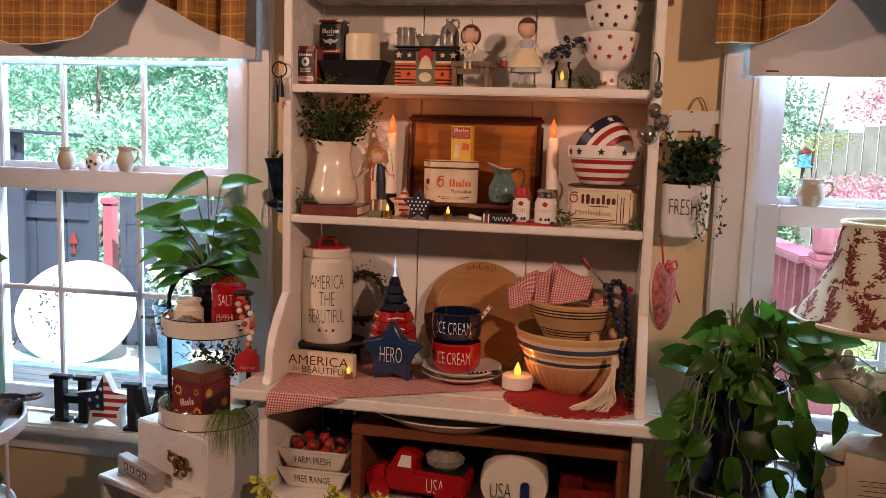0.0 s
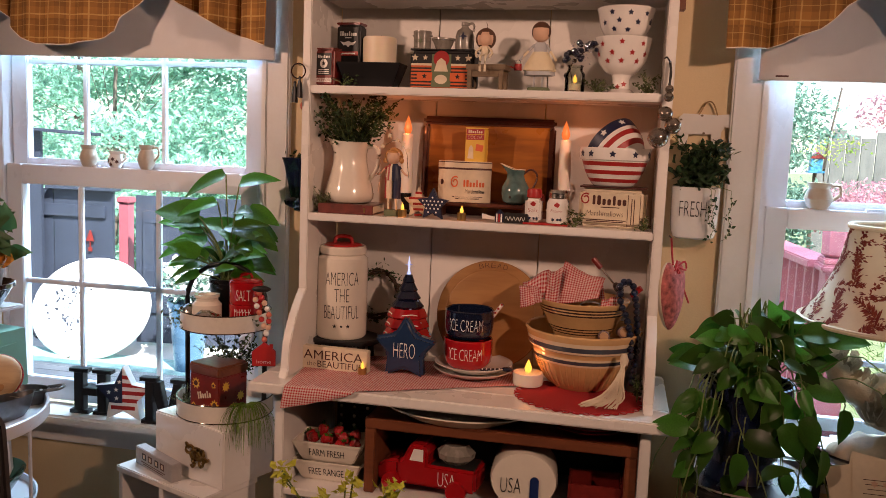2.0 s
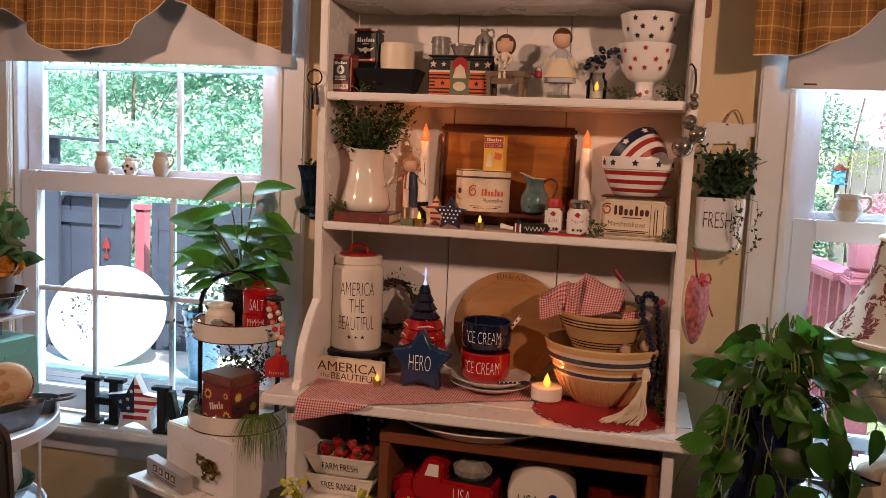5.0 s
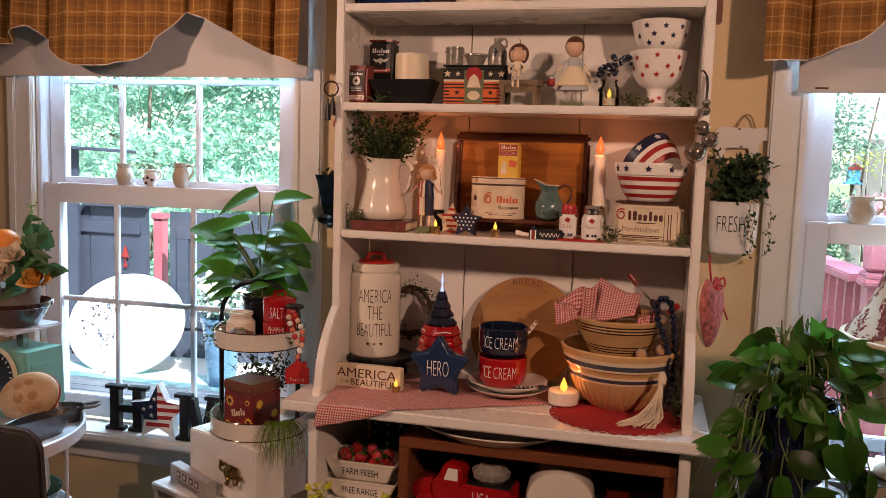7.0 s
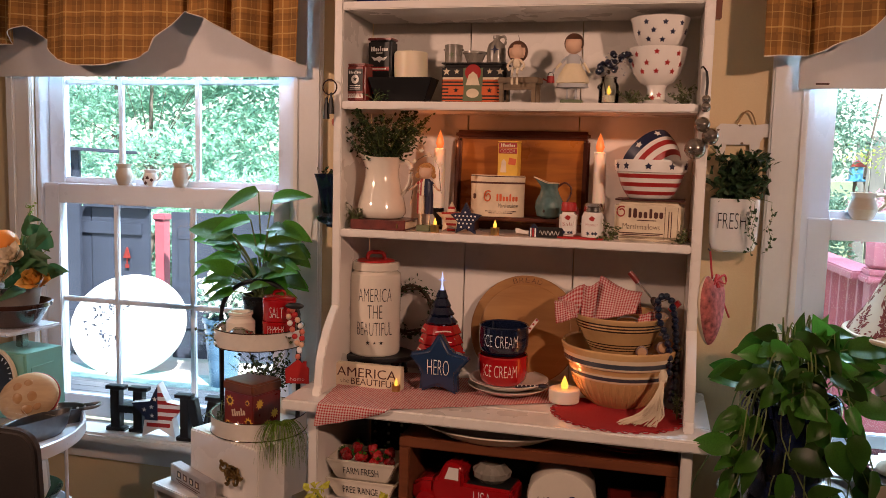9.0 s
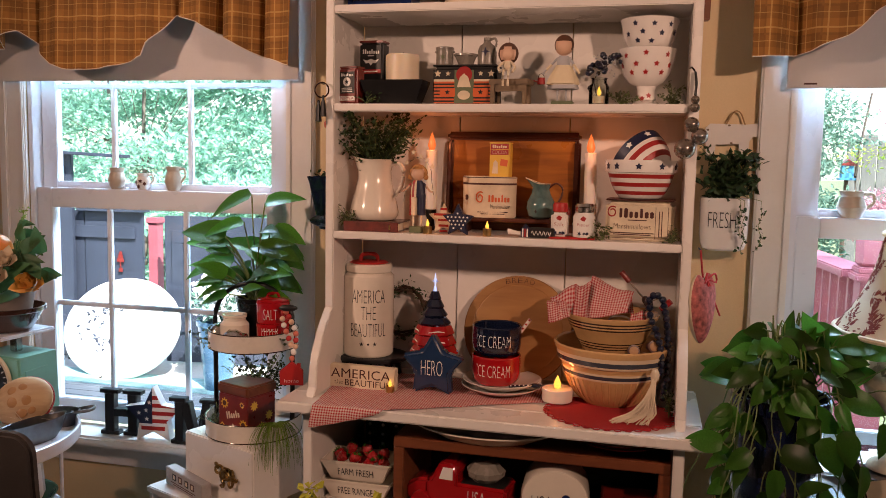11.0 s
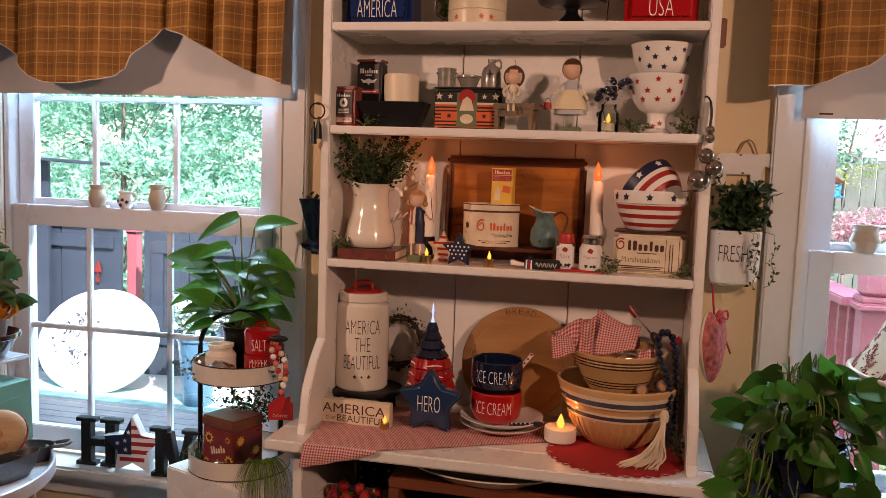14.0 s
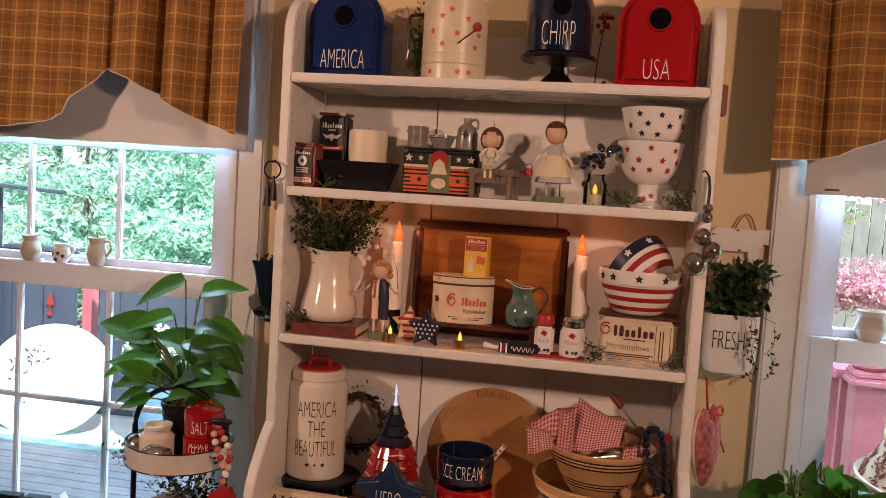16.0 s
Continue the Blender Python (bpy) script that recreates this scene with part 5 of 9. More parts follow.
lettering("COCOA", 0.046, 0.010, TINCREAM, t, (0, fy - 0.0006, 0.0745))
patch([(-0.016, -0.02), (-0.012, 0.012), (-0.006, 0.02), (0.001, 0.012), (0.003, -0.02)], TINCREAM, t, (-0.006, fy, 0.032))
patch([(-0.012, -0.008), (0.010, -0.011), (0.013, 0.007), (-0.009, 0.012)], PRINTORG, t, (0.014, fy, 0.044))

t = thing("teal_pitcher", (-0.392, 2.395, RT + 0.0), "small teal enamel creamer with rusty rim", "pitcher")
prof = [(0.024, 0.0), (0.036, 0.008), (0.042, 0.03), (0.040, 0.05), (0.028, 0.072), (0.023, 0.086), (0.027, 0.102)]
b = lathe([(0, 0.001)] + prof + [(0.025, 0.101), (0.021, 0.086), (0.03, 0.06), (0, 0.01)], 36)
for v in b.verts:
    k = max(0.0, (v.co.z - 0.07) / 0.032)
    if v.co.x < 0:
        q = min(1.0, -v.co.x / 0.027)
        v.co.x *= 1 + 0.75 * k * k * q * q
        v.co.z += 0.016 * k * q * q
part("body", b, TEALG, t)
part("rim", tube([(0.0265 * math.cos(a) * (1 + 0.75 * max(0, -math.cos(a)) ** 2 if math.cos(a) < 0 else 1), 0.0265 * math.sin(a), 0.102 + 0.016 * max(0, -math.cos(a)) ** 2) for a in [2 * math.pi * i / 40 for i in range(40)]], 0.0013, 6, closed=True), TINCREAM, t, "worn cream rim")
part("handle", tube([(0.022, 0, 0.09), (0.042, 0, 0.104), (0.060, 0, 0.092), (0.060, 0, 0.070), (0.048, 0, 0.046), (0.040, 0, 0.036)], 0.0028, 8), PRINTBRN, t, "dark brown handle")
patch([(-0.004, 0), (0, 0.006), (0.004, 0.001), (0.001, -0.005)], PRINTBLK, t, (-0.01, -0.0405, 0.022), 0.042)


def wood_star(loc, r, base, label, kind, rz=0.0):
    t = thing("wooden_star", loc, label, "star", "small wooden stars", rz)
    cz = r * 0.81
    part("body", prism([(x, z + cz) for x, z in star_outline(r, 0.5)], 0.018, 0.002, y=-0.009), base, t)
    if kind == "dots":
        for j in range(-3, 4):
            for i in range(-3, 4):
                x, z = (i + 0.5 * (j % 2)) * 0.0115, j * 0.0105
                a = math.atan2(x, z)
                k = abs(((a / (2 * math.pi / 5)) % 1) - 0.5) * 2
                if math.hypot(x, z) < r * (0.42 + 0.40 * k ** 1.5) - 0.003:
                    patch(disc(0.0027, 10), PRINTWHT, t, (x, -0.0091, z + cz))
    else:
        for i in range(5):
            z = -r * 0.72 + i * r * 0.34
            wd = (0.5, 0.62, 0.7, 1.2, 0.42)[i] * r
            patch(rect(wd, r * 0.14), PRINTRED, t, (0, -0.0091, z + cz))
    return t


wood_star((-0.664, 2.325, S3), 0.047, TINCREAM, "small cream wooden star with red stripes", "stripes", 4)
wood_star((-0.610, 2.275, S3), 0.048, PRINTBLU, "small navy wooden star with white dots", "dots", -4)


def tealight(loc, label="tiny gold battery tealight with yellow flame", r=0.0125, h=0.022):
    t = thing("tealight", loc, label, "tealight", "gold tealights")
    part("cup", lathe([(0, 0), (r, 0), (r, h), (r * 0.9, h), (r * 0.88, h * 0.85), (0, h * 0.85)], 20), BRASS, t)
    part("flame", lathe([(0, h * 0.855), (0.0045, h), (0.0052, h + 0.007), (0, h + 0.021)], 10), FLAMEY, t, "glowing yellow flame")
    return t


tealight((-0.697, 2.262, S3))
tealight((-0.524, 2.262, S3))
tealight((-0.785, 2.205, DT))

# small wooden clothes-peg sign
t = thing("mini_sign", (-0.405, 2.275, S3), "tiny dark script sign with striped house and peg", "sign", rz=-3)
part("block", span(0.0, 0.07, -0.009, 0.009, 0, 0.028, 0.002), PRINTBLK, t)
part("script", tube([(0.006 + 0.0021 * i, -0.0098, 0.013 + 0.006 * math.sin(i * 1.25) * (1.0 if i % 5 else 1.6)) for i in range(27)], 0.0009, 5), PRINTWHT, t)
part("house", prism([(-0.024, 0), (0.0, 0), (0.0, 0.024), (-0.012, 0.036), (-0.024, 0.024)], 0.016, 0.001, y=-0.008), PRINTBLU, t)
for x, m in ((-0.019, PRINTWHT), (-0.0125, PRINTRED), (-0.006, PRINTWHT)):
    patch(rect(0.004, 0.024), m, t, (x, -0.0081, 0.0125))
part("peg", tube([(-0.062, 0, 0.014), (-0.056, 0, 0.0142), (-0.045, 0, 0.012), (-0.026, 0, 0.010)], 0.0085, 10, taper=0.005), CERWHITE, t)


def shaker(x, y, w, lid, word, square, label):
    t = thing("milk_glass_shaker", (x, y, S3 + 0.006), label, "shaker", "salt and pepper shakers")
    if square:
        part("body", box(w, w, 0.066, bevel=0.007, seg=3), CERWHITE, t)
    else:
        part("body", lathe([(0, 0), (w * 0.5, 0.0), (w * 0.53, 0.004), (w * 0.53, 0.055), (w * 0.42, 0.068), (0, 0.068)], 32), CERWHITE, t)
    part("cap", lathe([(0, 0.0685), (w * 0.45, 0.0685), (w * 0.46, 0.072), (w * 0.44, 0.080), (w * 0.46, 0.084), (w * 0.40, 0.092), (0, 0.093)], 28), lid, t)
    fy = -w * 0.5 - 0.0003 if square else -w * 0.53
    bd = 0.0 if square else w * 0.53
    lettering(word, w * 0.6, 0.010, PRINTRED, t, (0, fy, 0.034), bd)
    patch([(-0.008, 0), (0, 0.008), (0.009, 0.002), (0.004, -0.007), (-0.004, -0.004)], PRINTRED, t, (-0.001, fy, 0.051), bd)
    for xx, r in ((-0.010, 0.006), (0.003, 0.005), (0.011, 0.006)):
        patch(star_outline(r, 0.5, 6), PRINTBLU, t, (xx, fy, 0.011), bd)
    return t


t = thing("shaker_tray", (-0.290, 2.29, S3), "small red tray holding shakers", "tray")
part("base", span(-0.062, 0.064, -0.03, 0.03, 0, 0.005, 0.002), REDP, t)
shaker(-0.324, 2.288, 0.046, REDP, "Salt", True, "white milk glass salt shaker with red cap")
shaker(-0.258, 2.288, 0.058, STEEL, "Pepper", False, "white milk glass pepper shaker with steel cap")

# marshmallow box tin and striped bowls
t = printed_tin("marshmallow_tin", (-0.108, 2.34, S3), 0.182, 0.11, 0.113, TINCREAM, "cream square marshmallow tin with brown lettering", "tin", -3, PRINTBRN, 0.014)
fy = -0.0553
marks(7, 0.096, 0.026, PRINTBRN, t, (-0.008, fy, 0.076))
b = tube(arc(18, lambda q: ((0.014 - 0.008 * q) * math.cos(0.9 + 6.28 * 1.25 * q), 0, (0.016 - 0.009 * q) * math.sin(0.9 + 6.28 * 1.25 * q))), 0.002, 6)
part("emblem", b, PRINTRED, t, at=(-0.072, fy, 0.078))
lettering("Marshmallows", 0.098, 0.015, PRINTBRN, t, (-0.018, fy, 0.040))
patch(rect(0.05, 0.0025), PRINTBRN, t, (-0.005, fy, 0.057))
for z, w in ((0.022, 0.115), (0.0175, 0.10)):
    patch(rect(w, 0.0024), PRINTBRN, t, (-0.018, fy, z))
for x in (0.043, 0.076):
    patch(rect(0.0012, 0.088), PRINTBRN, t, (x, fy, 0.05))
for x in (0.053, 0.06):
    patch(rect(0.0022, 0.07), PRINTBRN, t, (x, fy, 0.048))
patch(rect(0.15, 0.001), PRINTBRN, t, (0, fy, 0.008))
ST = S3 + 0.1136
t = thing("striped_mixing_bowl", (-0.112, 2.345, ST), "white ceramic bowl with red stripes and navy stars", "bowl")
prof = [(0.052, 0.0), (0.058, 0.004), (0.064, 0.012, 1), (0.071, 0.022), (0.077, 0.034, 1), (0.082, 0.045), (0.0855, 0.057, 1), (0.089, 0.068), (0.090, 0.072), (0.096, 0.073), (0.0975, 0.078), (0.098, 0.102), (0.096, 0.106), (0.09, 0.106), (0.088, 0.09), (0.078, 0.05), (0.05, 0.01), (0, 0.008)]
part("body", lathe([(0, 0.002)] + prof, 56), [CERWHITE, PRINTRED], t)
star_prints(t, [(-62, 0.089), (-40, 0.089), (-3, 0.089), (34, 0.089), (70, 0.089)], lambda z: 0.0978, PRINTBLU, 0.010)
t = thing("flag_bowl", (-0.112, 2.345, ST + 0.02), "small flag striped bowl tipped inside a larger bowl", "bowl")
prof = [(0.03, 0.0), (0.04, 0.003), (0.052, 0.014, 1), (0.060, 0.026), (0.066, 0.038, 1), (0.070, 0.05), (0.0725, 0.06, 2), (0.075, 0.085), (0.073, 0.087), (0.07, 0.084), (0.064, 0.05), (0.045, 0.01), (0, 0.006)]
b = lathe([(0, 0.001)] + prof, 48)
part("body", moved(b, pose(0.045, -0.02, 0.045, -30, -48, 0) @ Matrix.Scale(1.12, 4)), [CERWHITE, PRINTRED, PRINTBLU], t)
for a, z in ((5, 0.073), (-38, 0.073), (48, 0.073)):
    patch(star_outline(0.009, 0.5), PRINTWHT, t, pose(0.045, -0.02, 0.045, -30, -48, 0) @ Matrix.Scale(1.12, 4) @ pose(0, 0, z, 0, 0, a) @ pose(0, -0.0748, 0))
greenery("leaf_sprig", (-0.205, 2.262, S3), "dusty green vine sprig trailing over the shelf", 0.035, 0.02, 0.05, 90, 0.010, LEAF_OLIVE, "greenery", 10, 0.1)
greenery("leaf_sprig", (-0.025, 2.265, S3), "dusty green vine sprig trailing over the shelf", 0.025, 0.02, 0.045, 80, 0.010, LEAF_OLIVE, "greenery", 9, 0.1)

# ---- desk top ----
def runner_fn(u, v):
    x = -0.99 + 0.70 * u
    yf = float(np.interp(u, [0, 0.30, 0.5, 0.75, 1.0], [2.036, 2.036, 2.10, 2.19, 2.27]))
    yb = float(np.interp(u, [0, 1.0], [2.43, 2.40]))
    y = yf + (yb - yf) * v
    x += 0.04 * (1 - v) * (1 - u) * 1.0
    z = DT + 0.0028 + 0.0022 * (1 + math.sin(x * 46 + y * 20)) * (0.3 + 0.7 * math.sin(u * 3.1)) * (0.6 if u < 0.9 else 0.3)
    return Vector((x, y, z)), (x, y)


runner = thing("table_runner", (0, 0, 0), "red and white gingham cloth draped on the desk", "cloth")
b = sheet(90, 44, runner_fn, 0.0012)
part("cloth", b, GINGHAM, runner)


def drop_fn(u, v):
    p, q = runner_fn(u * 0.30, 0.0)
    d = 0.066 * v * (1 - u) ** 0.7
    return Vector((p.x - 0.012 * v * (1 - u), 2.0335 - 0.004 * math.sin(v * 3.0) - 0.003 * math.sin(u * 22) * v + max(0, (p.y - 2.038)) * (1 - v) * 1.0, p.z - d)), (p.x, 2.038 - d)


part("hanging_edge", sheet(44, 12, lambda u, v: drop_fn(u, v) if runner_fn(u * 0.30, 0)[0].y < 2.2 else drop_fn(u, v), 0.0012), GINGHAM, runner)

t = thing("doily", (-0.165, 2.197, DT), "red crocheted round doily with scalloped edge", "doily")
b = bmesh.new()
ring = []
for i in range(120):
    a = 2 * math.pi * i / 120
    r = 0.165 + 0.006 * math.cos(a * 20)
    ring.append((r * math.cos(a), 0.85 * r * math.sin(a)))
b = moved(prism(ring, 0.003), pose(0, 0, 0.0, 90, 0, 0))
bmesh.ops.translate(b, verts=b.verts, vec=(0, 0, 0.0005 - min(v.co.z for v in b.verts)))
part("centre", b, DOILY, t)
for i in range(40):
    a = 2 * math.pi * i / 40
    part("loop", tube([(0.168 * math.cos(a) + 0.009 * math.cos(q), 0.143 * math.sin(a) + 0.009 * math.sin(q), 0.0022) for q in [2 * math.pi * k / 8 for k in range(8)]], 0.0016, 5, closed=True), DOILY, t)

t = thing("black_riser", (-0.898, 2.375, DT), "low black oval wooden riser under the canister", "riser")
part("top", lathe([(0, 0.058), (0.112, 0.058), (0.115, 0.062), (0.115, 0.07), (0.112, 0.073), (0, 0.073)], 48, 1, 0.82), BLACKM, t)
for x in (-0.07, 0.07):
    for y in (-0.05, 0.05):
        part("foot", lathe([(0, 0.0), (0.012, 0.0), (0.009, 0.03), (0.014, 0.058), (0, 0.058)], 14), BLACKM, t, at=(x, y, 0))
t = thing("ceramic_canister", (-0.908, 2.37, DT + 0.0733), "tall cream ceramic canister with red handled lid", "canister", rz=18)
CR = 0.0772
part("body", lathe([(0, 0.001), (0.072, 0.0), (CR, 0.007), (CR, 0.235), (0.076, 0.245), (0.066, 0.254), (0, 0.254)], 56), CREAM, t)
lid = part("lid", lathe([(0, 0.2545), (0.068, 0.2545), (0.071, 0.258), (0.071, 0.276), (0.067, 0.281), (0, 0.283)], 48), CREAM, t)
part("lid_top", lathe([(0, 0.2805), (0.058, 0.2815), (0.054, 0.2855), (0, 0.2885)], 40), REDP, lid, "red lid centre")
part("handle", tube([(-0.026, 0, 0.284), (-0.024, 0, 0.300), (-0.014, 0, 0.3075), (0.014, 0, 0.3075), (0.024, 0, 0.300), (0.026, 0, 0.284)], 0.006, 10), REDP, lid, "red loop handle")
for word, w, z in (("AMERICA", 0.105, 0.187), ("THE", 0.045, 0.137), ("BEAUTIFUL", 0.112, 0.085)):
    lettering(word, w, 0.040, PRINTBLK, t, (0.0, -CR, z), CR)
for x in (-0.020, 0.0, 0.020):
    patch(star_outline(0.007 if x else 0.005, 0.42), PRINTBLK, t, (x, -CR - 0.0001, 0.043), CR)

t = thing("twig_wreath", (-0.822, 2.478, 0.875), "dark twig wreath leaning on the back board", "wreath")
b = None
for i in range(9):
    r0, ph = 0.066 + 0.014 * rng.random(), rng.uniform(0, 6.28)
    b = tube([((r0 + 0.005 * math.sin(3 * a + ph)) * math.cos(a), -0.012 + 0.006 * math.sin(5 * a + ph), (r0 + 0.005 * math.sin(4 * a + ph)) * math.sin(a)) for a in [2 * math.pi * k / 36 for k in range(36)]], 0.0022, 6, closed=True)
    part("twig", moved(b, Matrix.Translation((0, 0, 0.083))), TWIG, t)
pts = []
for i in range(240):
    a, r = rng.uniform(0, 6.28), rng.gauss(0.078, 0.012)
    pts.append((r * math.cos(a), -0.014 + rng.gauss(0, 0.006), 0.083 + r * math.sin(a)))
part("leaves", foliage(pts, 0.014, rng), LEAF_DARK, t)
t.location.z = 0.885

t = thing("block_sign", (-0.877, 2.232, DT), "cream wooden block sign with brown lettering", "sign", rz=-2)
part("block", span(-0.104, 0.104, -0.014, 0.014, 0.0, 0.068, 0.002), PAPER, t)
lettering("AMERICA", 0.184, 0.027, PRINTBRN, t, (-0.002, -0.0141, 0.045), weight=-0.005)
lettering("the", 0.028, 0.013, PRINTBRN, t, (-0.07, -0.0141, 0.018))
lettering("BEAUTIFUL", 0.140, 0.019, PRINTBRN, t, (0.02, -0.0141, 0.018), weight=-0.005)
greenery("leaf_sprig", (-0.968, 2.25, DT), "small dark sprig beside the sign", 0.025, 0.03, 0.075, 70, 0.011, LEAF_DARK, "greenery", 10, 0.3)

# ceramic tree
t = thing("ceramic_tree", (-0.692, 2.345, DT), "small navy and red ceramic tree with lit clear star", "ceramic tree")
part("base", lathe([(0, 0), (0.045, 0), (0.04, 0.05), (0.03, 0.095), (0, 0.095)], 28), NAVY, t)
for i in range(3):
    z, r = 0.095 + i * 0.03, 0.069 - i * 0.006
    part("tier", lathe([(0, z), (r, z), (r + 0.003, z + 0.004), (r * 0.86, z + 0.028), (0, z + 0.03)], 40, flute=0.04, nflute=9), RED, t, "red glazed tier with white piping")
    part("piping", tube([((r * 0.96 + 0.002 * math.cos(9 * a)) * math.cos(a), (r * 0.96 + 0.002 * math.cos(9 * a)) * math.sin(a), z + 0.011 + 0.003 * math.sin(4 * a)) for a in [2 * math.pi * k / 48 for k in range(48)]], 0.0024, 6, closed=True), CERWHITE, t)
for i in range(4):
    z, r = 0.186 + i * 0.024, 0.046 - i * 0.010
    part("tier", lathe([(0, z), (r, z), (r + 0.002, z + 0.004), (r * 0.66, z + 0.024), (0, z + 0.0255)], 36, flute=0.05, nflute=8), NAVY, t)
b = lathe([(0, 0.281), (0.006, 0.283), (0.002, 0.30), (0.0035, 0.316), (0, 0.34)], 8)
part("spire", b, mat("clear lit plastic", (0.45, 0.55, 1.0), 0.15, emit=0.28), t, "clear plastic spire star lit blue white")
part("spire_star", moved(prism(star_outline(0.012, 0.3, 4), 0.004, y=-0.002), pose(0, 0, 0.312)), mat("clear plastic points", (0.4, 0.5, 0.9), 0.1, emit=0.1), t)
bulb = mat("blue clear bulb", (0.25, 0.35, 0.6), 0.1, coat=0.8)
for i in range(18):
    a, q = i * 2.4, i / 17
    r, z = 0.070 - 0.05 * q, 0.105 + 0.13 * q
    part("bulb", ball(0.0045, (r * math.cos(a), r * math.sin(a), z), u=8, v=6), bulb, t)

# blue hero star
t = thing("ceramic_star", (-0.668, 2.245, DT), "blue glazed ceramic standing star with white word", "star", rz=-2)
r = 0.099
b = prism([(x, z + r * 0.81) for x, z in star_outline(r, 0.56)], 0.038, 0.0, y=-0.017)
bmesh.ops.bevel(b, geom=b.edges[:], offset=0.0085, segments=3, affect="EDGES")
part("body", b, HEROBLUE, t)
lettering("HERO", 0.064, 0.044, PRINTWHT, t, (0.0, -0.0172, 0.078))

# breadboard, plates, mugs
t = thing("bread_board", (-0.456, 2.405, DT), "round honey wood bread board leaning upright", "bread board")
t.rotation_euler[0] = radians(-13.0)
b = lathe([(0, -0.009), (0.162, -0.009), (0.165, -0.006), (0.165, 0.006), (0.162, 0.009), (0.140, 0.009), (0.137, 0.0075), (0.134, 0.009), (0, 0.009)], 72)
part("board", moved(b, pose(0, 0, 0.165, 90, 0, 0)), BOARDWOOD, t)
for i, ch in enumerate("BREAD"):
    a = (i - 2) * 0.125
    lettering(ch, 0.0135, 0.015, DARKWOOD, t, pose(0.151 * math.sin(a), -0.0092, 0.165 + 0.151 * math.cos(a), 0, math.degrees(a), 0))
for i, z in enumerate((0.0, 0.016)):
    t = thing("dinner_plate", (-0.4795, 2.312, DT + 0.0055 + z), "white ceramic plate in a stack of two", "plate", "stacked plates")
    part("body", lathe([(0, 0.002), (0.066, 0.0), (0.07, 0.003), (0.098, 0.012), (0.116 - 0.002 * i, 0.022), (0.117 - 0.002 * i, 0.024), (0.113, 0.0245), (0.096, 0.0155), (0.068, 0.0065), (0, 0.0055)], 56), CERWHITE, t)
PT = DT + 0.0055 + 0.016 + 0.006


def mug(z, body, label):
    t = thing("ice_cream_bowl", (-0.498, 2.318, z), label, "bowl", "ice cream bowls", 2)
    part("body", lathe([(0, 0.002), (0.048, 0.0), (0.059, 0.004), (0.0685, 0.018), (0.071, 0.035), (0.0715, 0.058), (0.0705, 0.080), (0.0715, 0.084), (0.0695, 0.087), (0.066, 0.084), (0.066, 0.04), (0.054, 0.012), (0, 0.008)], 52), body, t)
    lettering("ICE CREAM", 0.104, 0.034, PRINTWHT, t, (0, -0.0715, 0.048), 0.0715, prof=lambda w: float(np.interp(w + 0.048, [0.018, 0.035, 0.058, 0.08], [0.0685, 0.071, 0.0715, 0.0705])))
    return t


mug(PT, RED, "red glazed bowl with white tall lettering")
mug(PT + 0.0855, NAVY, "navy glazed bowl stacked with white tall lettering")
t = thing("paper_straw", (-0.468, 2.33, PT + 0.100), "pale straw spoon with red dots in a bowl", "straw")
part("stick", tube([(0, 0, 0), (0.064, 0, 0.09)], 0.0055, 8), CERWHITE, t)
for i in range(5):
    part("dot", ball(0.0032, (0.026 + i * 0.009, -0.005, 0.038 + i * 0.0126), 1, 0.4, 1, 8, 6), PRINTRED, t)
t = thing("dotted_spoon", (-0.42, 2.262, PT + 0.004), "dark spoon with white dots on the plate", "spoon", rz=8)
part("handle", tube([(-0.03, 0, 0.003), (0.0, -0.002, 0.006), (0.03, -0.006, 0.009)], 0.0045, 8), NAVY, t)
part("bowl", ball(0.013, (0.046, -0.009, 0.012), 1.3, 1, 0.5), NAVY, t)
for i in range(7):
    part("dot", ball(0.0022, (-0.024 + i * 0.012, -0.006 - 0.0006 * i, 0.008 + 0.001 * i), u=6, v=5), PRINTWHT, t)

# big battery tealight
t = thing("tealight_candle", (-0.313, 2.262, DT + 0.006), "large white battery tealight with yellow flame", "candle")
part("body", lathe([(0, 0), (0.040, 0), (0.042, 0.002), (0.043, 0.033), (0.041, 0.036), (0.036, 0.034), (0, 0.033)], 40), LEDWAX, t)
part("flame", lathe([(0, 0.0335), (0.008, 0.036), (0.0105, 0.046), (0.007, 0.058), (0, 0.073)], 14), FLAMEY, t, "glowing yellow flame")

# yellow ware bowls
t = thing("yellow_ware_bowl", (-0.168, 2.325, DT + 0.0035), "large yellow ware mixing bowl with blue bands", "bowl", "yellow ware bowls")
prof = [(0.080, 0.0), (0.086, 0.005), (0.106, 0.026), (0.124, 0.056), (0.1345, 0.082, 1), (0.138, 0.088, 2), (0.1405, 0.098, 1), (0.142, 0.104), (0.1425, 0.108), (0.1435, 0.116, 1), (0.152, 0.120, 1), (0.155, 0.126, 2), (0.1575, 0.139, 1), (0.1595, 0.150, 0), (0.1635, 0.156), (0.1645, 0.166), (0.161, 0.170), (0.156, 0.166), (0.144, 0.11), (0.1, 0.04), (0.05, 0.012), (0, 0.010)]
part("body", lathe([(0, 0.003)] + prof, 64), [YELLOWW, YWHITE, YBLUE], t)
for i in range(44):
    a = 2 * math.pi * i / 44
    part("rib", tube([(r * math.cos(a), r * math.sin(a), z) for r, z in ((0.086, 0.007), (0.1062, 0.026), (0.1242, 0.056), (0.1335, 0.079))], 0.0022, 5), YELLOWW, t)
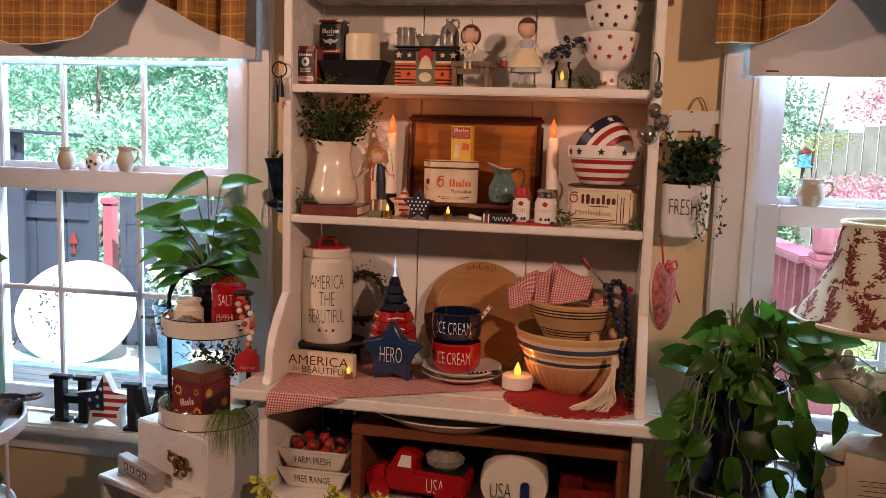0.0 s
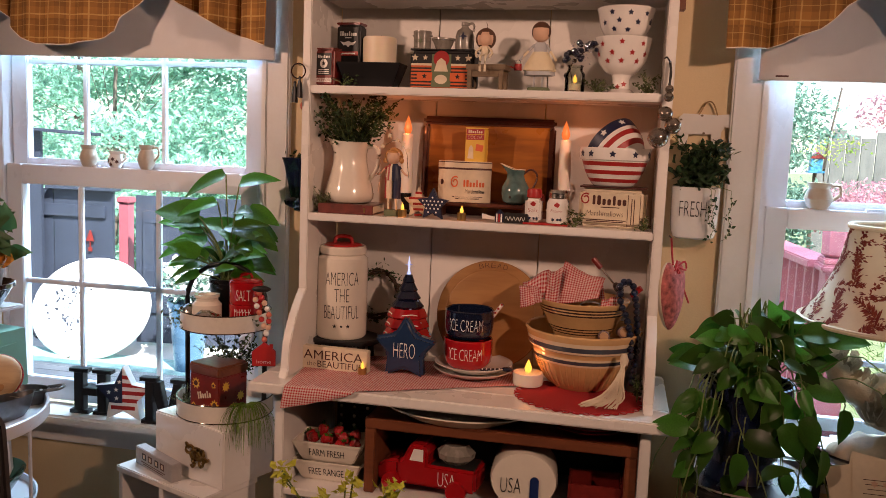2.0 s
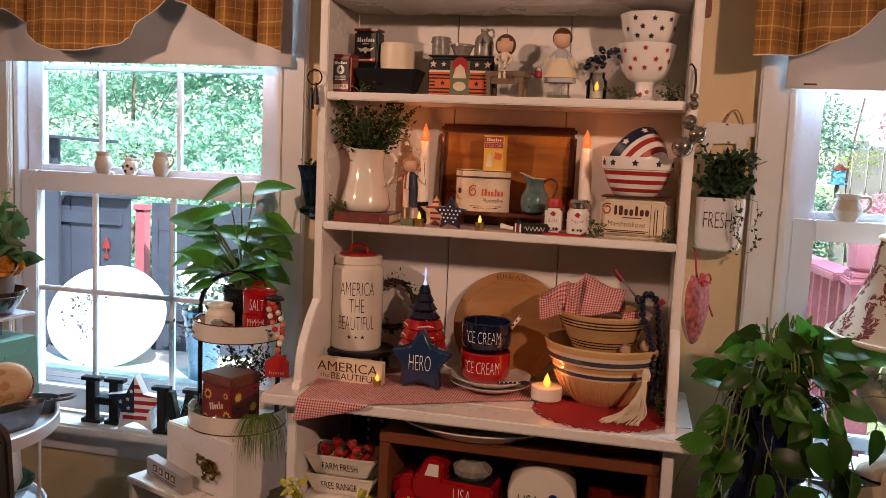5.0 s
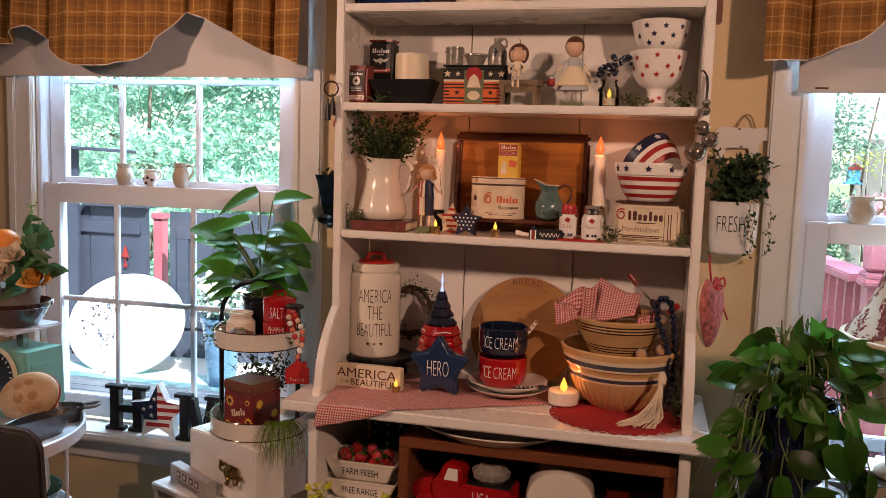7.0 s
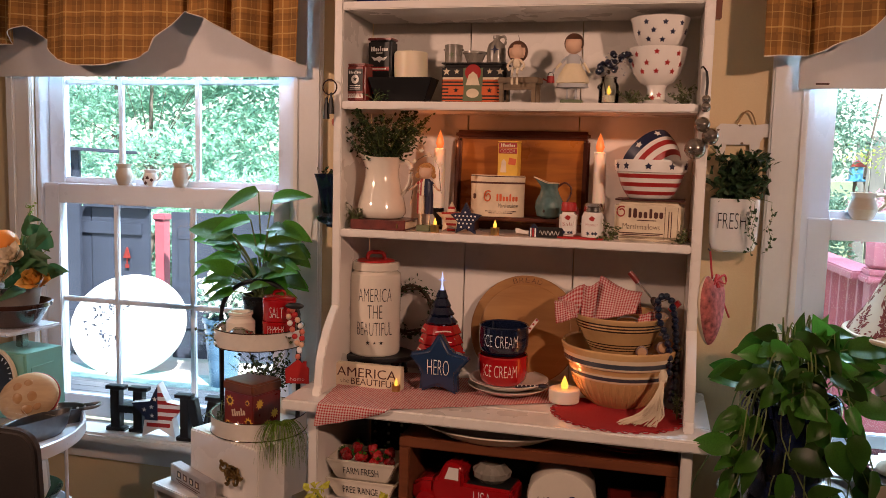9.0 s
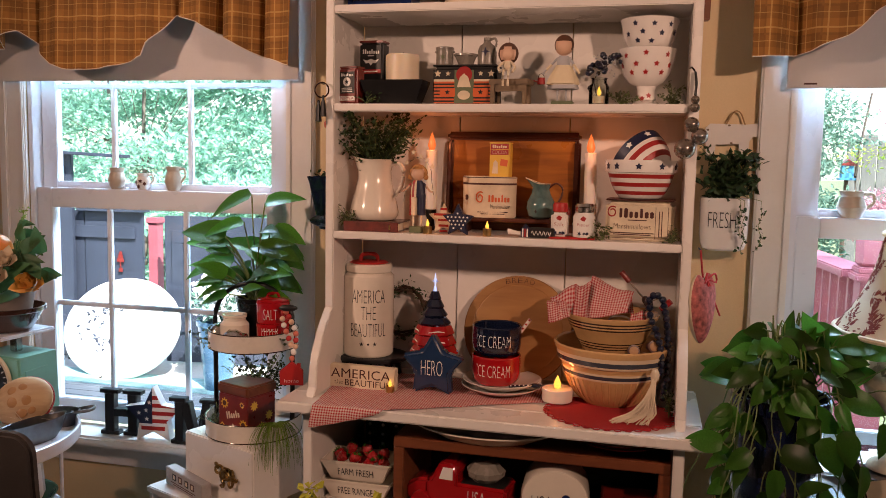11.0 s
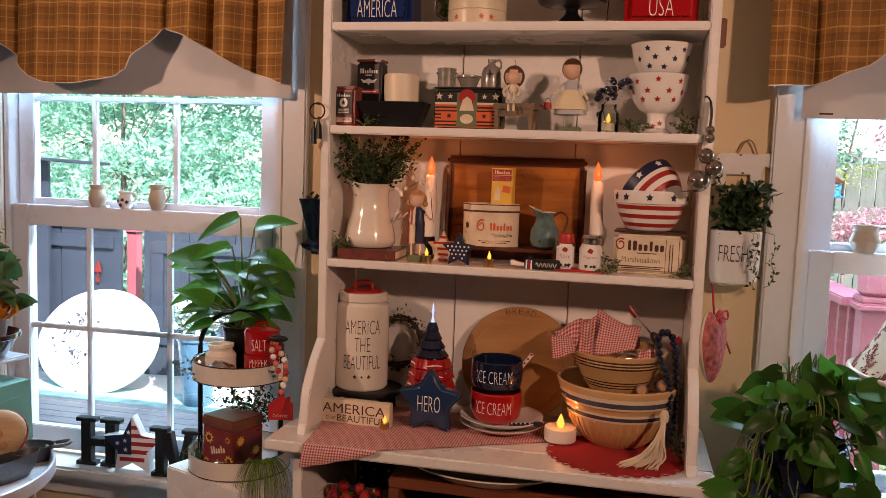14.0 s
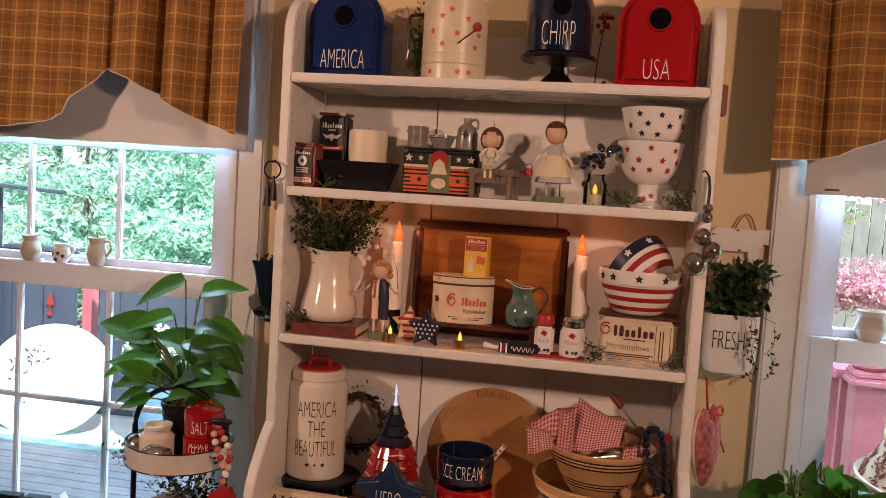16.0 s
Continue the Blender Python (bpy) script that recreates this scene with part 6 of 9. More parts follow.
t = thing("yellow_ware_bowl", (-0.174, 2.32, DT + 0.124), "smaller yellow ware bowl with brown bands nested on top", "bowl", "yellow ware bowls")
prof = [(0.055, 0.0), (0.062, 0.006), (0.084, 0.035)]
for i in range(3):
    prof += [(0.0865 + i * 0.0045, 0.040 + i * 0.008, 1), (0.0885 + i * 0.0045, 0.0435 + i * 0.008)]
prof += [(0.106, 0.078), (0.115, 0.092)]
for i in range(3):
    prof += [(0.1175 + i * 0.003, 0.096 + i * 0.0085, 1), (0.1190 + i * 0.003, 0.1005 + i * 0.0085)]
prof += [(0.129, 0.122), (0.131, 0.130), (0.128, 0.132), (0.122, 0.126), (0.1, 0.08), (0.06, 0.015), (0, 0.010)]
part("body", lathe([(0, 0.003)] + prof, 64), [YELLOWW, YBROWN], t)
BT = DT + 0.124 + 0.132

# napkin heaped in the bowl
t = thing("gingham_napkin", (-0.184, 2.315, BT - 0.05), "crumpled red gingham napkin heaped in a bowl", "napkin")


def napkin(low_a, low_b, top_a, top_b, y0, y1, bulge, seed):
    """A flap of folded cloth between four corners (x, z), standing from depth y0 at its foot to y1 at its head."""
    q = random.Random(seed)
    ph = [q.uniform(0, 6.28) for _ in range(3)]
    wide = math.dist(low_a, low_b)
    tall = math.dist(low_a, top_a)

    def fn(u, v):
        x = (low_a[0] * (1 - u) + low_b[0] * u) * (1 - v) + (top_a[0] * (1 - u) + top_b[0] * u) * v
        z = (low_a[1] * (1 - u) + low_b[1] * u) * (1 - v) + (top_a[1] * (1 - u) + top_b[1] * u) * v
        y = y0 + (y1 - y0) * v - bulge * math.sin(math.pi * u) ** 0.6 * (0.5 + 0.5 * v)
        y += 0.005 * math.sin(9 * u + 4 * v + ph[0]) + 0.003 * math.sin(17 * u - 6 * v + ph[1])
        edge = max(0.0, v - 0.86) / 0.14
        y += 0.016 * edge ** 2
        z -= 0.005 * edge ** 2 + 0.004 * math.sin(6 * u + ph[2]) * v
        return Vector((x, y, z)), (u * wide, v * tall)

    return sheet(18, 18, fn, 0.0022)


part("fold", napkin((-0.15, 0.045), (0.07, 0.045), (-0.10, 0.118), (0.058, 0.112), 0.03, 0.045, 0.01, 3), GINGHAM_BIG, t)
part("fold", napkin((-0.060, 0.036), (0.052, 0.062), (-0.048, 0.150), (0.068, 0.108), -0.055, 0.012, 0.016, 1), GINGHAM_BIG, t)
part("fold", napkin((-0.092, 0.038), (-0.056, 0.036), (-0.093, 0.126), (-0.050, 0.138), -0.060, -0.022, 0.020, 5), GINGHAM_BIG, t)
part("fold", napkin((-0.150, 0.040), (-0.088, 0.040), (-0.162, 0.090), (-0.090, 0.130), -0.058, -0.014, 0.014, 2), GINGHAM_BIG, t)
part("fold", napkin((-0.158, 0.020), (-0.100, 0.044), (-0.166, 0.088), (-0.110, 0.080), -0.072, -0.055, 0.004, 8), GINGHAM_BIG, t)
part("corner", napkin((0.058, 0.036), (0.108, 0.040), (0.064, 0.062), (0.104, 0.068), -0.066, -0.04, 0.010, 9), GINGHAM_BIG, t)
# eggbeater
t = thing("egg_beater", (-0.13, 2.31, BT - 0.01), "old steel egg beater with red handles", "egg beater")
part("handle", tube([(0.0, 0.03, 0.095), (-0.024, 0.03, 0.122)], 0.008, 10), BRICKRED, t, "red painted handle")
part("shaft", tube([(0.0, 0.03, 0.095), (0.05, 0.015, 0.035), (0.02, -0.02, 0.0), (-0.06, -0.05, -0.012)], 0.0028, 8), STEEL, t)
part("gear", moved(lathe([(0, 0), (0.006, 0), (0.006, 0.002), (0.015, 0.002), (0.018, 0), (0.018, 0.003), (0, 0.004)], 28), pose(0.05, 0.0, 0.045, 50, 0, 50)), DKBROWN, t)
part("crank", tube([(0.05, -0.008, 0.045), (0.085, -0.02, 0.062)], 0.0022, 6), STEEL, t)
part("crank_handle", tube([(0.088, -0.02, 0.03), (0.112, -0.026, 0.055)], 0.0085, 10), REDP, t, "red painted crank handle")
for s in (-1, 1):
    part("beater_blade", tube([(-0.02 + 0.03 * math.cos(a), -0.045 + s * 0.008 * math.sin(a), -0.004 + 0.014 * math.sin(a)) for a in [2 * math.pi * k / 20 for k in range(20)]], 0.0016, 6, closed=True), STEEL, t)
t = thing("wooden_spools", (-0.085, 2.242, DT + 0.166), "turned wooden utensil ends resting in the bowl", "utensils")
for x, z in ((-0.025, 0.0), (0.028, 0.016)):
    b = lathe([(0, -0.045), (0.011, -0.045), (0.014, -0.01), (0.017, 0.0), (0.0165, 0.004), (0, 0.005)], 24)
    part("utensil", moved(b, pose(x, 0, z, 78, 0, 14)), DARKWOOD, t)
    part("end", moved(lathe([(0, 0.0045), (0.0125, 0.0045), (0.012, 0.0065), (0, 0.007)], 20), pose(x, 0, z, 78, 0, 14)), BOARDWOOD, t, "pale cut wooden end")

# navy bead strand with cream tassel
t = thing("bead_strand", (-0.04, 2.26, DT), "navy wooden bead strand with cream tassel", "bead garland")
path = [(-0.035, 0.0, 0.305), (-0.02, -0.01, 0.325), (0.0, -0.005, 0.31), (0.012, 0, 0.26), (0.018, 0, 0.2), (0.021, 0, 0.14), (0.018, -0.01, 0.09), (0.012, -0.04, 0.05)]
path2 = [(-0.035, -0.012, 0.305), (-0.03, -0.03, 0.26), (-0.012, -0.035, 0.225), (0.0, -0.025, 0.18), (0.004, -0.03, 0.12)]
for pth, n in ((path, 19), (path2, 11)):
    L = [0]
    for a, c in zip(pth, pth[1:]):
        L.append(L[-1] + (Vector(c) - Vector(a)).length)
    for i in range(n):
        s = L[-1] * i / (n - 1)
        p = [float(np.interp(s, L, [q[k] for q in pth])) for k in range(3)]
        part("bead", ball(0.0098, u=12, v=9), NAVY, t, at=Vector(p))
tas = None
for i in range(46):
    q = i / 45
    x1 = -0.125 + 0.10 * q + rng.gauss(0, 0.004)
    tas = tube([(-0.012 + rng.gauss(0, 0.004), -0.09 + rng.gauss(0, 0.003), 0.118), (-0.026 + 0.01 * q + rng.gauss(0, 0.003), -0.115, 0.085), (-0.06 + 0.05 * q + rng.gauss(0, 0.004), -0.13 + rng.gauss(0, 0.006), 0.035), (x1, -0.135 - 0.03 * rng.random(), 0.006 + 0.004 * rng.random())], 0.0016, 4, tas)
part("tassel", tas, TASSEL, t, "cream cotton tassel")
part("tassel_neck", lathe([(0, 0.108), (0.010, 0.11), (0.012, 0.125), (0.007, 0.138), (0, 0.14)], 14), TASSEL, t, at=(-0.012, -0.09, 0))
greenery("leaf_sprig", (-0.012, 2.20, DT), "dark green sprig beside the bead strand", 0.018, 0.03, 0.085, 80, 0.011, LEAF_DARK, "greenery", 10, 0.3)

# ---- top shelf ----
# Black for flat discs that imitate the shade inside the entrance holes.
HOLE = mat("hollow shade black", (0.004, 0.004, 0.005), 0.95, var=0.2, spec=0.05)


def birdhouse(x, w, h, body, word, ww, label):
    t = thing("ceramic_birdhouse", (x, 2.345, S1), label, "birdhouse", "ceramic birdhouses")
    o = [(-w / 2, 0), (w / 2, 0), (w / 2, h * 0.62)] + [(w / 2 * math.cos(a), h * 0.62 + h * 0.38 * math.sin(a)) for a in [math.pi * i / 14 for i in range(1, 14)]] + [(-w / 2, h * 0.62)]
    b = prism(o, 0.13, 0.0, y=-0.065)
    es = [e for e in b.edges if abs(e.verts[0].co.y - e.verts[1].co.y) < 1e-6]
    bmesh.ops.bevel(b, geom=es, offset=0.02, segments=5, affect="EDGES")
    part("body", b, body, t)
    part("entrance", prism(disc(0.026, 28, 1.0, 0, h * 0.66), 0.004, y=-0.0662), HOLE, t, "round black disc for the shaded entrance hole")
    part("entrance_rim", tube([(0.0265 * math.cos(q), -0.0655, h * 0.66 + 0.0265 * math.sin(q)) for q in [2 * math.pi * k / 32 for k in range(32)]], 0.003, 8, closed=True), body, t)
    lettering(word, ww, 0.046, PRINTWHT, t, (0, -0.0653, 0.042))
    return t


birdhouse(-0.862, 0.19, 0.22, COBALT, "AMERICA", 0.112, "deep blue glazed ceramic birdhouse with white lettering")
birdhouse(-0.115, 0.182, 0.235, RED, "USA", 0.060, "red glazed ceramic birdhouse with white lettering")
t = thing("flour_sifter", (-0.598, 2.35, S1), "vintage cream flour sifter with small red flowers", "sifter", rz=8)
SR = 0.079
part("body", lathe([(0, 0.001), (SR, 0), (SR, 0.038), (SR - 0.0025, 0.04), (SR, 0.042), (SR, 0.062), (SR - 0.0015, 0.064), (SR, 0.066), (SR, 0.19), (SR + 0.002, 0.194), (SR - 0.003, 0.194), (SR - 0.004, 0.05), (0, 0.05)], 52), TINCREAM, t)
part("handle", tube([(-SR, 0, 0.165), (-SR - 0.03, 0, 0.160), (-SR - 0.036, 0, 0.14), (-SR - 0.034, 0, 0.05), (-SR - 0.02, 0, 0.03), (-SR, 0, 0.02)], 0.005, 8), DKBROWN, t)
part("crank_rod", tube([(0.012, -SR - 0.008, 0.085), (0.055, -SR - 0.008 + 0.02, 0.125)], 0.002, 6), DKBROWN, t)
part("crank_knob", ball(0.011, (0.055, -SR + 0.010, 0.128), 1, 0.7, 1), PRINTRED, t)
for a, z in ((-40, 0.115), (-22, 0.15), (6, 0.11), (-20, 0.085), (24, 0.145), (40, 0.08), (-42, 0.02), (10, 0.02), (30, 0.02), (-5, 0.165), (48, 0.11)):
    patch(star_outline(0.008, 0.55), PRINTORG, t, pose(0, 0, z, 0, 0, a) @ pose(0, -SR - 0.0002, 0), 0.0)
greenery("fern_sprig", (-0.71, 2.43, S1), "feathery green sprig behind the sifter", 0.06, 0.03, 0.22, 200, 0.016, LEAF_GRASS, "greenery", 14, 0.6)
t = thing("cake_stand", (-0.343, 2.345, S1), "black iron pedestal cake stand", "cake stand")
part("pedestal", lathe([(0, 0), (0.05, 0), (0.045, 0.008), (0.018, 0.035), (0.016, 0.048), (0.03, 0.058), (0.086, 0.062), (0.092, 0.068), (0.09, 0.072), (0, 0.070)], 44), BLACK, t)
t = thing("chirp_birdhouse", (-0.345, 2.345, S1 + 0.0725), "navy glazed round birdhouse with white lettering", "birdhouse", rz=6)
part("body", lathe([(0, 0.001), (0.074, 0), (0.079, 0.006), (0.08, 0.12), (0.068, 0.16), (0.03, 0.19), (0, 0.195)], 52), NAVY, t)
part("entrance", moved(lathe([(0, 0), (0.021, 0), (0.021, 0.004), (0, 0.004)], 24), pose(0, -0.078, 0.105, 90, 0, 0)), HOLE, t, "round black disc for the shaded entrance hole")
lettering("CHIRP", 0.080, 0.056, PRINTWHT, t, (-0.005, -0.0795, 0.044), 0.0795)
t = thing("berry_spray", (-0.255, 2.43, S1), "small red berry spray behind the birdhouse", "decoration")
part("stem", tube([(0, 0, 0), (0.005, 0, 0.1), (0.02, 0, 0.2)], 0.0015, 6), TWIG, t)
for i in range(16):
    b = ball(0.006, (0.018 + rng.gauss(0, 0.012), rng.gauss(0, 0.008), 0.18 + rng.gauss(0, 0.014)), u=8, v=6)
    part("berry", b, RED, t)
t = thing("metal_trinket", (-0.232, 2.40, S1), "small dark metal trinket on the top shelf", "ornament")
part("body", lathe([(0, 0), (0.013, 0), (0.01, 0.012), (0.004, 0.018), (0.006, 0.026), (0, 0.03)], 14), PEWTER, t)

# ---- lower cubby ----
def loaf_dish(z, word, ww, label):
    t = thing("baking_dish", (-0.868, 2.205, z), label, "dish", "nested baking dishes")
    b = lathe([(0, 0.002), (0.72, 0.0), (0.76, 0.004), (0.98, 0.052), (1.03, 0.056), (1.03, 0.061), (0.97, 0.061), (0.74, 0.010), (0, 0.008)], 4)
    b = moved(b, pose(0, 0, 0, 0, 0, 45))
    for v in b.verts:
        v.co.x *= 1.414 * 0.106
        v.co.y *= 1.414 * 0.062
    bmesh.ops.bevel(b, geom=b.edges[:], offset=0.004, segments=3, affect="EDGES")
    part("body", b, CREAM, t)
    k = math.degrees(math.atan(0.22 * 0.062 / 0.048))
    lettering(word, ww, 0.022, PRINTBLK, t, pose(0, -0.0546, 0.029, k, 0, 0), thick=0.0010)
    return t


loaf_dish(LS, "FREE RANGE", 0.105, "cream rectangular baking dish with black lettering")
loaf_dish(LS + 0.056, "FARM FRESH", 0.105, "cream baking dish full of strawberries")
q0 = LS + 0.056
berry = mat("ripe strawberry skin", (0.42, 0.015, 0.02), 0.25, var=0.3, scale=60, bump=0.5, bscale=500, coat=0.4)
for i, (x, y, z) in enumerate(((-0.055, -0.01, 0.065), (-0.015, -0.02, 0.068), (0.035, -0.005, 0.070), (0.07, -0.01, 0.060), (0.01, 0.02, 0.082), (-0.04, 0.025, 0.080), (0.06, 0.028, 0.072), (-0.075, 0.02, 0.06), (0.03, -0.03, 0.056), (-0.01, 0.03, 0.052))):
    t = thing("strawberry", (-0.868 + x, 2.205 + y, q0 + z - 0.008), "shiny red artificial strawberry in a dish", "strawberry", "strawberries")
    m = pose(0, 0, 0, rng.uniform(-60, 60), rng.uniform(-60, 60), rng.uniform(0, 360))
    part("fruit", moved(lathe([(0, -0.022), (0.009, -0.017), (0.016, -0.002), (0.015, 0.009), (0.007, 0.014), (0, 0.014)], 16), m), berry, t)
    part("calyx", moved(foliage([(0, 0, 0.014)] * 7, 0.016, rng), m), LEAF_POTHOS, t)
t = thing("display_crate", (-0.372, 2.27, LS), "reddish brown wooden display crate on its side", "crate")
part("top", span(-0.373, 0.37, -0.155, 0.16, 0.187, 0.216, 0.003), BOXWOOD, t)
for x in (-0.373, 0.34):
    part("side", span(x, x + 0.03, -0.153, 0.158, 0.0, 0.1865, 0.003), BOXWOOD, t)
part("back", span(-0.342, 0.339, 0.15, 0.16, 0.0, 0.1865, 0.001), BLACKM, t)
marks(8, 0.14, 0.04, PRINTWHT, t, (0.02, 0.149, 0.14))
t = thing("oval_platter", (-0.50, 2.19, LS + 0.2165), "large white oval platter under the desk", "platter")
part("body", lathe([(0, 0.002), (0.13, 0), (0.14, 0.004), (0.185, 0.024), (0.2, 0.03), (0.2, 0.034), (0.18, 0.030), (0.13, 0.008), (0, 0.006)], 56, 1, 0.6), CREAM, t)
t = thing("red_plates", (-0.14, 2.235, LS + 0.2165), "stack of dark red plates under the desk", "plates")
for i in range(2):
    part("plate", lathe([(0, 0.002), (0.07, 0), (0.08, 0.004), (0.118, 0.020), (0.12, 0.023), (0.114, 0.022), (0.075, 0.008), (0, 0.006)], 48), RED, t, at=(0, 0, i * 0.009))

# red truck
t = thing("ceramic_truck", (-0.565, 2.185, LS), "red glazed ceramic pickup truck with white lettering", "toy truck", rz=-6)
b = span(-0.03, 0.145, -0.055, 0.055, 0.03, 0.095, 0.008)
part("truck_bed", b, RED, t)
# Thin black sheet on the solid bed, for the shade of its hollow.
part("bed_inside", span(0.012, 0.137, -0.046, 0.046, 0.0905, 0.0955, 0.001), BLACKM, t)
b = prism([(-0.085, 0.03), (0.005, 0.03), (0.005, 0.125), (-0.005, 0.148), (-0.048, 0.148), (-0.072, 0.098), (-0.085, 0.094)], 0.108, 0.0, y=-0.054)
bmesh.ops.bevel(b, geom=b.edges[:], offset=0.007, segments=3, affect="EDGES")
part("cab", b, RED, t)
b = prism([(-0.15, 0.03), (-0.08, 0.03), (-0.08, 0.096), (-0.118, 0.092), (-0.148, 0.072)], 0.10, 0.0, y=-0.05)
bmesh.ops.bevel(b, geom=b.edges[:], offset=0.008, segments=3, affect="EDGES")
part("bonnet", b, RED, t)
patch([(-0.026, -0.016), (0.014, -0.016), (0.014, 0.018), (-0.014, 0.018)], CERWHITE, t, (-0.022, -0.0542, 0.118), name="side_window")
part("windscreen", moved(box(0.003, 0.08, 0.036, (0, 0, 0), 0.001), pose(-0.0675, 0, 0.106, 0, 26, 0)), CERWHITE, t)
lettering("USA", 0.05, 0.04, PRINTWHT, t, (0.062, -0.0552, 0.06))
for x in (-0.1, 0.09):
    for s in (-1, 1):
        w = part("wheel", moved(lathe([(0, -0.012), (0.028, -0.012), (0.030, -0.008), (0.030, 0.008), (0.028, 0.012), (0, 0.012)], 28), pose(x, s * 0.05, 0.031, 90, 0, 0)), RED, t)
t = thing("glass_jar", (-0.495, 2.185, LS + 0.096), "faceted clear glass shaker in the truck bed", "jar")
part("body", lathe([(0, 0.001), (0.03, 0), (0.042, 0.014), (0.044, 0.03), (0.03, 0.048), (0.028, 0.052), (0.0, 0.053)], 10, 1.25, 1.25), GREYSTONE, t, smooth=False)
# tissue-style canister lying on its side
t = thing("round_jar", (-0.302, 2.20, LS), "cream ceramic round jar with black lettering", "jar", rz=4)
b = lathe([(0, -0.07), (0.086, -0.07), (0.097, -0.058), (0.099, -0.05), (0.099, 0.05), (0.094, 0.066), (0, 0.07)], 56)
part("body", moved(b, Matrix.Diagonal((0.93, 1, 0.82, 1)) @ pose(0, 0, 0.099, 90, 0, 0)), CREAM, t)
lettering("USA", 0.055, 0.042, PRINTBLK, t, (-0.034, -0.0702, 0.068))
part("opening", prism([(0.012 * math.cos(a), 0.03 + 0.012 * math.sin(a)) for a in [math.pi * i / 10 for i in range(11)]] + [(-0.012, -0.04), (0.012, -0.04)], 0.003, y=-0.0725), COBALT, t, "blue arched opening", at=(0.03, 0, 0.055))
# Red box in a darker red: the crate's deep shadow is in its colour.
t = thing("red_box", (-0.105, 2.21, LS), "red painted wooden box in the crate, darkened for shadow", "box", rz=2)
b = span(-0.075, 0.075, -0.06, 0.06, 0, 0.006, 0.001)
part("bottom", b, BRICKRED, t)
for s in (-1, 1):
    part("side", span(min(s * 0.068, s * 0.075), max(s * 0.068, s * 0.075), -0.06, 0.06, 0.0062, 0.085, 0.002), BRICKRED, t)
    part("side", span(-0.0678, 0.0678, min(s * 0.053, s * 0.06), max(s * 0.053, s * 0.06), 0.0062, 0.085, 0.002), BRICKRED, t)
t = thing("spotted_sign", (-0.862, 2.46, LS), "dark spotted framed picture at the back of the cubby", "picture")
part("frame", span(-0.09, 0.09, -0.006, 0.006, 0, 0.235, 0.002), PAPER, t)
part("print", span(-0.08, 0.08, -0.0085, -0.006, 0.01, 0.15, 0.0), BLACKM, t)
for i in range(12):
    patch(disc(0.006, 10), PRINTWHT, t, (-0.066 + (i % 4) * 0.044, -0.0087, 0.13 - (i // 4) * 0.03))
patch(disc(0.012, 14), PRINTBLK, t, (-0.06, -0.0062, 0.205))
patch(disc(0.018, 14), PRINTBLK, t, (0.02, -0.0062, 0.19))

# ---- on the wall and hutch sides ----
t = thing("glass_orb_garland", (-0.004, 2.222, 1.455), "silvery mercury glass orbs hanging on a black ribbon", "ornament")
for x, z, r in ((0.0, 0.03, 0.027), (0.035, 0.062, 0.0215), (0.014, 0.092, 0.0195), (0.02, 0.135, 0.0125), (0.02, 0.155, 0.011)):
    part("orb", ball(r, (x, -0.006, z), u=28, v=20), SMOKE, t)
part("ribbon", tube([(0.02, 0, 0.165), (0.021, 0.002, 0.2), (0.018, 0.01, 0.226)], 0.0035, 6), BLACKM, t)
part("hook", tube([(0.018, 0.016, 0.222), (0.016, -0.003, 0.226), (0.008, -0.006, 0.236), (0.004, 0.012, 0.235)], 0.0022, 6), BLACK, t)
t = thing("heart_pillow", (0.062, 2.29, 0.965), "small red printed heart pillow with red ribbon", "pillow", rz=62)
b = ball(0.1, (0, 0, 0), 0.72, 0.28, 1.0, 28, 20)
for v in b.verts:
    v.co.x *= 0.35 + 0.75 * max(0.0, (v.co.z + 0.1) / 0.2) ** 0.6
    if v.co.z > 0.06:
        v.co.z -= 0.03 * max(0.0, 1 - abs(v.co.x) / 0.03)
uv = b.loops.layers.uv.new("UVMap")
for f in b.faces:
    f.material_index = 1 if f.calc_center_median().y > 0.0 else 0
    for lp in f.loops:
        lp[uv].uv = (lp.vert.co.x + 0.3 * lp.vert.co.z, lp.vert.co.z)
part("pillow", moved(b, Matrix.Translation((0, 0, 0.1))), [mat("red toile cotton", (0.46, 0.13, 0.12), 0.85, var=0.75, scale=75, bump=0.2), PAPER], t)
part("hanger", tube([(0, 0, 0.18), (-0.01, 0.0, 0.21), (-0.022, 0, 0.255)], 0.003, 6), RIBBON, t)
part("bow", tube([(0, -0.01, 0.175), (0.03, -0.02, 0.19), (0.04, -0.02, 0.165), (0.0, -0.012, 0.175), (0.02, -0.02, 0.13), (0.075, -0.02, 0.07)], 0.0028, 6), RIBBON, t)
part("bow", tube([(0, -0.01, 0.175), (-0.02, -0.02, 0.195), (-0.028, -0.02, 0.17), (0.0, -0.012, 0.175), (0.012, -0.02, 0.15), (0.03, -0.02, 0.125)], 0.0028, 6), RIBBON, t)
part("hook", tube([(-0.022, 0, 0.255), (-0.024, 0.006, 0.262)], 0.002, 6), BLACK, t)

t = thing("cow_plaque", (0.146, 2.508, 1.468), "worn white wooden cow shaped wall plaque", "wall plaque")
cow = [(-0.079, 0), (-0.058, 0), (-0.054, 0.036), (0.008, 0.038), (0.012, 0), (0.034, 0), (0.037, 0.046), (0.046, 0.060), (0.062, 0.057), (0.084, 0.060), (0.090, 0.072), (0.081, 0.090), (0.088, 0.102), (0.073, 0.097), (0.065, 0.107), (0.056, 0.097), (0.03, 0.094), (-0.072, 0.096), (-0.084, 0.084), (-0.089, 0.045), (-0.082, 0.042)]
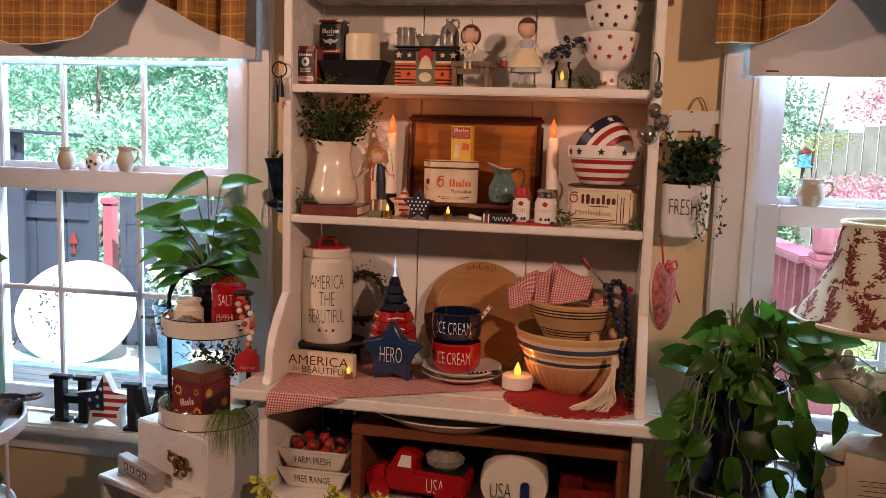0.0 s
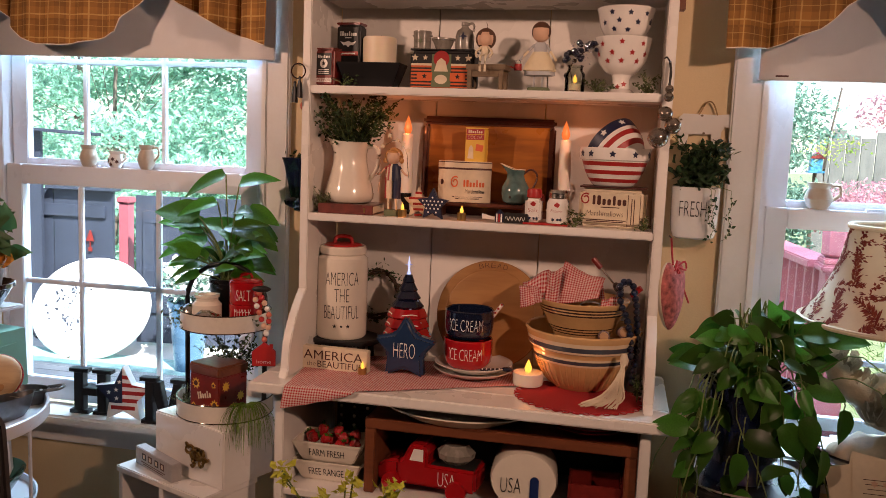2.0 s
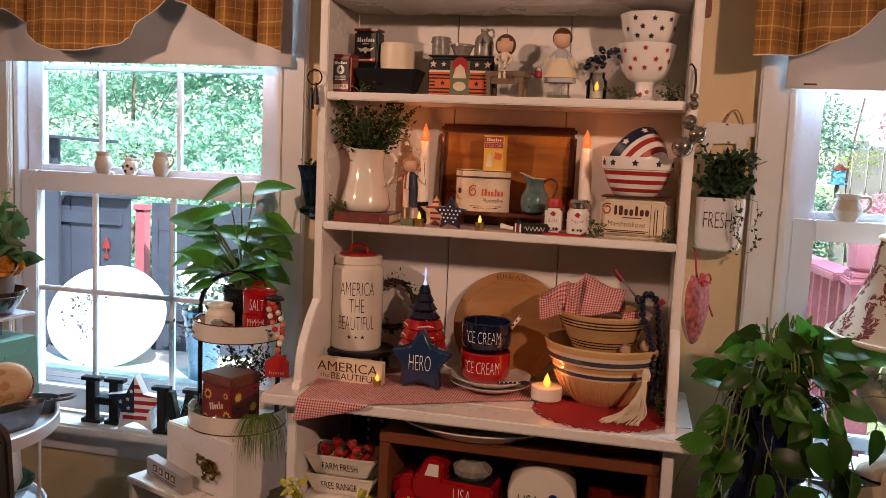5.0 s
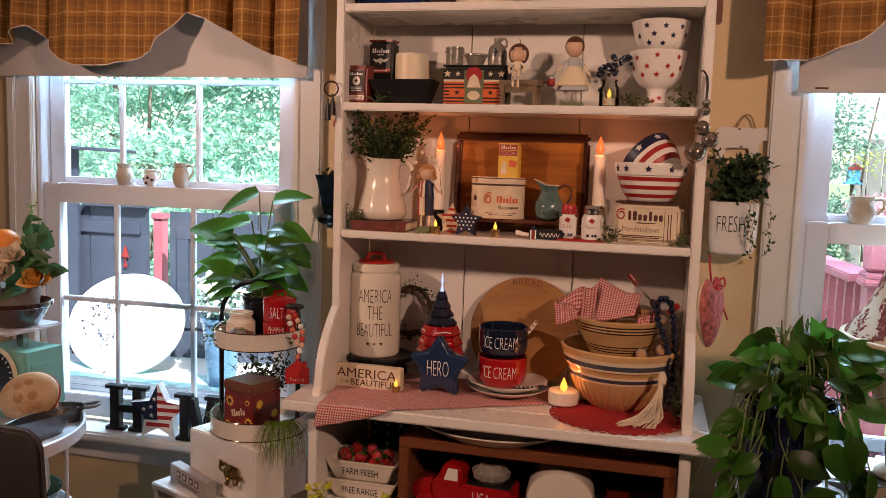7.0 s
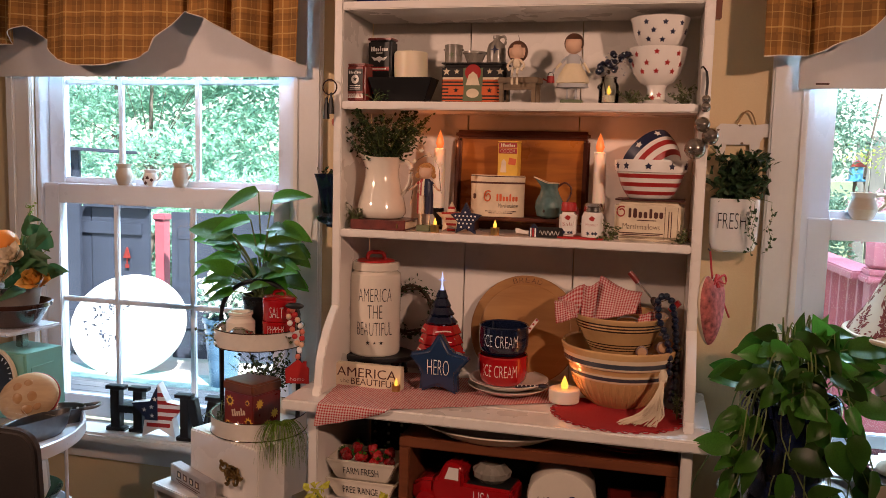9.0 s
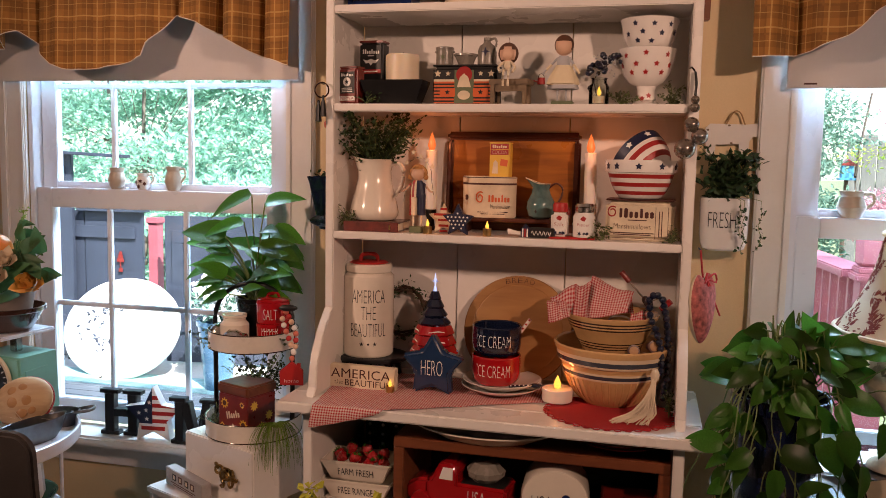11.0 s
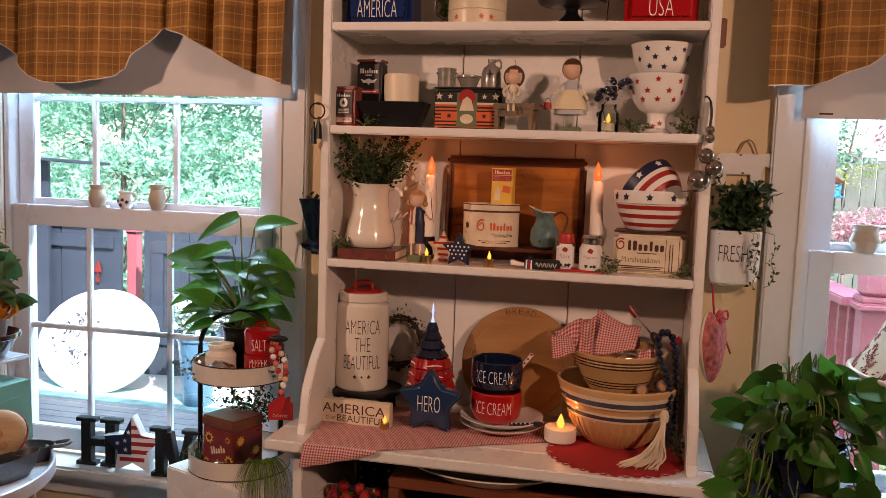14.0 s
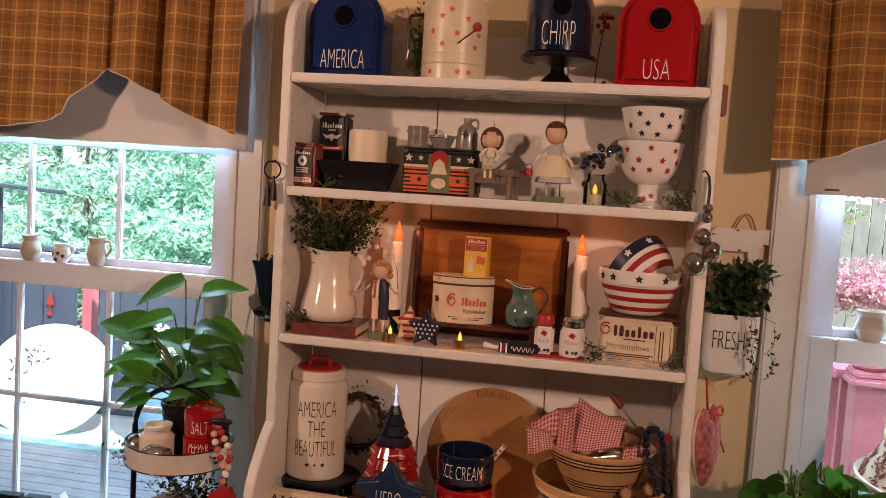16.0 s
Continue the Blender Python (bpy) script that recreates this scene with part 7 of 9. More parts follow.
part("body", prism(cow, 0.010, 0.0015, y=-0.005), CERWHITE, t)
part("hanger", tube([(-0.03, -0.002, 0.09), (-0.012, -0.004, 0.125), (0.0, -0.004, 0.132), (0.012, -0.004, 0.122), (0.024, -0.002, 0.09)], 0.0022, 6), TWINE, t)
for x, z, r in ((-0.078, 0.078, 0.003), (-0.02, 0.091, 0.003), (0.085, 0.07, 0.004), (-0.07, 0.005, 0.003), (-0.012, 0.041, 0.003)):
    patch(disc(r, 9, 1.4), DULLWOOD, t, (x, -0.0052, z), name="worn_edge")

t = thing("wall_pocket", (0.121, 2.465, 1.205), "white ceramic wall pocket planter with black lettering", "planter")
b = lathe([(0, 0), (0.7, 0.0), (0.86, 0.006), (0.94, 0.022), (0.98, 0.05), (1.0, 0.13), (1.0, 0.146), (0.97, 0.149), (0.93, 0.146), (0.91, 0.12), (0, 0.115)], 48)
for v in b.verts:
    r_ = math.hypot(v.co.x, v.co.y)
    if r_ > 1e-6:
        cx_, sy_ = v.co.x / r_, v.co.y / r_
        v.co.x, v.co.y = r_ * 0.067 * math.copysign(abs(cx_) ** 0.5, cx_), r_ * 0.0525 * math.copysign(abs(sy_) ** 0.5, sy_)
part("pocket", b, CERWHITE, t)
lettering("FRESH", 0.074, 0.044, PRINTBLK, t, (-0.008, -0.0528, 0.088))
pl = greenery("hanging_greenery", (0.121, 2.45, 1.33), "dark green leafy artificial plant in the wall pocket", 0.10, 0.05, 0.175, 760, 0.028, LEAF_DARK, "artificial plant", 34, 0.25)
b, pts = None, []
for x0, n in ((0.045, 13), (0.088, 12), (0.035, 9)):
    pp = [Vector((x0 * 0.6, -0.05, 0.03)), Vector((x0, -0.075, 0.02))] + [Vector((x0 + 0.004 * math.sin(i), -0.07, 0.0 - i * 0.0105)) for i in range(n)]
    b = tube(pp, 0.0009, 5, b)
    pts += [p + Vector((rng.gauss(0, 0.004), rng.gauss(0, 0.003), 0)) for p in pp[2:] for _ in range(2)]
part("trailing_stems", b, STEM, pl)
part("trailing_leaves", foliage(pts, 0.013, rng, 0.6), LEAF_DARK, pl)

t = thing("metal_hinge_hook", (0.05, 2.30, 1.82), "small dark wooden peg on the hutch side", "hook")
part("peg", span(-0.022, -0.004, -0.015, 0.015, 0, 0.07, 0.003), BOXWOOD, t)
t = thing("key_ring", (-1.006, 2.228, 1.545), "dark iron ring with black tassels on the hutch edge", "key ring")
part("ring", tube([(0.021 * math.cos(a), -0.002, 0.092 + 0.021 * math.sin(a)) for a in [2 * math.pi * k / 28 for k in range(28)]], 0.0022, 8, closed=True), DKBROWN, t)
for x in (-0.009, 0.005):
    part("tassel", lathe([(0, 0.012 + x), (0.009, 0.012 + x), (0.0065, 0.05 + x), (0.003, 0.062 + x), (0.004, 0.07 + x), (0, 0.073 + x)], 12, flute=0.12, nflute=6), BLACKM, t, at=(x, -0.004, 0))
part("peg", lathe([(0, 0.0), (0.004, 0.0), (0.004, 0.016), (0, 0.017)], 8), DULLWOOD, t, at=pose(0, -0.002, 0.112, -90, 0, 0))
t = thing("face_plaque", (-1.03, 2.40, 1.86), "small round painted wall plaque beside the hutch", "wall plaque")
part("disc", moved(lathe([(0, 0), (0.05, 0), (0.052, 0.006), (0.045, 0.012), (0, 0.014)], 28), pose(0.029, 0, 0.05, 0, -90, 0)), SKIN, t)
part("cap", moved(lathe([(0, 0), (0.03, 0.0), (0.03, 0.016), (0, 0.016)], 20), pose(0.029, 0, 0.085, 0, -90, 0)), HAIR, t)
part("bow", span(0.005, 0.028, -0.02, 0.02, -0.05, -0.01, 0.006), BLACKM, t)
t = thing("cream_ornament", (-1.03, 2.36, 1.50), "cream fabric ornament hanging on the hutch side", "ornament")
part("body", ball(0.035, (0.012, 0, 0.05), 0.5, 0.8, 1.2), PAPER, t)
part("cord", tube([(0.012, 0, 0.085), (0.018, 0, 0.13), (0.028, 0, 0.16)], 0.002, 6), TWINE, t)
part("flower", ball(0.014, (-0.006, -0.01, 0.045), u=8, v=6), ROSE, t)
t = thing("black_wall_pocket", (-1.098, 2.478, 1.214), "dark glossy metal wall pocket beside the hutch", "wall pocket")
part("cone", lathe([(0, 0), (0.016, 0.004), (0.030, 0.06), (0.050, 0.15), (0.058, 0.172), (0.05, 0.165), (0, 0.05)], 30, 1, 0.6, 0.10, 5), NAVY, t)
part("ruffle", lathe([(0.022, 0.012), (0.042, 0.022), (0.046, 0.035), (0.022, 0.05)], 30, 1, 0.6, 0.18, 5), NAVY, t)
part("leaves", foliage([(rng.gauss(0, 0.02), rng.gauss(0, 0.012), 0.165 + 0.02 * rng.random()) for _ in range(24)], 0.02, rng), LEAF_DARK, t)

# ---- pots on the sash rails ----
def little_jug(x, y, z, h, r, material, label, handle=True):
    t = thing("little_jug", (x, y, z), label, "jug", "little window jugs")
    part("body", lathe([(0, 0.001), (r * 0.6, 0), (r * 0.8, h * 0.15), (r, h * 0.4), (r * 0.85, h * 0.65), (r * 0.7, h * 0.8), (r * 0.88, h), (r * 0.78, h), (r * 0.6, h * 0.8), (0, h * 0.3)], 32), material, t)
    if handle:
        part("handle", tube([(r * 0.75, 0, h * 0.88), (r * 1.35, 0, h * 0.9), (r * 1.45, 0, h * 0.6), (r * 0.95, 0, h * 0.35)], r * 0.13, 8), material, t)
    return t


RL = 1.3225
TANPOT = mat("tan stoneware", (0.46, 0.38, 0.29), 0.3, var=0.15, coat=0.3)
little_jug(-1.905, 2.545, RL, 0.075, 0.031, TANPOT, "tiny cream stoneware jug on the sash rail", False)
j = little_jug(-1.80, 2.545, RL, 0.058, 0.027, CERWHITE, "tiny white jug with dark flower print")
for a, z in ((-30, 0.026), (10, 0.03), (40, 0.022), (-5, 0.012)):
    patch(star_outline(0.008, 0.5, 6), PRINTBRN, j, pose(0, 0, z, 0, 0, a) @ pose(0, -0.0265, 0))
little_jug(-1.682, 2.545, RL, 0.083, 0.031, TANPOT, "tiny cream pitcher on the sash rail")
j = little_jug(0.470, 2.545, 1.3035, 0.076, 0.040, TANPOT, "small cream stoneware jug on the sash rail")

# ---- letters on the sill ----
SZ = 0.4705
def block_letter(name, loc, boxes, label):
    t = thing(name, loc, label, "letter", "sill letters", 4)
    for i, o in enumerate(boxes):
        part(("stem", "stem", "bar", "serif", "serif", "serif", "serif")[i], prism(o, 0.032, 0.002, y=-0.016), BLACKM, t)


H = 0.16
block_letter("letter_block", (-1.838, 2.455, SZ), [rect(0.034, H - 0.026, -0.043, H / 2), rect(0.034, H - 0.026, 0.043, H / 2), rect(0.052, 0.026, 0, H / 2), rect(0.07, 0.0128, -0.043, 0.0064), rect(0.07, 0.0128, 0.043, 0.0064), rect(0.07, 0.0128, -0.043, H - 0.0064), rect(0.07, 0.0128, 0.043, H - 0.0064)], "black wooden letter block on the window sill")
block_letter("letter_block", (-1.548, 2.435, SZ), [rect(0.03, H - 0.026, -0.05, H / 2), rect(0.03, H - 0.026, 0.05, H / 2), [(-0.034, H - 0.013), (-0.012, H - 0.013), (0.012, 0.03), (0.036, H - 0.013), (0.034, H - 0.06), (0.004, 0.004), (-0.004, 0.004), (-0.034, H - 0.06)], rect(0.06, 0.0128, -0.05, 0.0064), rect(0.06, 0.0128, 0.05, 0.0064), rect(0.06, 0.0128, -0.055, H - 0.0064), rect(0.06, 0.0128, 0.055, H - 0.0064)], "black wooden letter block on the window sill")
t = thing("flag_star", (-1.70, 2.44, SZ), "thick white wooden star painted with flag stripes", "star", "sill letters", 6)
r = 0.104
cz = r * 0.81
part("body", prism([(x, z + cz) for x, z in star_outline(r, 0.5)], 0.038, 0.0015, y=-0.019), TRIM, t)


def clip(poly, fn):
    out = []
    for a, c in zip(poly, poly[1:] + poly[:1]):
        fa, fc = fn(a), fn(c)
        if fa >= 0:
            out.append(a)
        if fa * fc < 0:
            k = fa / (fa - fc)
            out.append((a[0] + (c[0] - a[0]) * k, a[1] + (c[1] - a[1]) * k))
    return out


so = star_outline(r * 0.985, 0.5)
for i in range(6):
    z0 = -0.075 + i * 0.027
    pieces = [clip(clip(so, lambda p: p[1] - z0), lambda p: z0 + 0.0135 - p[1])]
    for pc in pieces:
        pc = clip(pc, lambda p: p[0] + (0.002 if z0 > -0.02 else 0.2))
        if len(pc) > 2 and z0 > -0.045:
            patch(pc, PRINTRED, t, (0, -0.0191, cz))
patch(rect(0.085, 0.0135, 0, -0.040), PRINTRED, t, (0, -0.0191, cz))
pc = clip(clip(so, lambda p: -0.002 - p[0]), lambda p: p[1] + 0.024)
patch(pc, PRINTBLU, t, (0, -0.0192, cz))
for x, z in ((-0.05, 0.012), (-0.024, 0.022), (-0.022, -0.008), (-0.012, 0.05)):
    patch(star_outline(0.0085, 0.42), PRINTWHT, t, (x, -0.0199, cz + z))

# ---- left corner: white cubby unit, box, tiered tray ----
ca, sa = math.cos(radians(-22)), math.sin(radians(-22))
t = thing("cubby_unit", (-1.305, 2.19, 0), "low white painted cubby unit by the window", "cabinet", rz=-22)
part("top", span(-0.24, 0.16, -0.105, 0.11, 0.40, 0.42, 0.003), WHITE, t)
for x in (-0.235, -0.04, 0.138):
    part("side", span(x, x + 0.018, -0.10, 0.105, 0.0, 0.3998, 0.002), WHITE, t)
part("back", span(-0.216, 0.137, 0.09, 0.103, 0.0, 0.3998, 0.002), WHITE, t)
for z in (0.05, 0.22):
    part("shelf", span(-0.216, 0.137, -0.095, 0.0895, z, z + 0.016, 0.002), WHITE, t)
t = thing("drawer_box", (-1.268, 2.243, 0.4205), "white painted wooden box with ornate brass pull", "box", rz=-22)
part("body", span(-0.155, 0.155, -0.098, 0.10, 0, 0.178, 0.004), WHITE, t)
pull = part("backplate", moved(lathe([(0, 0), (0.022, 0), (0.018, 0.004), (0, 0.005)], 24, 1.5, 1), pose(0.045, -0.098, 0.085, 90, 0, 0)), ANTIQUE, t, "antique brass backplate")
for i, (x, z, rr) in enumerate(((0.0, 0.0, 0.02), (-0.024, 0.014, 0.014), (0.024, 0.010, 0.016), (0.03, -0.016, 0.012), (-0.01, -0.022, 0.014), (-0.034, 0.026, 0.009), (0.042, -0.004, 0.009))):
    part("scroll", tube([(0.045 + x + rr * (1 - 0.5 * q) * math.cos(7 * q + i), -0.108 - 0.006 * math.sin(5 * q), 0.085 + z + rr * (1 - 0.5 * q) * math.sin(7 * q + i)) for q in [k / 16 for k in range(17)]], 0.0042, 7), ANTIQUE, pull, "antique brass scroll")
t = thing("box_sign", (-1.418, 2.17, 0.4205), "grey whitewashed box sign with small crests", "sign", rz=-31)
part("block", span(-0.11, 0.11, -0.014, 0.02, 0, 0.056, 0.002), mat("greywashed wood", (0.42, 0.40, 0.39), 0.7, var=0.25, bump=0.2), t)
for i, x in enumerate((-0.055, -0.018, 0.022, 0.056)):
    patch(rect(0.022, 0.02), PRINTBRN if i % 2 else PRINTBLK, t, (x, -0.0141, 0.034))
    patch(rect(0.010, 0.012), PAPER, t, (x, -0.0148, 0.034))
for z, w in ((0.016, 0.15), (0.010, 0.12)):
    patch(rect(w, 0.0025), PRINTBRN, t, (0, -0.0141, z))

TX, TY, TZ = -1.252, 2.285, 0.599
t = thing("tiered_tray", (TX, TY, TZ), "two tier cream enamel tray with black arched handle", "tiered tray")
ENAM = mat("cream chipped enamel", (0.70, 0.65, 0.57), 0.3, var=0.12, coat=0.3)
for z, r, h in ((0.0, 0.146, 0.055), (0.268, 0.136, 0.054)):
    p = part("tray", lathe([(0, z), (r - 0.003, z), (r, z + 0.003), (r, z + h), (r - 0.003, z + h), (r - 0.004, z + 0.004), (0, z + 0.004)], 64), ENAM, t)
    for q in (z + 0.0018, z + h):
        part("rim", tube([(r * math.cos(a), r * math.sin(a), q) for a in [2 * math.pi * k / 64 for k in range(64)]], 0.0018, 6, closed=True), DKBROWN, t, "dark worn rim")
pts = [(-0.128, 0, 0.004), (-0.130, 0, 0.30)] + [(-0.130 * math.cos(a), 0, 0.345 + 0.115 * math.sin(a)) for a in [math.pi * k / 18 for k in range(19)]] + [(0.130, 0, 0.30), (0.128, 0, 0.004)]
part("handle_frame", tube(pts, 0.0075, 10), BLACK, t, "black metal arched frame")
t2z = TZ + 0.2725


def heart_leaf_mesh(l, w, name, material, peak=0.62, droop=0.28):
    b = leaf_bm(l, w, 0.22, droop, 0.5, 8, peak)
    me = bpy.data.meshes.new(name)
    b.to_mesh(me)
    b.free()
    me.materials.append(material)
    me.polygons.foreach_set("use_smooth", [True] * len(me.polygons))
    return me


LEAVES = [heart_leaf_mesh(1.0, w, "leaf", LEAF_POTHOS) for w in (0.46, 0.54, 0.62)]
BROAD_LEAVES = [heart_leaf_mesh(1.0, w, "leaf", LEAF_DEEP, 0.76, d) for w, d in ((0.58, 0.1), (0.66, 0.3), (0.72, 0.45), (0.62, 0.6))]


def place_leaf(parent, at, way, up, size, mesh):
    """A leaf object: base at, pointing along way, its face turned towards up."""
    o = new("leaf", mesh)
    y = Vector(way).normalized()
    x = y.cross(Vector(up))
    x = x.normalized() if x.length > 1e-3 else Vector((1, 0, 0))
    z = x.cross(y)
    m = Matrix((x, y, z)).transposed().to_4x4() @ Matrix.Scale(size, 4)
    m.translation = at
    o.parent = parent
    o.matrix_basis = m
    return o


t = thing("potted_pothos", (TX - 0.022, TY + 0.058, t2z), "leafy green pothos in a black pot", "plant")
part("pot", lathe([(0, 0), (0.045, 0), (0.058, 0.12), (0.061, 0.122), (0.061, 0.135), (0.056, 0.135), (0.052, 0.115), (0, 0.115)], 32), BLACK, t)
part("soil", lathe([(0, 0.1155), (0.0525, 0.1155), (0, 0.121)], 24), SOIL, t)
rq = random.Random(21)
spots = [(-0.21, 0.29, 0.115, 1), (-0.19, 0.235, 0.10, 1), (-0.05, 0.455, 0.135, 1), (0.05, 0.43, 0.11, -1), (0.10, 0.35, 0.10, -1), (0.14, 0.27, 0.09, -1), (-0.09, 0.33, 0.14, 1), (0.0, 0.30, 0.14, -1)]
for i in range(34):
    sx_ = rq.uniform(-0.14, 0.15)
    spots.append((sx_, rq.uniform(0.175, 0.39 - 0.6 * abs(sx_)), rq.uniform(0.07, 0.112), 1 if sx_ < rq.uniform(-0.06, 0.06) else -1))
for i in range(14):
    sx_ = rq.uniform(-0.12, 0.13)
    spots.append((sx_, rq.uniform(0.15, 0.22), rq.uniform(0.075, 0.10), 1 if sx_ < 0 else -1))
for ax, az, l, sw in spots:
    y = rq.uniform(-0.10, 0.07)
    base = Vector((ax * 0.62, y, az))
    part("stem", tube([(rq.gauss(0, 0.015), rq.gauss(0, 0.012), 0.115), (ax * 0.25, y * 0.4, 0.115 + (az - 0.115) * 0.6), base], 0.0022, 6), STEM, t)
    way = Vector((-sw * (0.7 + 0.3 * rq.random()), -0.35 + rq.gauss(0, 0.25), rq.uniform(-0.35, 0.55)))
    place_leaf(t, base, way, Vector((rq.gauss(0, 0.2), -0.6, 0.75)), l * 1.15, rq.choice(LEAVES))

for z, word, h, label in ((t2z, "PEPPER", 0.076, "red glazed pepper cellar with white lettering"), (t2z + 0.0765, "SALT", 0.066, "red glazed lidded salt cellar with white lettering")):
    t = thing("salt_cellar" if word == "SALT" else "pepper_cellar", (TX + 0.076, TY - 0.022, z), label, "cellar", "red salt and pepper cellars", 22)
    part("body", lathe([(0, 0.001), (0.046, 0), (0.049, 0.004), (0.050, h - 0.012), (0.051, h - 0.010), (0.051, h - 0.002), (0.048, h), (0, h)], 44), RED, t)
    if word == "SALT":
        part("lid", lathe([(0, h + 0.0003), (0.049, h + 0.0003), (0.049, h + 0.005), (0.03, h + 0.011), (0, h + 0.012)], 40), RED, t)
        part("lid_handle", tube([(-0.016, 0, h + 0.010), (-0.013, 0, h + 0.02), (0.013, 0, h + 0.02), (0.016, 0, h + 0.010)], 0.005, 8), RED, t)
        lettering("SALT", 0.042, 0.032, PRINTWHT, t, (-0.006, -0.050, 0.030), 0.050)
    else:
        lettering("PEPPER", 0.052, 0.03, PRINTWHT, t, (-0.008, -0.050, 0.056), 0.050)
t = thing("stone_jar", (TX - 0.035, TY - 0.055, t2z), "small cream stoneware jar on the upper tray", "jar")
part("body", moved(lathe([(0, 0.001), (0.03, 0), (0.034, 0.004), (0.034, 0.055), (0.026, 0.064), (0.026, 0.07), (0.029, 0.072), (0.029, 0.078), (0.022, 0.078), (0.022, 0.06), (0, 0.06)], 32), Matrix.Scale(1.28, 4)), CREAM, t)
t = thing("silver_ornament", (TX - 0.018, TY - 0.092, t2z), "mercury glass ribbed ornament lying on the tray", "ornament")
part("body", moved(lathe([(0, -0.035), (0.02, -0.028), (0.03, -0.008), (0.028, 0.012), (0.012, 0.03), (0.008, 0.04), (0, 0.042)], 28, flute=0.05, nflute=12), pose(0, 0, 0.031, 0, 80, 30)), STEEL, t)
t = thing("silver_ornament", (TX - 0.09, TY - 0.05, t2z), "mercury glass ornament beside the jar", "ornament")
part("body", ball(0.033, (0, 0, 0.034), u=22, v=16), STEEL, t)
greenery("leaf_sprig", (TX - 0.10, TY - 0.075, t2z), "small grey green vine on the upper tray", 0.07, 0.04, 0.06, 120, 0.012, LEAF_OLIVE, "greenery", 12, 0.1)
greenery("leaf_sprig", (TX + 0.015, TY - 0.105, t2z), "small grey green vine on the upper tray", 0.03, 0.02, 0.06, 40, 0.012, LEAF_OLIVE, "greenery", 7, 0.2)
greenery("leaf_sprig", (TX + 0.115, TY - 0.03, t2z), "small grey green vine on the upper tray", 0.03, 0.04, 0.08, 60, 0.012, LEAF_OLIVE, "greenery", 8, 0.2)
t1z = TZ + 0.0045
greenery("ivy_bunch", (TX, TY + 0.03, t1z + 0.0), "dark small leaved vine filling the lower tray", 0.135, 0.09, 0.26, 700, 0.016, LEAF_DARK, "greenery", 34, 0.55)
greenery("leaf_sprig", (TX - 0.10, TY - 0.06, t1z), "dusty green sprigs on the lower tray", 0.05, 0.05, 0.085, 150, 0.013, LEAF_OLIVE, "greenery", 12, 0.3)
t = thing("tea_tin", (TX + 0.0, TY - 0.045, t1z), "red vintage tea tin with yellow sunflowers", "tin", rz=-20)
part("body", box(0.125, 0.115, 0.13, bevel=0.003), BRICKRED, t)
part("lid", box(0.132, 0.122, 0.032, (0, 0, 0.1303), 0.006), BOXWOOD, t)
for x, z, r in ((-0.035, 0.10, 0.018), (0.045, 0.045, 0.018), (0.04, 0.105, 0.010), (-0.045, 0.03, 0.010)):
    patch(star_outline(r, 0.6, 9), PRINTYEL, t, (x, -0.0577, z))
    patch(disc(r * 0.45, 12), PRINTBRN, t, (x, -0.0584, z))
marks(6, 0.06, 0.022, TINCREAM, t, pose(0.0, -0.0577, 0.07, 0, -14, 0))
marks(3, 0.03, 0.016, TINCREAM, t, pose(0.01, -0.0577, 0.035, 0, -10, 0), seed=4)
for x, z in ((-0.03, 0.10), (0.03, 0.06), (0.0, 0.03)):
    patch(star_outline(0.016, 0.6, 9), PRINTYEL, t, pose(0.0627, x, z, 0, 0, 90))
t = thing("grass_tuft", (TX + 0.125, TY - 0.115, TZ + 0.012), "bright green artificial grass spilling from the tray", "artificial plant")
b = None
for i in range(110):
    a = rng.uniform(-2.4, 0.4)
    k, l = rng.uniform(0.02, 0.055), rng.uniform(0.05, 0.125)
    dx, dy = k * math.cos(a), k * math.sin(a)
    b = tube([(rng.gauss(0, 0.012), rng.gauss(0, 0.006), 0.045), (dx * 0.8, dy * 0.8, 0.06), (dx * 1.5, dy * 1.3 - 0.005, 0.02), (dx * 1.8, dy * 1.5 - 0.008, 0.05 - l)], 0.0011, 3, b, taper=0.0004)
part("grass", b, LEAF_GRASS, t)
# wooden beads with little house tag
t = thing("bead_garland", (TX + 0.165, TY - 0.085, 0.776), "rose and white wooden bead strand with red house tag", "bead garland", rz=14)
part("house_tag", prism([(-0.034, 0), (0.034, 0), (0.034, 0.045), (0.026, 0.052), (0.026, 0.066), (0.016, 0.066), (0.016, 0.060), (0.0, 0.072), (-0.036, 0.042)], 0.008, 0.001, y=-0.004), REDP, t, "red wooden house tag")
lettering("home", 0.042, 0.011, PRINTWHT, t, (0.0, -0.0042, 0.014))
cols = [ROSE, CERWHITE, SKIN, REDP]
k = 0
for pth in ([(0, 0, 0.08), (0.012, 0, 0.12), (0.012, 0.002, 0.16), (-0.005, 0.004, 0.195), (-0.02, 0.02, 0.215)], [(0.004, 0.004, 0.10), (-0.005, 0.0, 0.13), (-0.018, 0.0, 0.165), (-0.03, 0.01, 0.19), (-0.03, 0.03, 0.21)]):
    L = [0]
    for a, c in zip(pth, pth[1:]):
        L.append(L[-1] + (Vector(c) - Vector(a)).length)
    n = int(L[-1] / 0.0165)
    for i in range(n):
        s = L[-1] * i / (n - 1)
        part("bead", ball(0.0085, u=12, v=9), cols[k % 4], t, at=Vector([float(np.interp(s, L, [q[m] for q in pth])) for m in range(3)]))
        k += 1
part("twine", tube([(0, 0, 0.068), (0, 0, 0.08)], 0.0015, 5), TWINE, t)
part("bow", ball(0.014, (-0.012, 0.012, 0.228), 2.0, 0.6, 0.7), BLACKM, t)

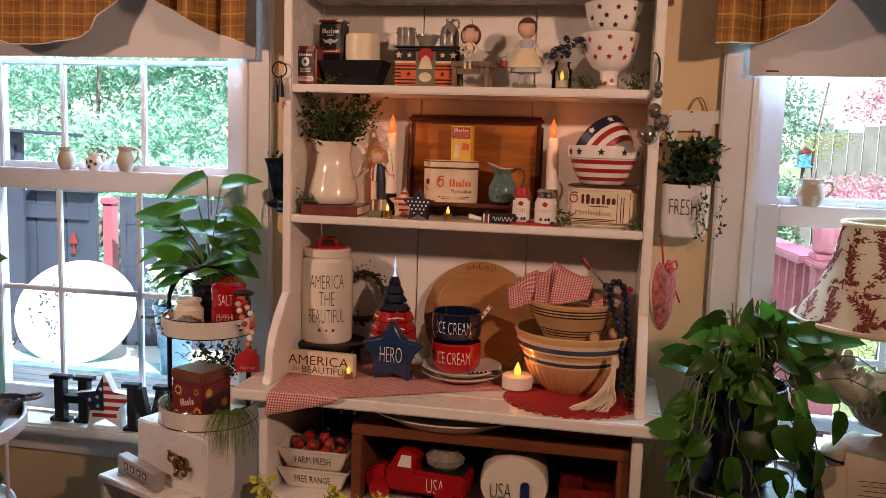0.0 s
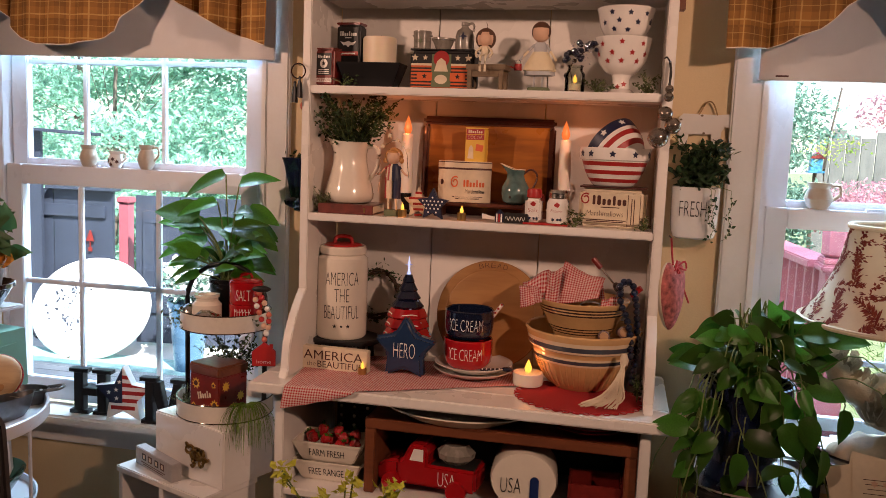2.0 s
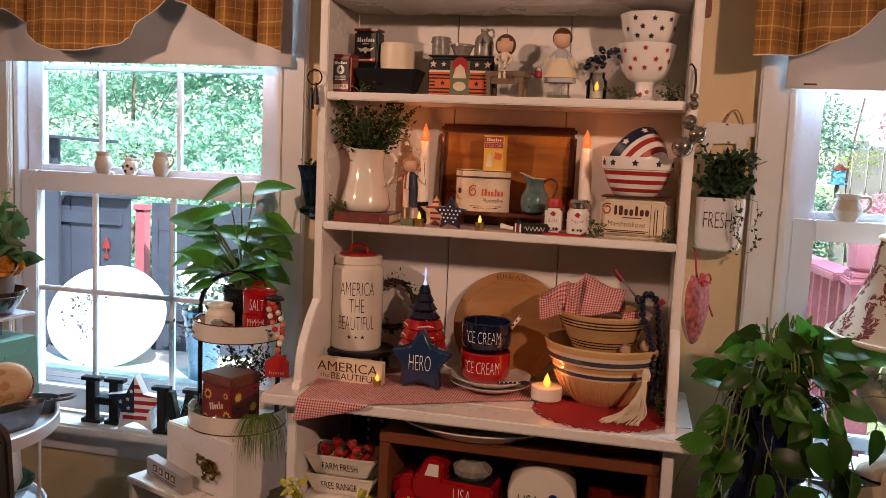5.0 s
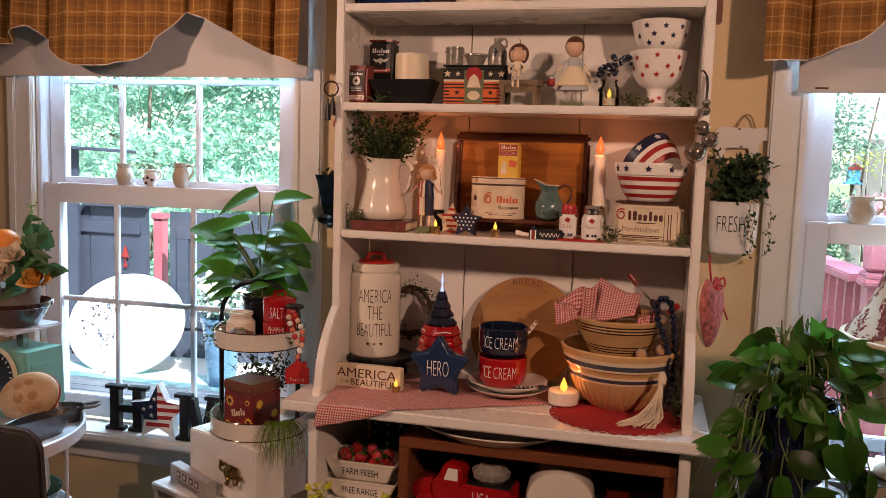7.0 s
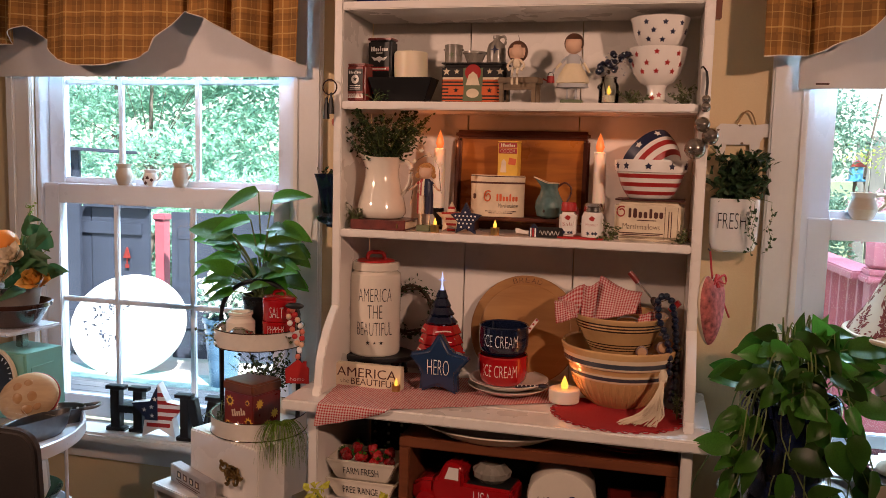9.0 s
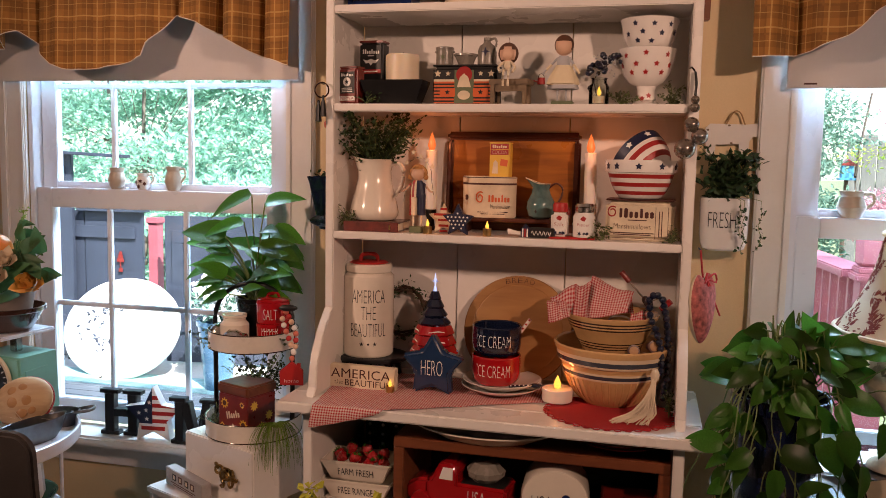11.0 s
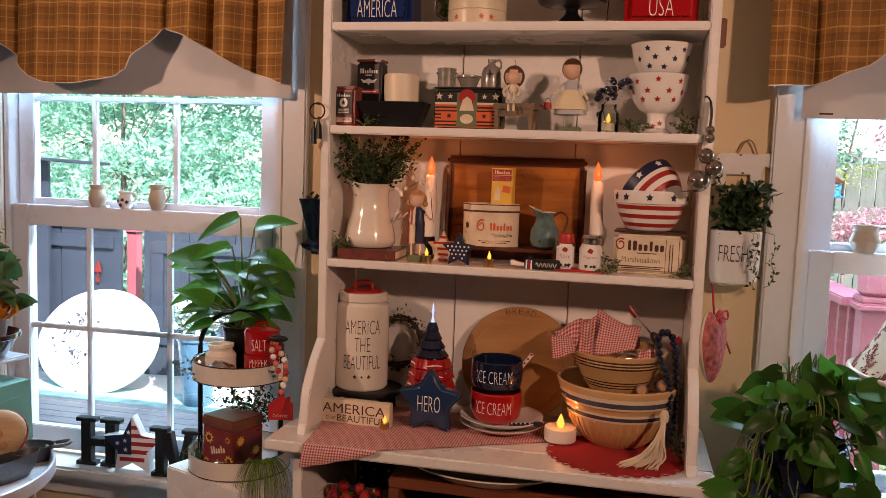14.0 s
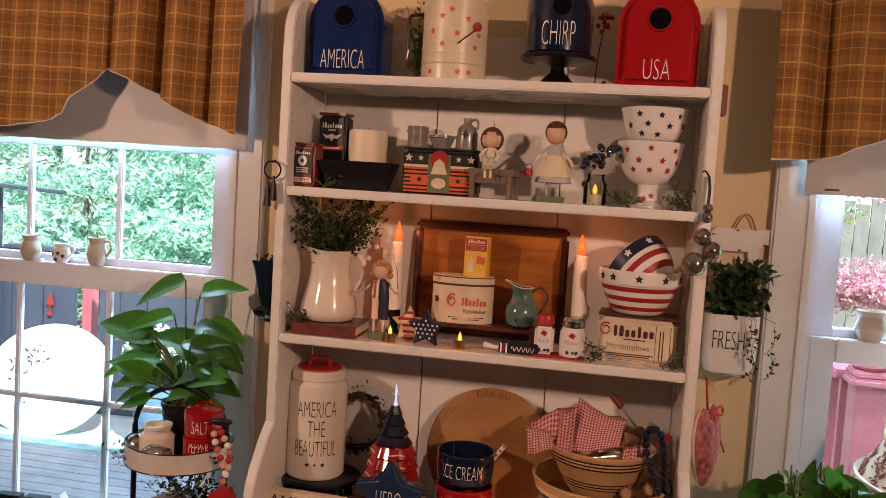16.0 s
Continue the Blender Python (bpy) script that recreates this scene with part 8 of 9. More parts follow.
# ---- far left: round cart with scale and flowers ----
CX, CY, CZ = -1.908, 1.803, 0.644
t = thing("round_cart", (CX, CY, 0), "white metal round tray cart", "tray table")
part("tray", lathe([(0, CZ - 0.006), (0.305, CZ - 0.006), (0.317, CZ - 0.004), (0.32, CZ + 0.0), (0.32, CZ + 0.032), (0.316, CZ + 0.034), (0.312, CZ + 0.032), (0.309, CZ), (0, CZ)], 80), VINYL, t)
for a in (12, 102, 192, 282):
    x, y = 0.298 * math.cos(radians(a)), 0.298 * math.sin(radians(a))
    part("leg", tube([(x, y, 0), (x, y, CZ - 0.0065)], 0.005, 8), VINYL, t)
part("lower_tray", lathe([(0, 0.385), (0.28, 0.385), (0.285, 0.41), (0.28, 0.41), (0.276, 0.39), (0, 0.39)], 64), VINYL, t)
t = thing("kitchen_scale", (-1.925, 2.055, CZ + 0.0005), "vintage aqua metal kitchen scale with black dial", "kitchen scale", rz=-8)
b = prism([(-0.09, 0), (0.108, 0), (0.098, 0.205), (-0.075, 0.205)], 0.14, 0.006, y=-0.07)
part("body", b, TEALBOX, t)
part("panel", moved(prism([(-0.05, 0.02), (0.045, 0.02), (0.038, 0.165), (-0.042, 0.165)], 0.004, 0.001), pose(0.1035, 0, 0, 0, -3, 90)), TEALBOX, t)
part("neck", box(0.026, 0.026, 0.05, (0.01, 0, 0.205), 0.003), STEEL, t)
part("platform", box(0.20, 0.2, 0.012, (-0.035, 0, 0.2555), 0.005), VINYL, t)
d = part("dial", moved(lathe([(0, 0), (0.082, 0), (0.086, 0.004), (0.084, 0.012), (0.076, 0.012), (0.074, 0.006), (0, 0.006)], 48), pose(-0.01, -0.072, 0.130, 90, 0, 0)), [PAPER], t, "round dial with cream rim")
part("dial_face", moved(lathe([(0, 0.0062), (0.073, 0.0062), (0.073, 0.0075), (0, 0.0075)], 40), pose(-0.01, -0.072, 0.130, 90, 0, 0)), BLACKM, d, "black dial face")
part("needle", span(-0.0125, -0.0075, -0.083, -0.0805, 0.127, 0.187, 0.0005), PRINTWHT, d)
for i in range(24):
    a = 2 * math.pi * i / 24
    patch(rect(0.003, 0.010), PRINTWHT, t, pose(-0.01 + 0.062 * math.sin(a), -0.0797, 0.130 + 0.062 * math.cos(a), 0, math.degrees(a), 0))
SB = CZ + 0.0005 + 0.270
t = thing("brown_bowl", (-1.938, 2.053, SB), "brown glazed stoneware bowl on the scale", "bowl")
part("body", lathe([(0, 0.001), (0.06, 0), (0.066, 0.004), (0.095, 0.055), (0.104, 0.06), (0.105, 0.072), (0.10, 0.073), (0.09, 0.06), (0.06, 0.012), (0, 0.01)], 48), DKBROWN, t)
t = thing("grey_planter", (-1.928, 2.053, SB + 0.0105), "grey pot of artificial flowers and oranges", "planter")
part("pot", lathe([(0, 0.001), (0.05, 0), (0.066, 0.10), (0.070, 0.11), (0.066, 0.11), (0.06, 0.095), (0, 0.095)], 40), mat("warm grey stoneware", (0.22, 0.19, 0.17), 0.5, var=0.2), t)
part("moss", foliage([(rng.gauss(0, 0.03), rng.gauss(0, 0.03), 0.1) for _ in range(120)], 0.02, rng), LEAF_DARK, t)
ORANGE = mat("orange peel", (0.75, 0.25, 0.03), 0.4, var=0.12, bump=0.3, bscale=400)
PETAL = mat("golden rose petal", (0.72, 0.38, 0.07), 0.7, var=0.2)
for x, y, z in ((0.0, -0.045, 0.238), (-0.018, -0.06, 0.18), (-0.06, 0.0, 0.20)):
    part("orange", ball(0.042, (x, y, z), u=22, v=16), ORANGE, t, "orange artificial fruit")
    part("stem", tube([(x * 0.3, y * 0.3, 0.1), (x, y, z - 0.03)], 0.002, 6), STEM, t)


def rose(parent, at, r, material, label):
    b = None
    for i in range(16):
        a, q = i * 2.4, i / 15
        own = leaf_bm(r * (0.75 + 0.4 * q), r * (0.7 + 0.4 * q), 0.5, -0.4, 0, 4)
        moved(own, pose(0, 0, 0, 0, 0, math.degrees(a)) @ pose(0, r * 0.25 * q, 0, 78 - 62 * q, 0, 0))
        b = merge(b, own)
    return part("flower", b, material, parent, label, at=Matrix.Translation(at) @ pose(0, 0, 0, 55, 0, 10))


rose(t, (0.118, -0.05, 0.135), 0.047, PETAL, "golden yellow rose")
rose(t, (0.028, -0.09, 0.155), 0.05, PAPER, "cream white rose")
rose(t, (0.06, -0.075, 0.205), 0.038, PAPER, "cream white rose")
rose(t, (-0.07, -0.06, 0.12), 0.03, LEMON, "cream yellow rose")
LEAF_EUC = leaf_mat("eucalyptus leaf", (0.05, 0.12, 0.045), 0.35, 0.5, 0.25)
EUC = [heart_leaf_mesh(1.0, w, "leaf", LEAF_EUC) for w in (0.45, 0.6)]
stems = None
for x, y, z, l in ((0.03, -0.05, 0.22, 0.07), (0.0, -0.055, 0.19, 0.07), (0.06, -0.05, 0.19, 0.08), (0.09, -0.04, 0.17, 0.07), (0.075, -0.05, 0.21, 0.06), (0.10, -0.02, 0.14, 0.06), (0.05, -0.07, 0.16, 0.07), (0.02, -0.07, 0.15, 0.06), (0.08, -0.06, 0.115, 0.06), (0.03, 0.0, 0.27, 0.05), (0.05, 0.0, 0.29, 0.045), (0.035, 0.0, 0.31, 0.04), (0.055, -0.01, 0.26, 0.045), (-0.01, 0.02, 0.24, 0.06), (0.06, 0.02, 0.245, 0.05), (0.11, -0.03, 0.19, 0.07), (0.12, -0.01, 0.225, 0.06), (0.10, 0.0, 0.16, 0.07), (0.03, -0.08, 0.125, 0.06), (0.07, -0.03, 0.23, 0.06), (0.13, -0.03, 0.15, 0.05)):
    base = Vector((x, y, z))
    stems = tube([(x * 0.25, y * 0.3, 0.1), (x * 0.6, y * 0.7, z * 0.75 + 0.02), base], 0.0015, 5, stems)
    place_leaf(t, base, Vector((0.6 + rng.gauss(0, 0.4), -0.3 + rng.gauss(0, 0.3), rng.uniform(-0.3, 0.7))), Vector((0.2, -0.8, 0.5)), l * 1.35, rng.choice(EUC))
stems = tube([(0.02, 0, 0.1), (0.04, 0, 0.25), (0.055, 0.0, 0.345)], 0.0015, 5, stems)
part("stems", stems, STEM, t)
part("buds", foliage([(0.053 + rng.gauss(0, 0.006), rng.gauss(0, 0.006), 0.32 + 0.04 * rng.random()) for _ in range(26)], 0.010, rng), LEAF_GRASS, t)
# decorated egg-shaped box, pewter scoop and plate
t = thing("egg_box", (-1.785, 1.925, CZ + 0.0005), "oval keepsake box with golden printed lid", "keepsake box", rz=30)
b = ball(0.075, (0, 0, 0), 1.08, 0.34, 0.9, 28, 20)
part("lid", moved(b, pose(0, 0, 0.098, -24, -16, 0)), PALEWOOD, t)
part("band", moved(tube([(0.0795 * math.cos(a), 0.012, 0.067 * math.sin(a)) for a in [2 * math.pi * q / 40 for q in range(40)]], 0.003, 8, closed=True), pose(0, 0, 0.098, -24, -16, 0)), PRINTRED, t, "red side band")
for x, z, r in ((-0.016, 0.03, 0.014), (0.012, 0.032, 0.013), (-0.02, 0.0, 0.018), (0.012, -0.004, 0.018), (-0.006, -0.035, 0.016), (0.02, -0.035, 0.012)):
    part("print", moved(ball(r, (x, -0.0225 + 0.05 * (abs(x) + abs(z)), z), 1, 0.25, 1, 12, 8), pose(0, 0, 0.098, -24, -16, 0)), BOARDWOOD, t)
t = thing("pewter_dish", (-1.71, 1.875, CZ + 0.0005), "long dark pewter fish shaped dish", "dish", rz=76)
b = lathe([(0, 0.002), (0.07, 0.0), (0.09, 0.02), (0.105, 0.06), (0.108, 0.062), (0.102, 0.06), (0.086, 0.022), (0, 0.006)], 40, 0.95, 0.31)
for v in b.verts:
    v.co.z += 0.25 * max(0, abs(v.co.x) - 0.08) ** 1.2
part("body", b, PEWTER, t)
t = thing("pewter_tray", (-1.752, 2.03, CZ + 0.0005), "pewter handled tray on the cart", "tray", rz=18)
part("body", lathe([(0, 0.001), (0.045, 0.0), (0.056, 0.04), (0.06, 0.044), (0.055, 0.044), (0.042, 0.005), (0, 0.005)], 40, 1.0, 0.7), PEWTER, t)
part("handle", tube([(0.05, -0.02, 0.042), (0.09, -0.02, 0.048), (0.10, 0, 0.05), (0.09, 0.02, 0.048), (0.05, 0.02, 0.042)], 0.005, 8), PEWTER, t)
part("straw", foliage([(-0.06 + rng.gauss(0, 0.03), -0.075 + rng.gauss(0, 0.02), 0.012 + 0.045 * rng.random()) for _ in range(140)], 0.05, rng, 0.04), TASSEL, t, "pale straw shreds")
t = thing("white_vase", (-1.79, 1.865, 0.3905), "white ribbed ceramic vase in a green bowl", "vase")
part("body", lathe([(0, 0.03), (0.06, 0.03), (0.09, 0.1), (0.085, 0.18), (0.05, 0.22), (0, 0.22)], 36, flute=0.03, nflute=18), CERWHITE, t)
part("bowl", lathe([(0, 0.0), (0.06, 0.0), (0.12, 0.09), (0.125, 0.1), (0.118, 0.098), (0.06, 0.02), (0, 0.015)], 36), mat("green glazed stoneware", (0.06, 0.12, 0.07), 0.2, coat=0.4), t, "green glazed bowl")

# ---- near the camera: chair back and table flowers ----
t = thing("dining_chair", (-1.356, 1.262, 0), "dark brown upholstered dining chair", "chair")
CH = mat("dark brown leather", (0.055, 0.047, 0.045), 0.5, var=0.25, bump=0.15, bscale=250)
b = prism([(-0.21, 0.50), (0.21, 0.50), (0.214, 0.72)] + [(0.175 + 0.04 * math.cos(a), 0.902 + 0.04 * math.sin(a)) for a in [math.pi / 2 * i / 8 for i in range(9)]] + [(-0.175 - 0.04 * math.sin(a), 0.902 + 0.04 * math.cos(a)) for a in [math.pi / 2 * i / 8 for i in range(9)]] + [(-0.214, 0.72)], 0.022, 0.006)
part("backrest", moved(b, pose(0, 0, 0, 4, 0, 0)), CH, t)
part("seat", span(-0.22, 0.22, -0.44, 0.0, 0.42, 0.49, 0.02, seg=3), CH, t)
for x in (-0.19, 0.19):
    for y in (-0.41, -0.03):
        part("leg", box(0.035, 0.035, 0.42, (x, y, 0), 0.004), DARKWOOD, t)
t = thing("dining_table", (-0.45, 1.0, 0), "dark wooden dining table near the hutch", "table")
part("tabletop", span(-0.42, 0.42, -0.35, 0.3, 0.70, 0.73, 0.006), DARKWOOD, t)
for x in (-0.37, 0.37):
    for y in (-0.3, 0.25):
        part("leg", box(0.05, 0.05, 0.6995, (x, y, 0), 0.004), DARKWOOD, t)
t = thing("yellow_flowers", (-0.50, 1.2, 0.7305), "yellow green flowers in a small vase on the table", "flowers")
part("vase", lathe([(0, 0.001), (0.04, 0), (0.045, 0.06), (0.025, 0.1), (0.03, 0.11), (0.024, 0.11), (0, 0.06)], 28), CERWHITE, t)
YB = mat("yellow green blossom", (0.55, 0.55, 0.05), 0.6, var=0.25)
for x, z in ((-0.105, 0.168), (-0.098, 0.150), (0.005, 0.152), (0.018, 0.165), (0.083, 0.166), (-0.03, 0.13), (0.075, 0.150)):
    part("stem", tube([(x * 0.1, 0, 0.06), (x * 0.5, 0, 0.1), (x, 0, z)], 0.0015, 5), STEM, t)
    part("blossom", foliage([(x + rng.gauss(0, 0.006), rng.gauss(0, 0.006), z + rng.gauss(0, 0.005)) for _ in range(16)], 0.018, rng, 0.6), YB, t)

# ---- right: plant stand, pothos, lamp table ----
t = thing("plant_stool", (0.27, 2.2, 0), "black wooden stool holding the plant", "stool")
part("seat", lathe([(0, 0.575), (0.15, 0.575), (0.155, 0.58), (0.155, 0.595), (0.15, 0.6), (0, 0.6)], 40), BLACKM, t)
for a in (45, 135, 225, 315):
    x, y = 0.11 * math.cos(radians(a)), 0.11 * math.sin(radians(a))
    part("leg", tube([(x, y, 0.575), (x * 1.25, y * 1.25, 0)], 0.014, 10), BLACKM, t)
t = thing("silver_tray", (0.27, 2.2, 0.6005), "round silver tray under the plant pot", "tray")
part("body", lathe([(0, 0), (0.15, 0), (0.168, 0.012), (0.172, 0.013), (0.168, 0.017), (0.148, 0.005), (0, 0.004)], 52), STEEL, t)
t = thing("pothos_plant", (0.262, 2.2, 0.606), "large trailing pothos in a dark blue pot", "plant")
part("pot", lathe([(0, 0.001), (0.078, 0), (0.086, 0.006), (0.112, 0.225), (0.121, 0.23), (0.122, 0.262), (0.114, 0.262), (0.106, 0.22), (0, 0.22)], 44), mat("dark blue glazed pot", (0.008, 0.014, 0.05), 0.2, var=0.3, coat=0.5), t)
part("soil", lathe([(0, 0.221), (0.1055, 0.221), (0, 0.232)], 28), SOIL, t)
rp = random.Random(5)


def pothos_leaf(x, y, z, way, size, up=(0.0, -0.75, 0.6), stem=True, kind=None):
    base = Vector((x, y, z))
    out = Vector(way).normalized() * size * 0.25
    if stem:
        part("stem", tube([(x * 0.25, y * 0.25, 0.225), (x * 0.7, y * 0.7, max(z, 0.27) + 0.03), base - out, base], 0.0019, 5), STEM, t)
    else:
        part("stem", tube([(x * 0.82, y * 0.82 - 0.02, z + 0.05), (x * 0.93, y * 0.93 - 0.01, z + 0.035), base], 0.0017, 5), STEM, t)
    place_leaf(t, base, Vector(way), Vector(up) + Vector((rp.gauss(0, 0.5), rp.gauss(0, 0.25), rp.gauss(0, 0.3))), size, kind or rp.choice(BROAD_LEAVES))


# crown of leaves above the rim
for i in range(60):
    a = rp.uniform(math.pi * 0.9, math.pi * 2.1) if i % 5 else rp.uniform(0, math.pi)
    k = rp.uniform(0.15, 1.0) ** 0.7
    x, y = 0.15 * k * math.cos(a), 0.13 * k * math.sin(a)
    z = 0.415 - 0.12 * k * k + rp.uniform(-0.035, 0.035)
    x = max(x, -0.115)
    pothos_leaf(x, y, z, (x * 5 + rp.gauss(0, 0.35), -0.25 + y * 2.5, 0.2 - 0.9 * k * rp.random()), rp.uniform(0.055, 0.092))
for i in range(12):
    x = rp.uniform(-0.10, 0.10)
    pothos_leaf(x, rp.uniform(-0.16, -0.11), rp.uniform(0.25, 0.36), (x * 4 + rp.gauss(0, 0.6), -0.35, rp.uniform(-0.7, 0.2)), rp.uniform(0.055, 0.085), stem=False)
# some stand up with their edges to the room
for x, y, z, way, size in ((0.02, -0.02, 0.39, (-0.45, -0.1, 1.0), 0.085), (0.06, -0.03, 0.385, (-0.3, -0.1, 1.0), 0.09), (0.09, -0.04, 0.36, (-0.25, -0.3, 0.9), 0.09)):
    pothos_leaf(x, y, z, way, size, (-0.9, -0.6, 0.2))
# leaves hanging over the rim, thick at both sides and sparse before the pot
for i in range(30):
    side = -1 if i % 9 < 5 else 1
    a = rp.uniform(math.pi * 1.04, math.pi * 1.34) if side < 0 else rp.uniform(math.pi * 1.5, math.pi * 1.85)
    k = rp.uniform(0.135, 0.185)
    x, y = max(k * math.cos(a), -0.128), k * math.sin(a) * 0.95
    if side < 0:
        y = min(y, -0.10)
    z = rp.uniform(0.04, 0.29) if side < 0 else rp.uniform(0.0, 0.31)
    pothos_leaf(x, y, z, (x * 3.0 + rp.gauss(0, 0.4), -0.25, -0.65 + rp.gauss(0, 0.45)), rp.uniform(0.05, 0.08), stem=i % 3 == 0)
# single leaves before the dark pot
for x, y, z, way, size in ((-0.02, -0.15, 0.155, (0.9, -0.2, -0.15), 0.105), (-0.03, -0.155, 0.115, (0.1, -0.3, -1.0), 0.085), (0.07, -0.15, 0.20, (0.5, -0.3, -0.8), 0.10), (0.03, -0.13, 0.265, (0.8, -0.3, -0.5), 0.10), (-0.055, -0.14, 0.05, (0.4, -0.3, -0.8), 0.07), (0.0, -0.15, 0.02, (-0.5, -0.3, -0.7), 0.07)):
    pothos_leaf(x, y, z, way, size, (0.1, -0.85, 0.5), False)
# long runners: one on the desk end, the others towards the lamp
for x, y, z, way, size in ((-0.150, -0.165, 0.172, (-1, -0.1, 0.05), 0.088), (0.11, -0.06, 0.405, (0.9, -0.2, 0.2), 0.105), (0.165, -0.06, 0.395, (0.7, -0.4, 0.2), 0.10), (0.12, -0.10, 0.29, (0.95, -0.3, -0.15), 0.10), (0.215, -0.10, 0.235, (0.1, -0.3, -1), 0.085), (0.165, -0.14, 0.14, (0.15, -0.3, -1), 0.09), (0.12, -0.14, 0.22, (0.3, -0.3, -0.9), 0.09), (0.33, -0.05, 0.325, (0.95, -0.2, 0.05), 0.09), (0.31, -0.06, 0.27, (0.8, -0.3, -0.5), 0.08)):
    pothos_leaf(x, y, z, way, size, (0.1, -0.8, 0.55), True, BROAD_LEAVES[1])
for i in range(9):
    a = rp.uniform(math.pi * 1.05, math.pi * 1.95)
    x, y = 0.125 * math.cos(a), 0.125 * math.sin(a)
    w_ = rp.uniform(-0.09, 0.09)
    part("vine", tube([(x * 0.5, y * 0.5, 0.24), (x, y, 0.285), (x * 1.2, y * 1.25, 0.2), (x * 1.22 + w_, y * 1.3, 0.06), (x * 1.2 + w_ * 1.6, y * 1.28, -0.05 - 0.12 * rp.random())], 0.0017, 6), STEM, t)

t = thing("lamp_table", (0.72, 2.22, 0), "dark side table with glass top by the window", "table")
part("tabletop", span(-0.27, 0.3, -0.13, 0.25, 0.645, 0.672, 0.005), mat("dark glass tabletop", (0.012, 0.012, 0.014), 0.06, var=0.2, coat=0.8), t, "polished dark glass top")
part("front_ledge", span(-0.27, 0.3, -0.25, -0.135, 0.58, 0.6, 0.004), BLACKM, t)
for x in (-0.24, 0.27):
    for y in (-0.155, 0.12):
        part("leg", box(0.035, 0.035, 0.5795 if y < 0 else 0.6448, (x, y, 0), 0.003), BLACKM, t)
t = thing("lace_doily", (0.68, 2.33, 0.6725), "white lace cloth on the side table", "doily")
b = moved(prism([((0.2 + 0.008 * math.cos(24 * a)) * math.cos(a), (0.125 + 0.008 * math.cos(24 * a)) * math.sin(a)) for a in [2 * math.pi * q / 144 for q in range(144)]], 0.002), pose(0, 0, 0, 90, 0, 0))
bmesh.ops.translate(b, verts=b.verts, vec=(0, 0, 0.0003 - min(v.co.z for v in b.verts)))
part("cloth", b, mat("white lace cotton", (0.75, 0.73, 0.7), 0.9, var=0.2, scale=90, bump=0.8, bscale=300), t)
t = thing("rooster_lamp", (0.638, 2.27, 0.6755), "carved wood rooster table lamp with toile shade", "table lamp")
FEATHER = mat("carved tan resin", (0.70, 0.57, 0.41), 0.55, var=0.35, scale=18, bump=0.8, bscale=45)
part("base", ball(0.1, (0, 0, 0.0), 1.5, 0.85, 0.55, 26, 16), FEATHER, t, "carved rocky base")
for v in t.children[0].data.vertices:
    v.co.z = max(v.co.z, 0.0) * (1 + 0.25 * math.sin(v.co.x * 70) * math.sin(v.co.y * 60))
b = ball(0.1, (0.02, 0, 0.15), 1.15, 0.7, 0.85, 28, 20)
tube([(-0.06, 0, 0.16), (-0.12, 0, 0.20), (-0.15, 0, 0.25), (-0.185, 0, 0.245), (-0.205, 0, 0.19)], 0.045, 12, b, taper=0.02)
tube([(-0.05, 0.02, 0.14), (-0.12, 0.02, 0.17), (-0.17, 0.02, 0.16)], 0.035, 12, b, taper=0.014)
tube([(0.08, 0, 0.18), (0.12, 0, 0.25), (0.13, 0, 0.30)], 0.045, 12, b, taper=0.03)
part("rooster", b, FEATHER, t, "carved tan rooster figure")
for i in range(7):
    x = -0.05 + i * 0.024
    part("feather", tube([(x, -0.058 - 0.016 * math.sin(i * 0.5), 0.20), (x + 0.012, -0.075, 0.16), (x, -0.062, 0.115)], 0.008, 8, taper=0.004), FEATHER, t)
rf = random.Random(3)
b = None
for i in range(130):
    if i < 90:
        a, e = rf.uniform(-math.pi, 0.1), rf.uniform(-0.9, 1.1)
        nrm = Vector((math.cos(e) * math.cos(a), math.cos(e) * math.sin(a), math.sin(e)))
        at = Vector((0.02 + 0.117 * nrm.x, 0.072 * nrm.y, 0.15 + 0.087 * nrm.z))
    else:
        q = rf.random()
        cx_, cz_ = (-0.06 - 0.145 * q, 0.16 + 0.11 * math.sin(2.6 * q)) if i < 115 else (0.08 + 0.05 * q, 0.18 + 0.11 * q)
        nrm = Vector((rf.gauss(0, 0.3), -1, rf.gauss(0, 0.6))).normalized()
        at = Vector((cx_, 0, cz_)) + nrm * (0.043 - 0.016 * q)
    down = Vector((-0.35, 0, -1))
    x = down.cross(nrm).normalized()
    y = nrm.cross(x).normalized()
    m = Matrix((x, y, nrm)).transposed().to_4x4()
    m.translation = at - y * 0.015 + nrm * 0.001
    b = merge(b, moved(leaf_bm(0.042, 0.022, 0.3, 0.35, 0.3, 4), m))
part("plumage", b, FEATHER, t, "carved overlapping feathers")
part("rod", tube([(0, 0, 0.05), (0, 0, 0.62)], 0.006, 10), BRASS, t)
TOILE = leaf_mat("cream linen shade", (0.74, 0.64, 0.49), 0.02, 0.85, 0.3, 0.06)
TOILE_RED = leaf_mat("dark red toile print", (0.22, 0.045, 0.035), 0.25, 0.85, 0.2, 0.2)
sh = [(0.245, 0.355), (0.232, 0.375), (0.205, 0.41), (0.18, 0.455), (0.160, 0.51), (0.146, 0.57), (0.14, 0.605)]
shade = part("shade", lathe(sh + [(0.137, 0.605), (0.157, 0.51), (0.202, 0.41), (0.242, 0.355), (0.245, 0.355)], 64), TOILE, t, "cream toile bell shade with dark red scenes")
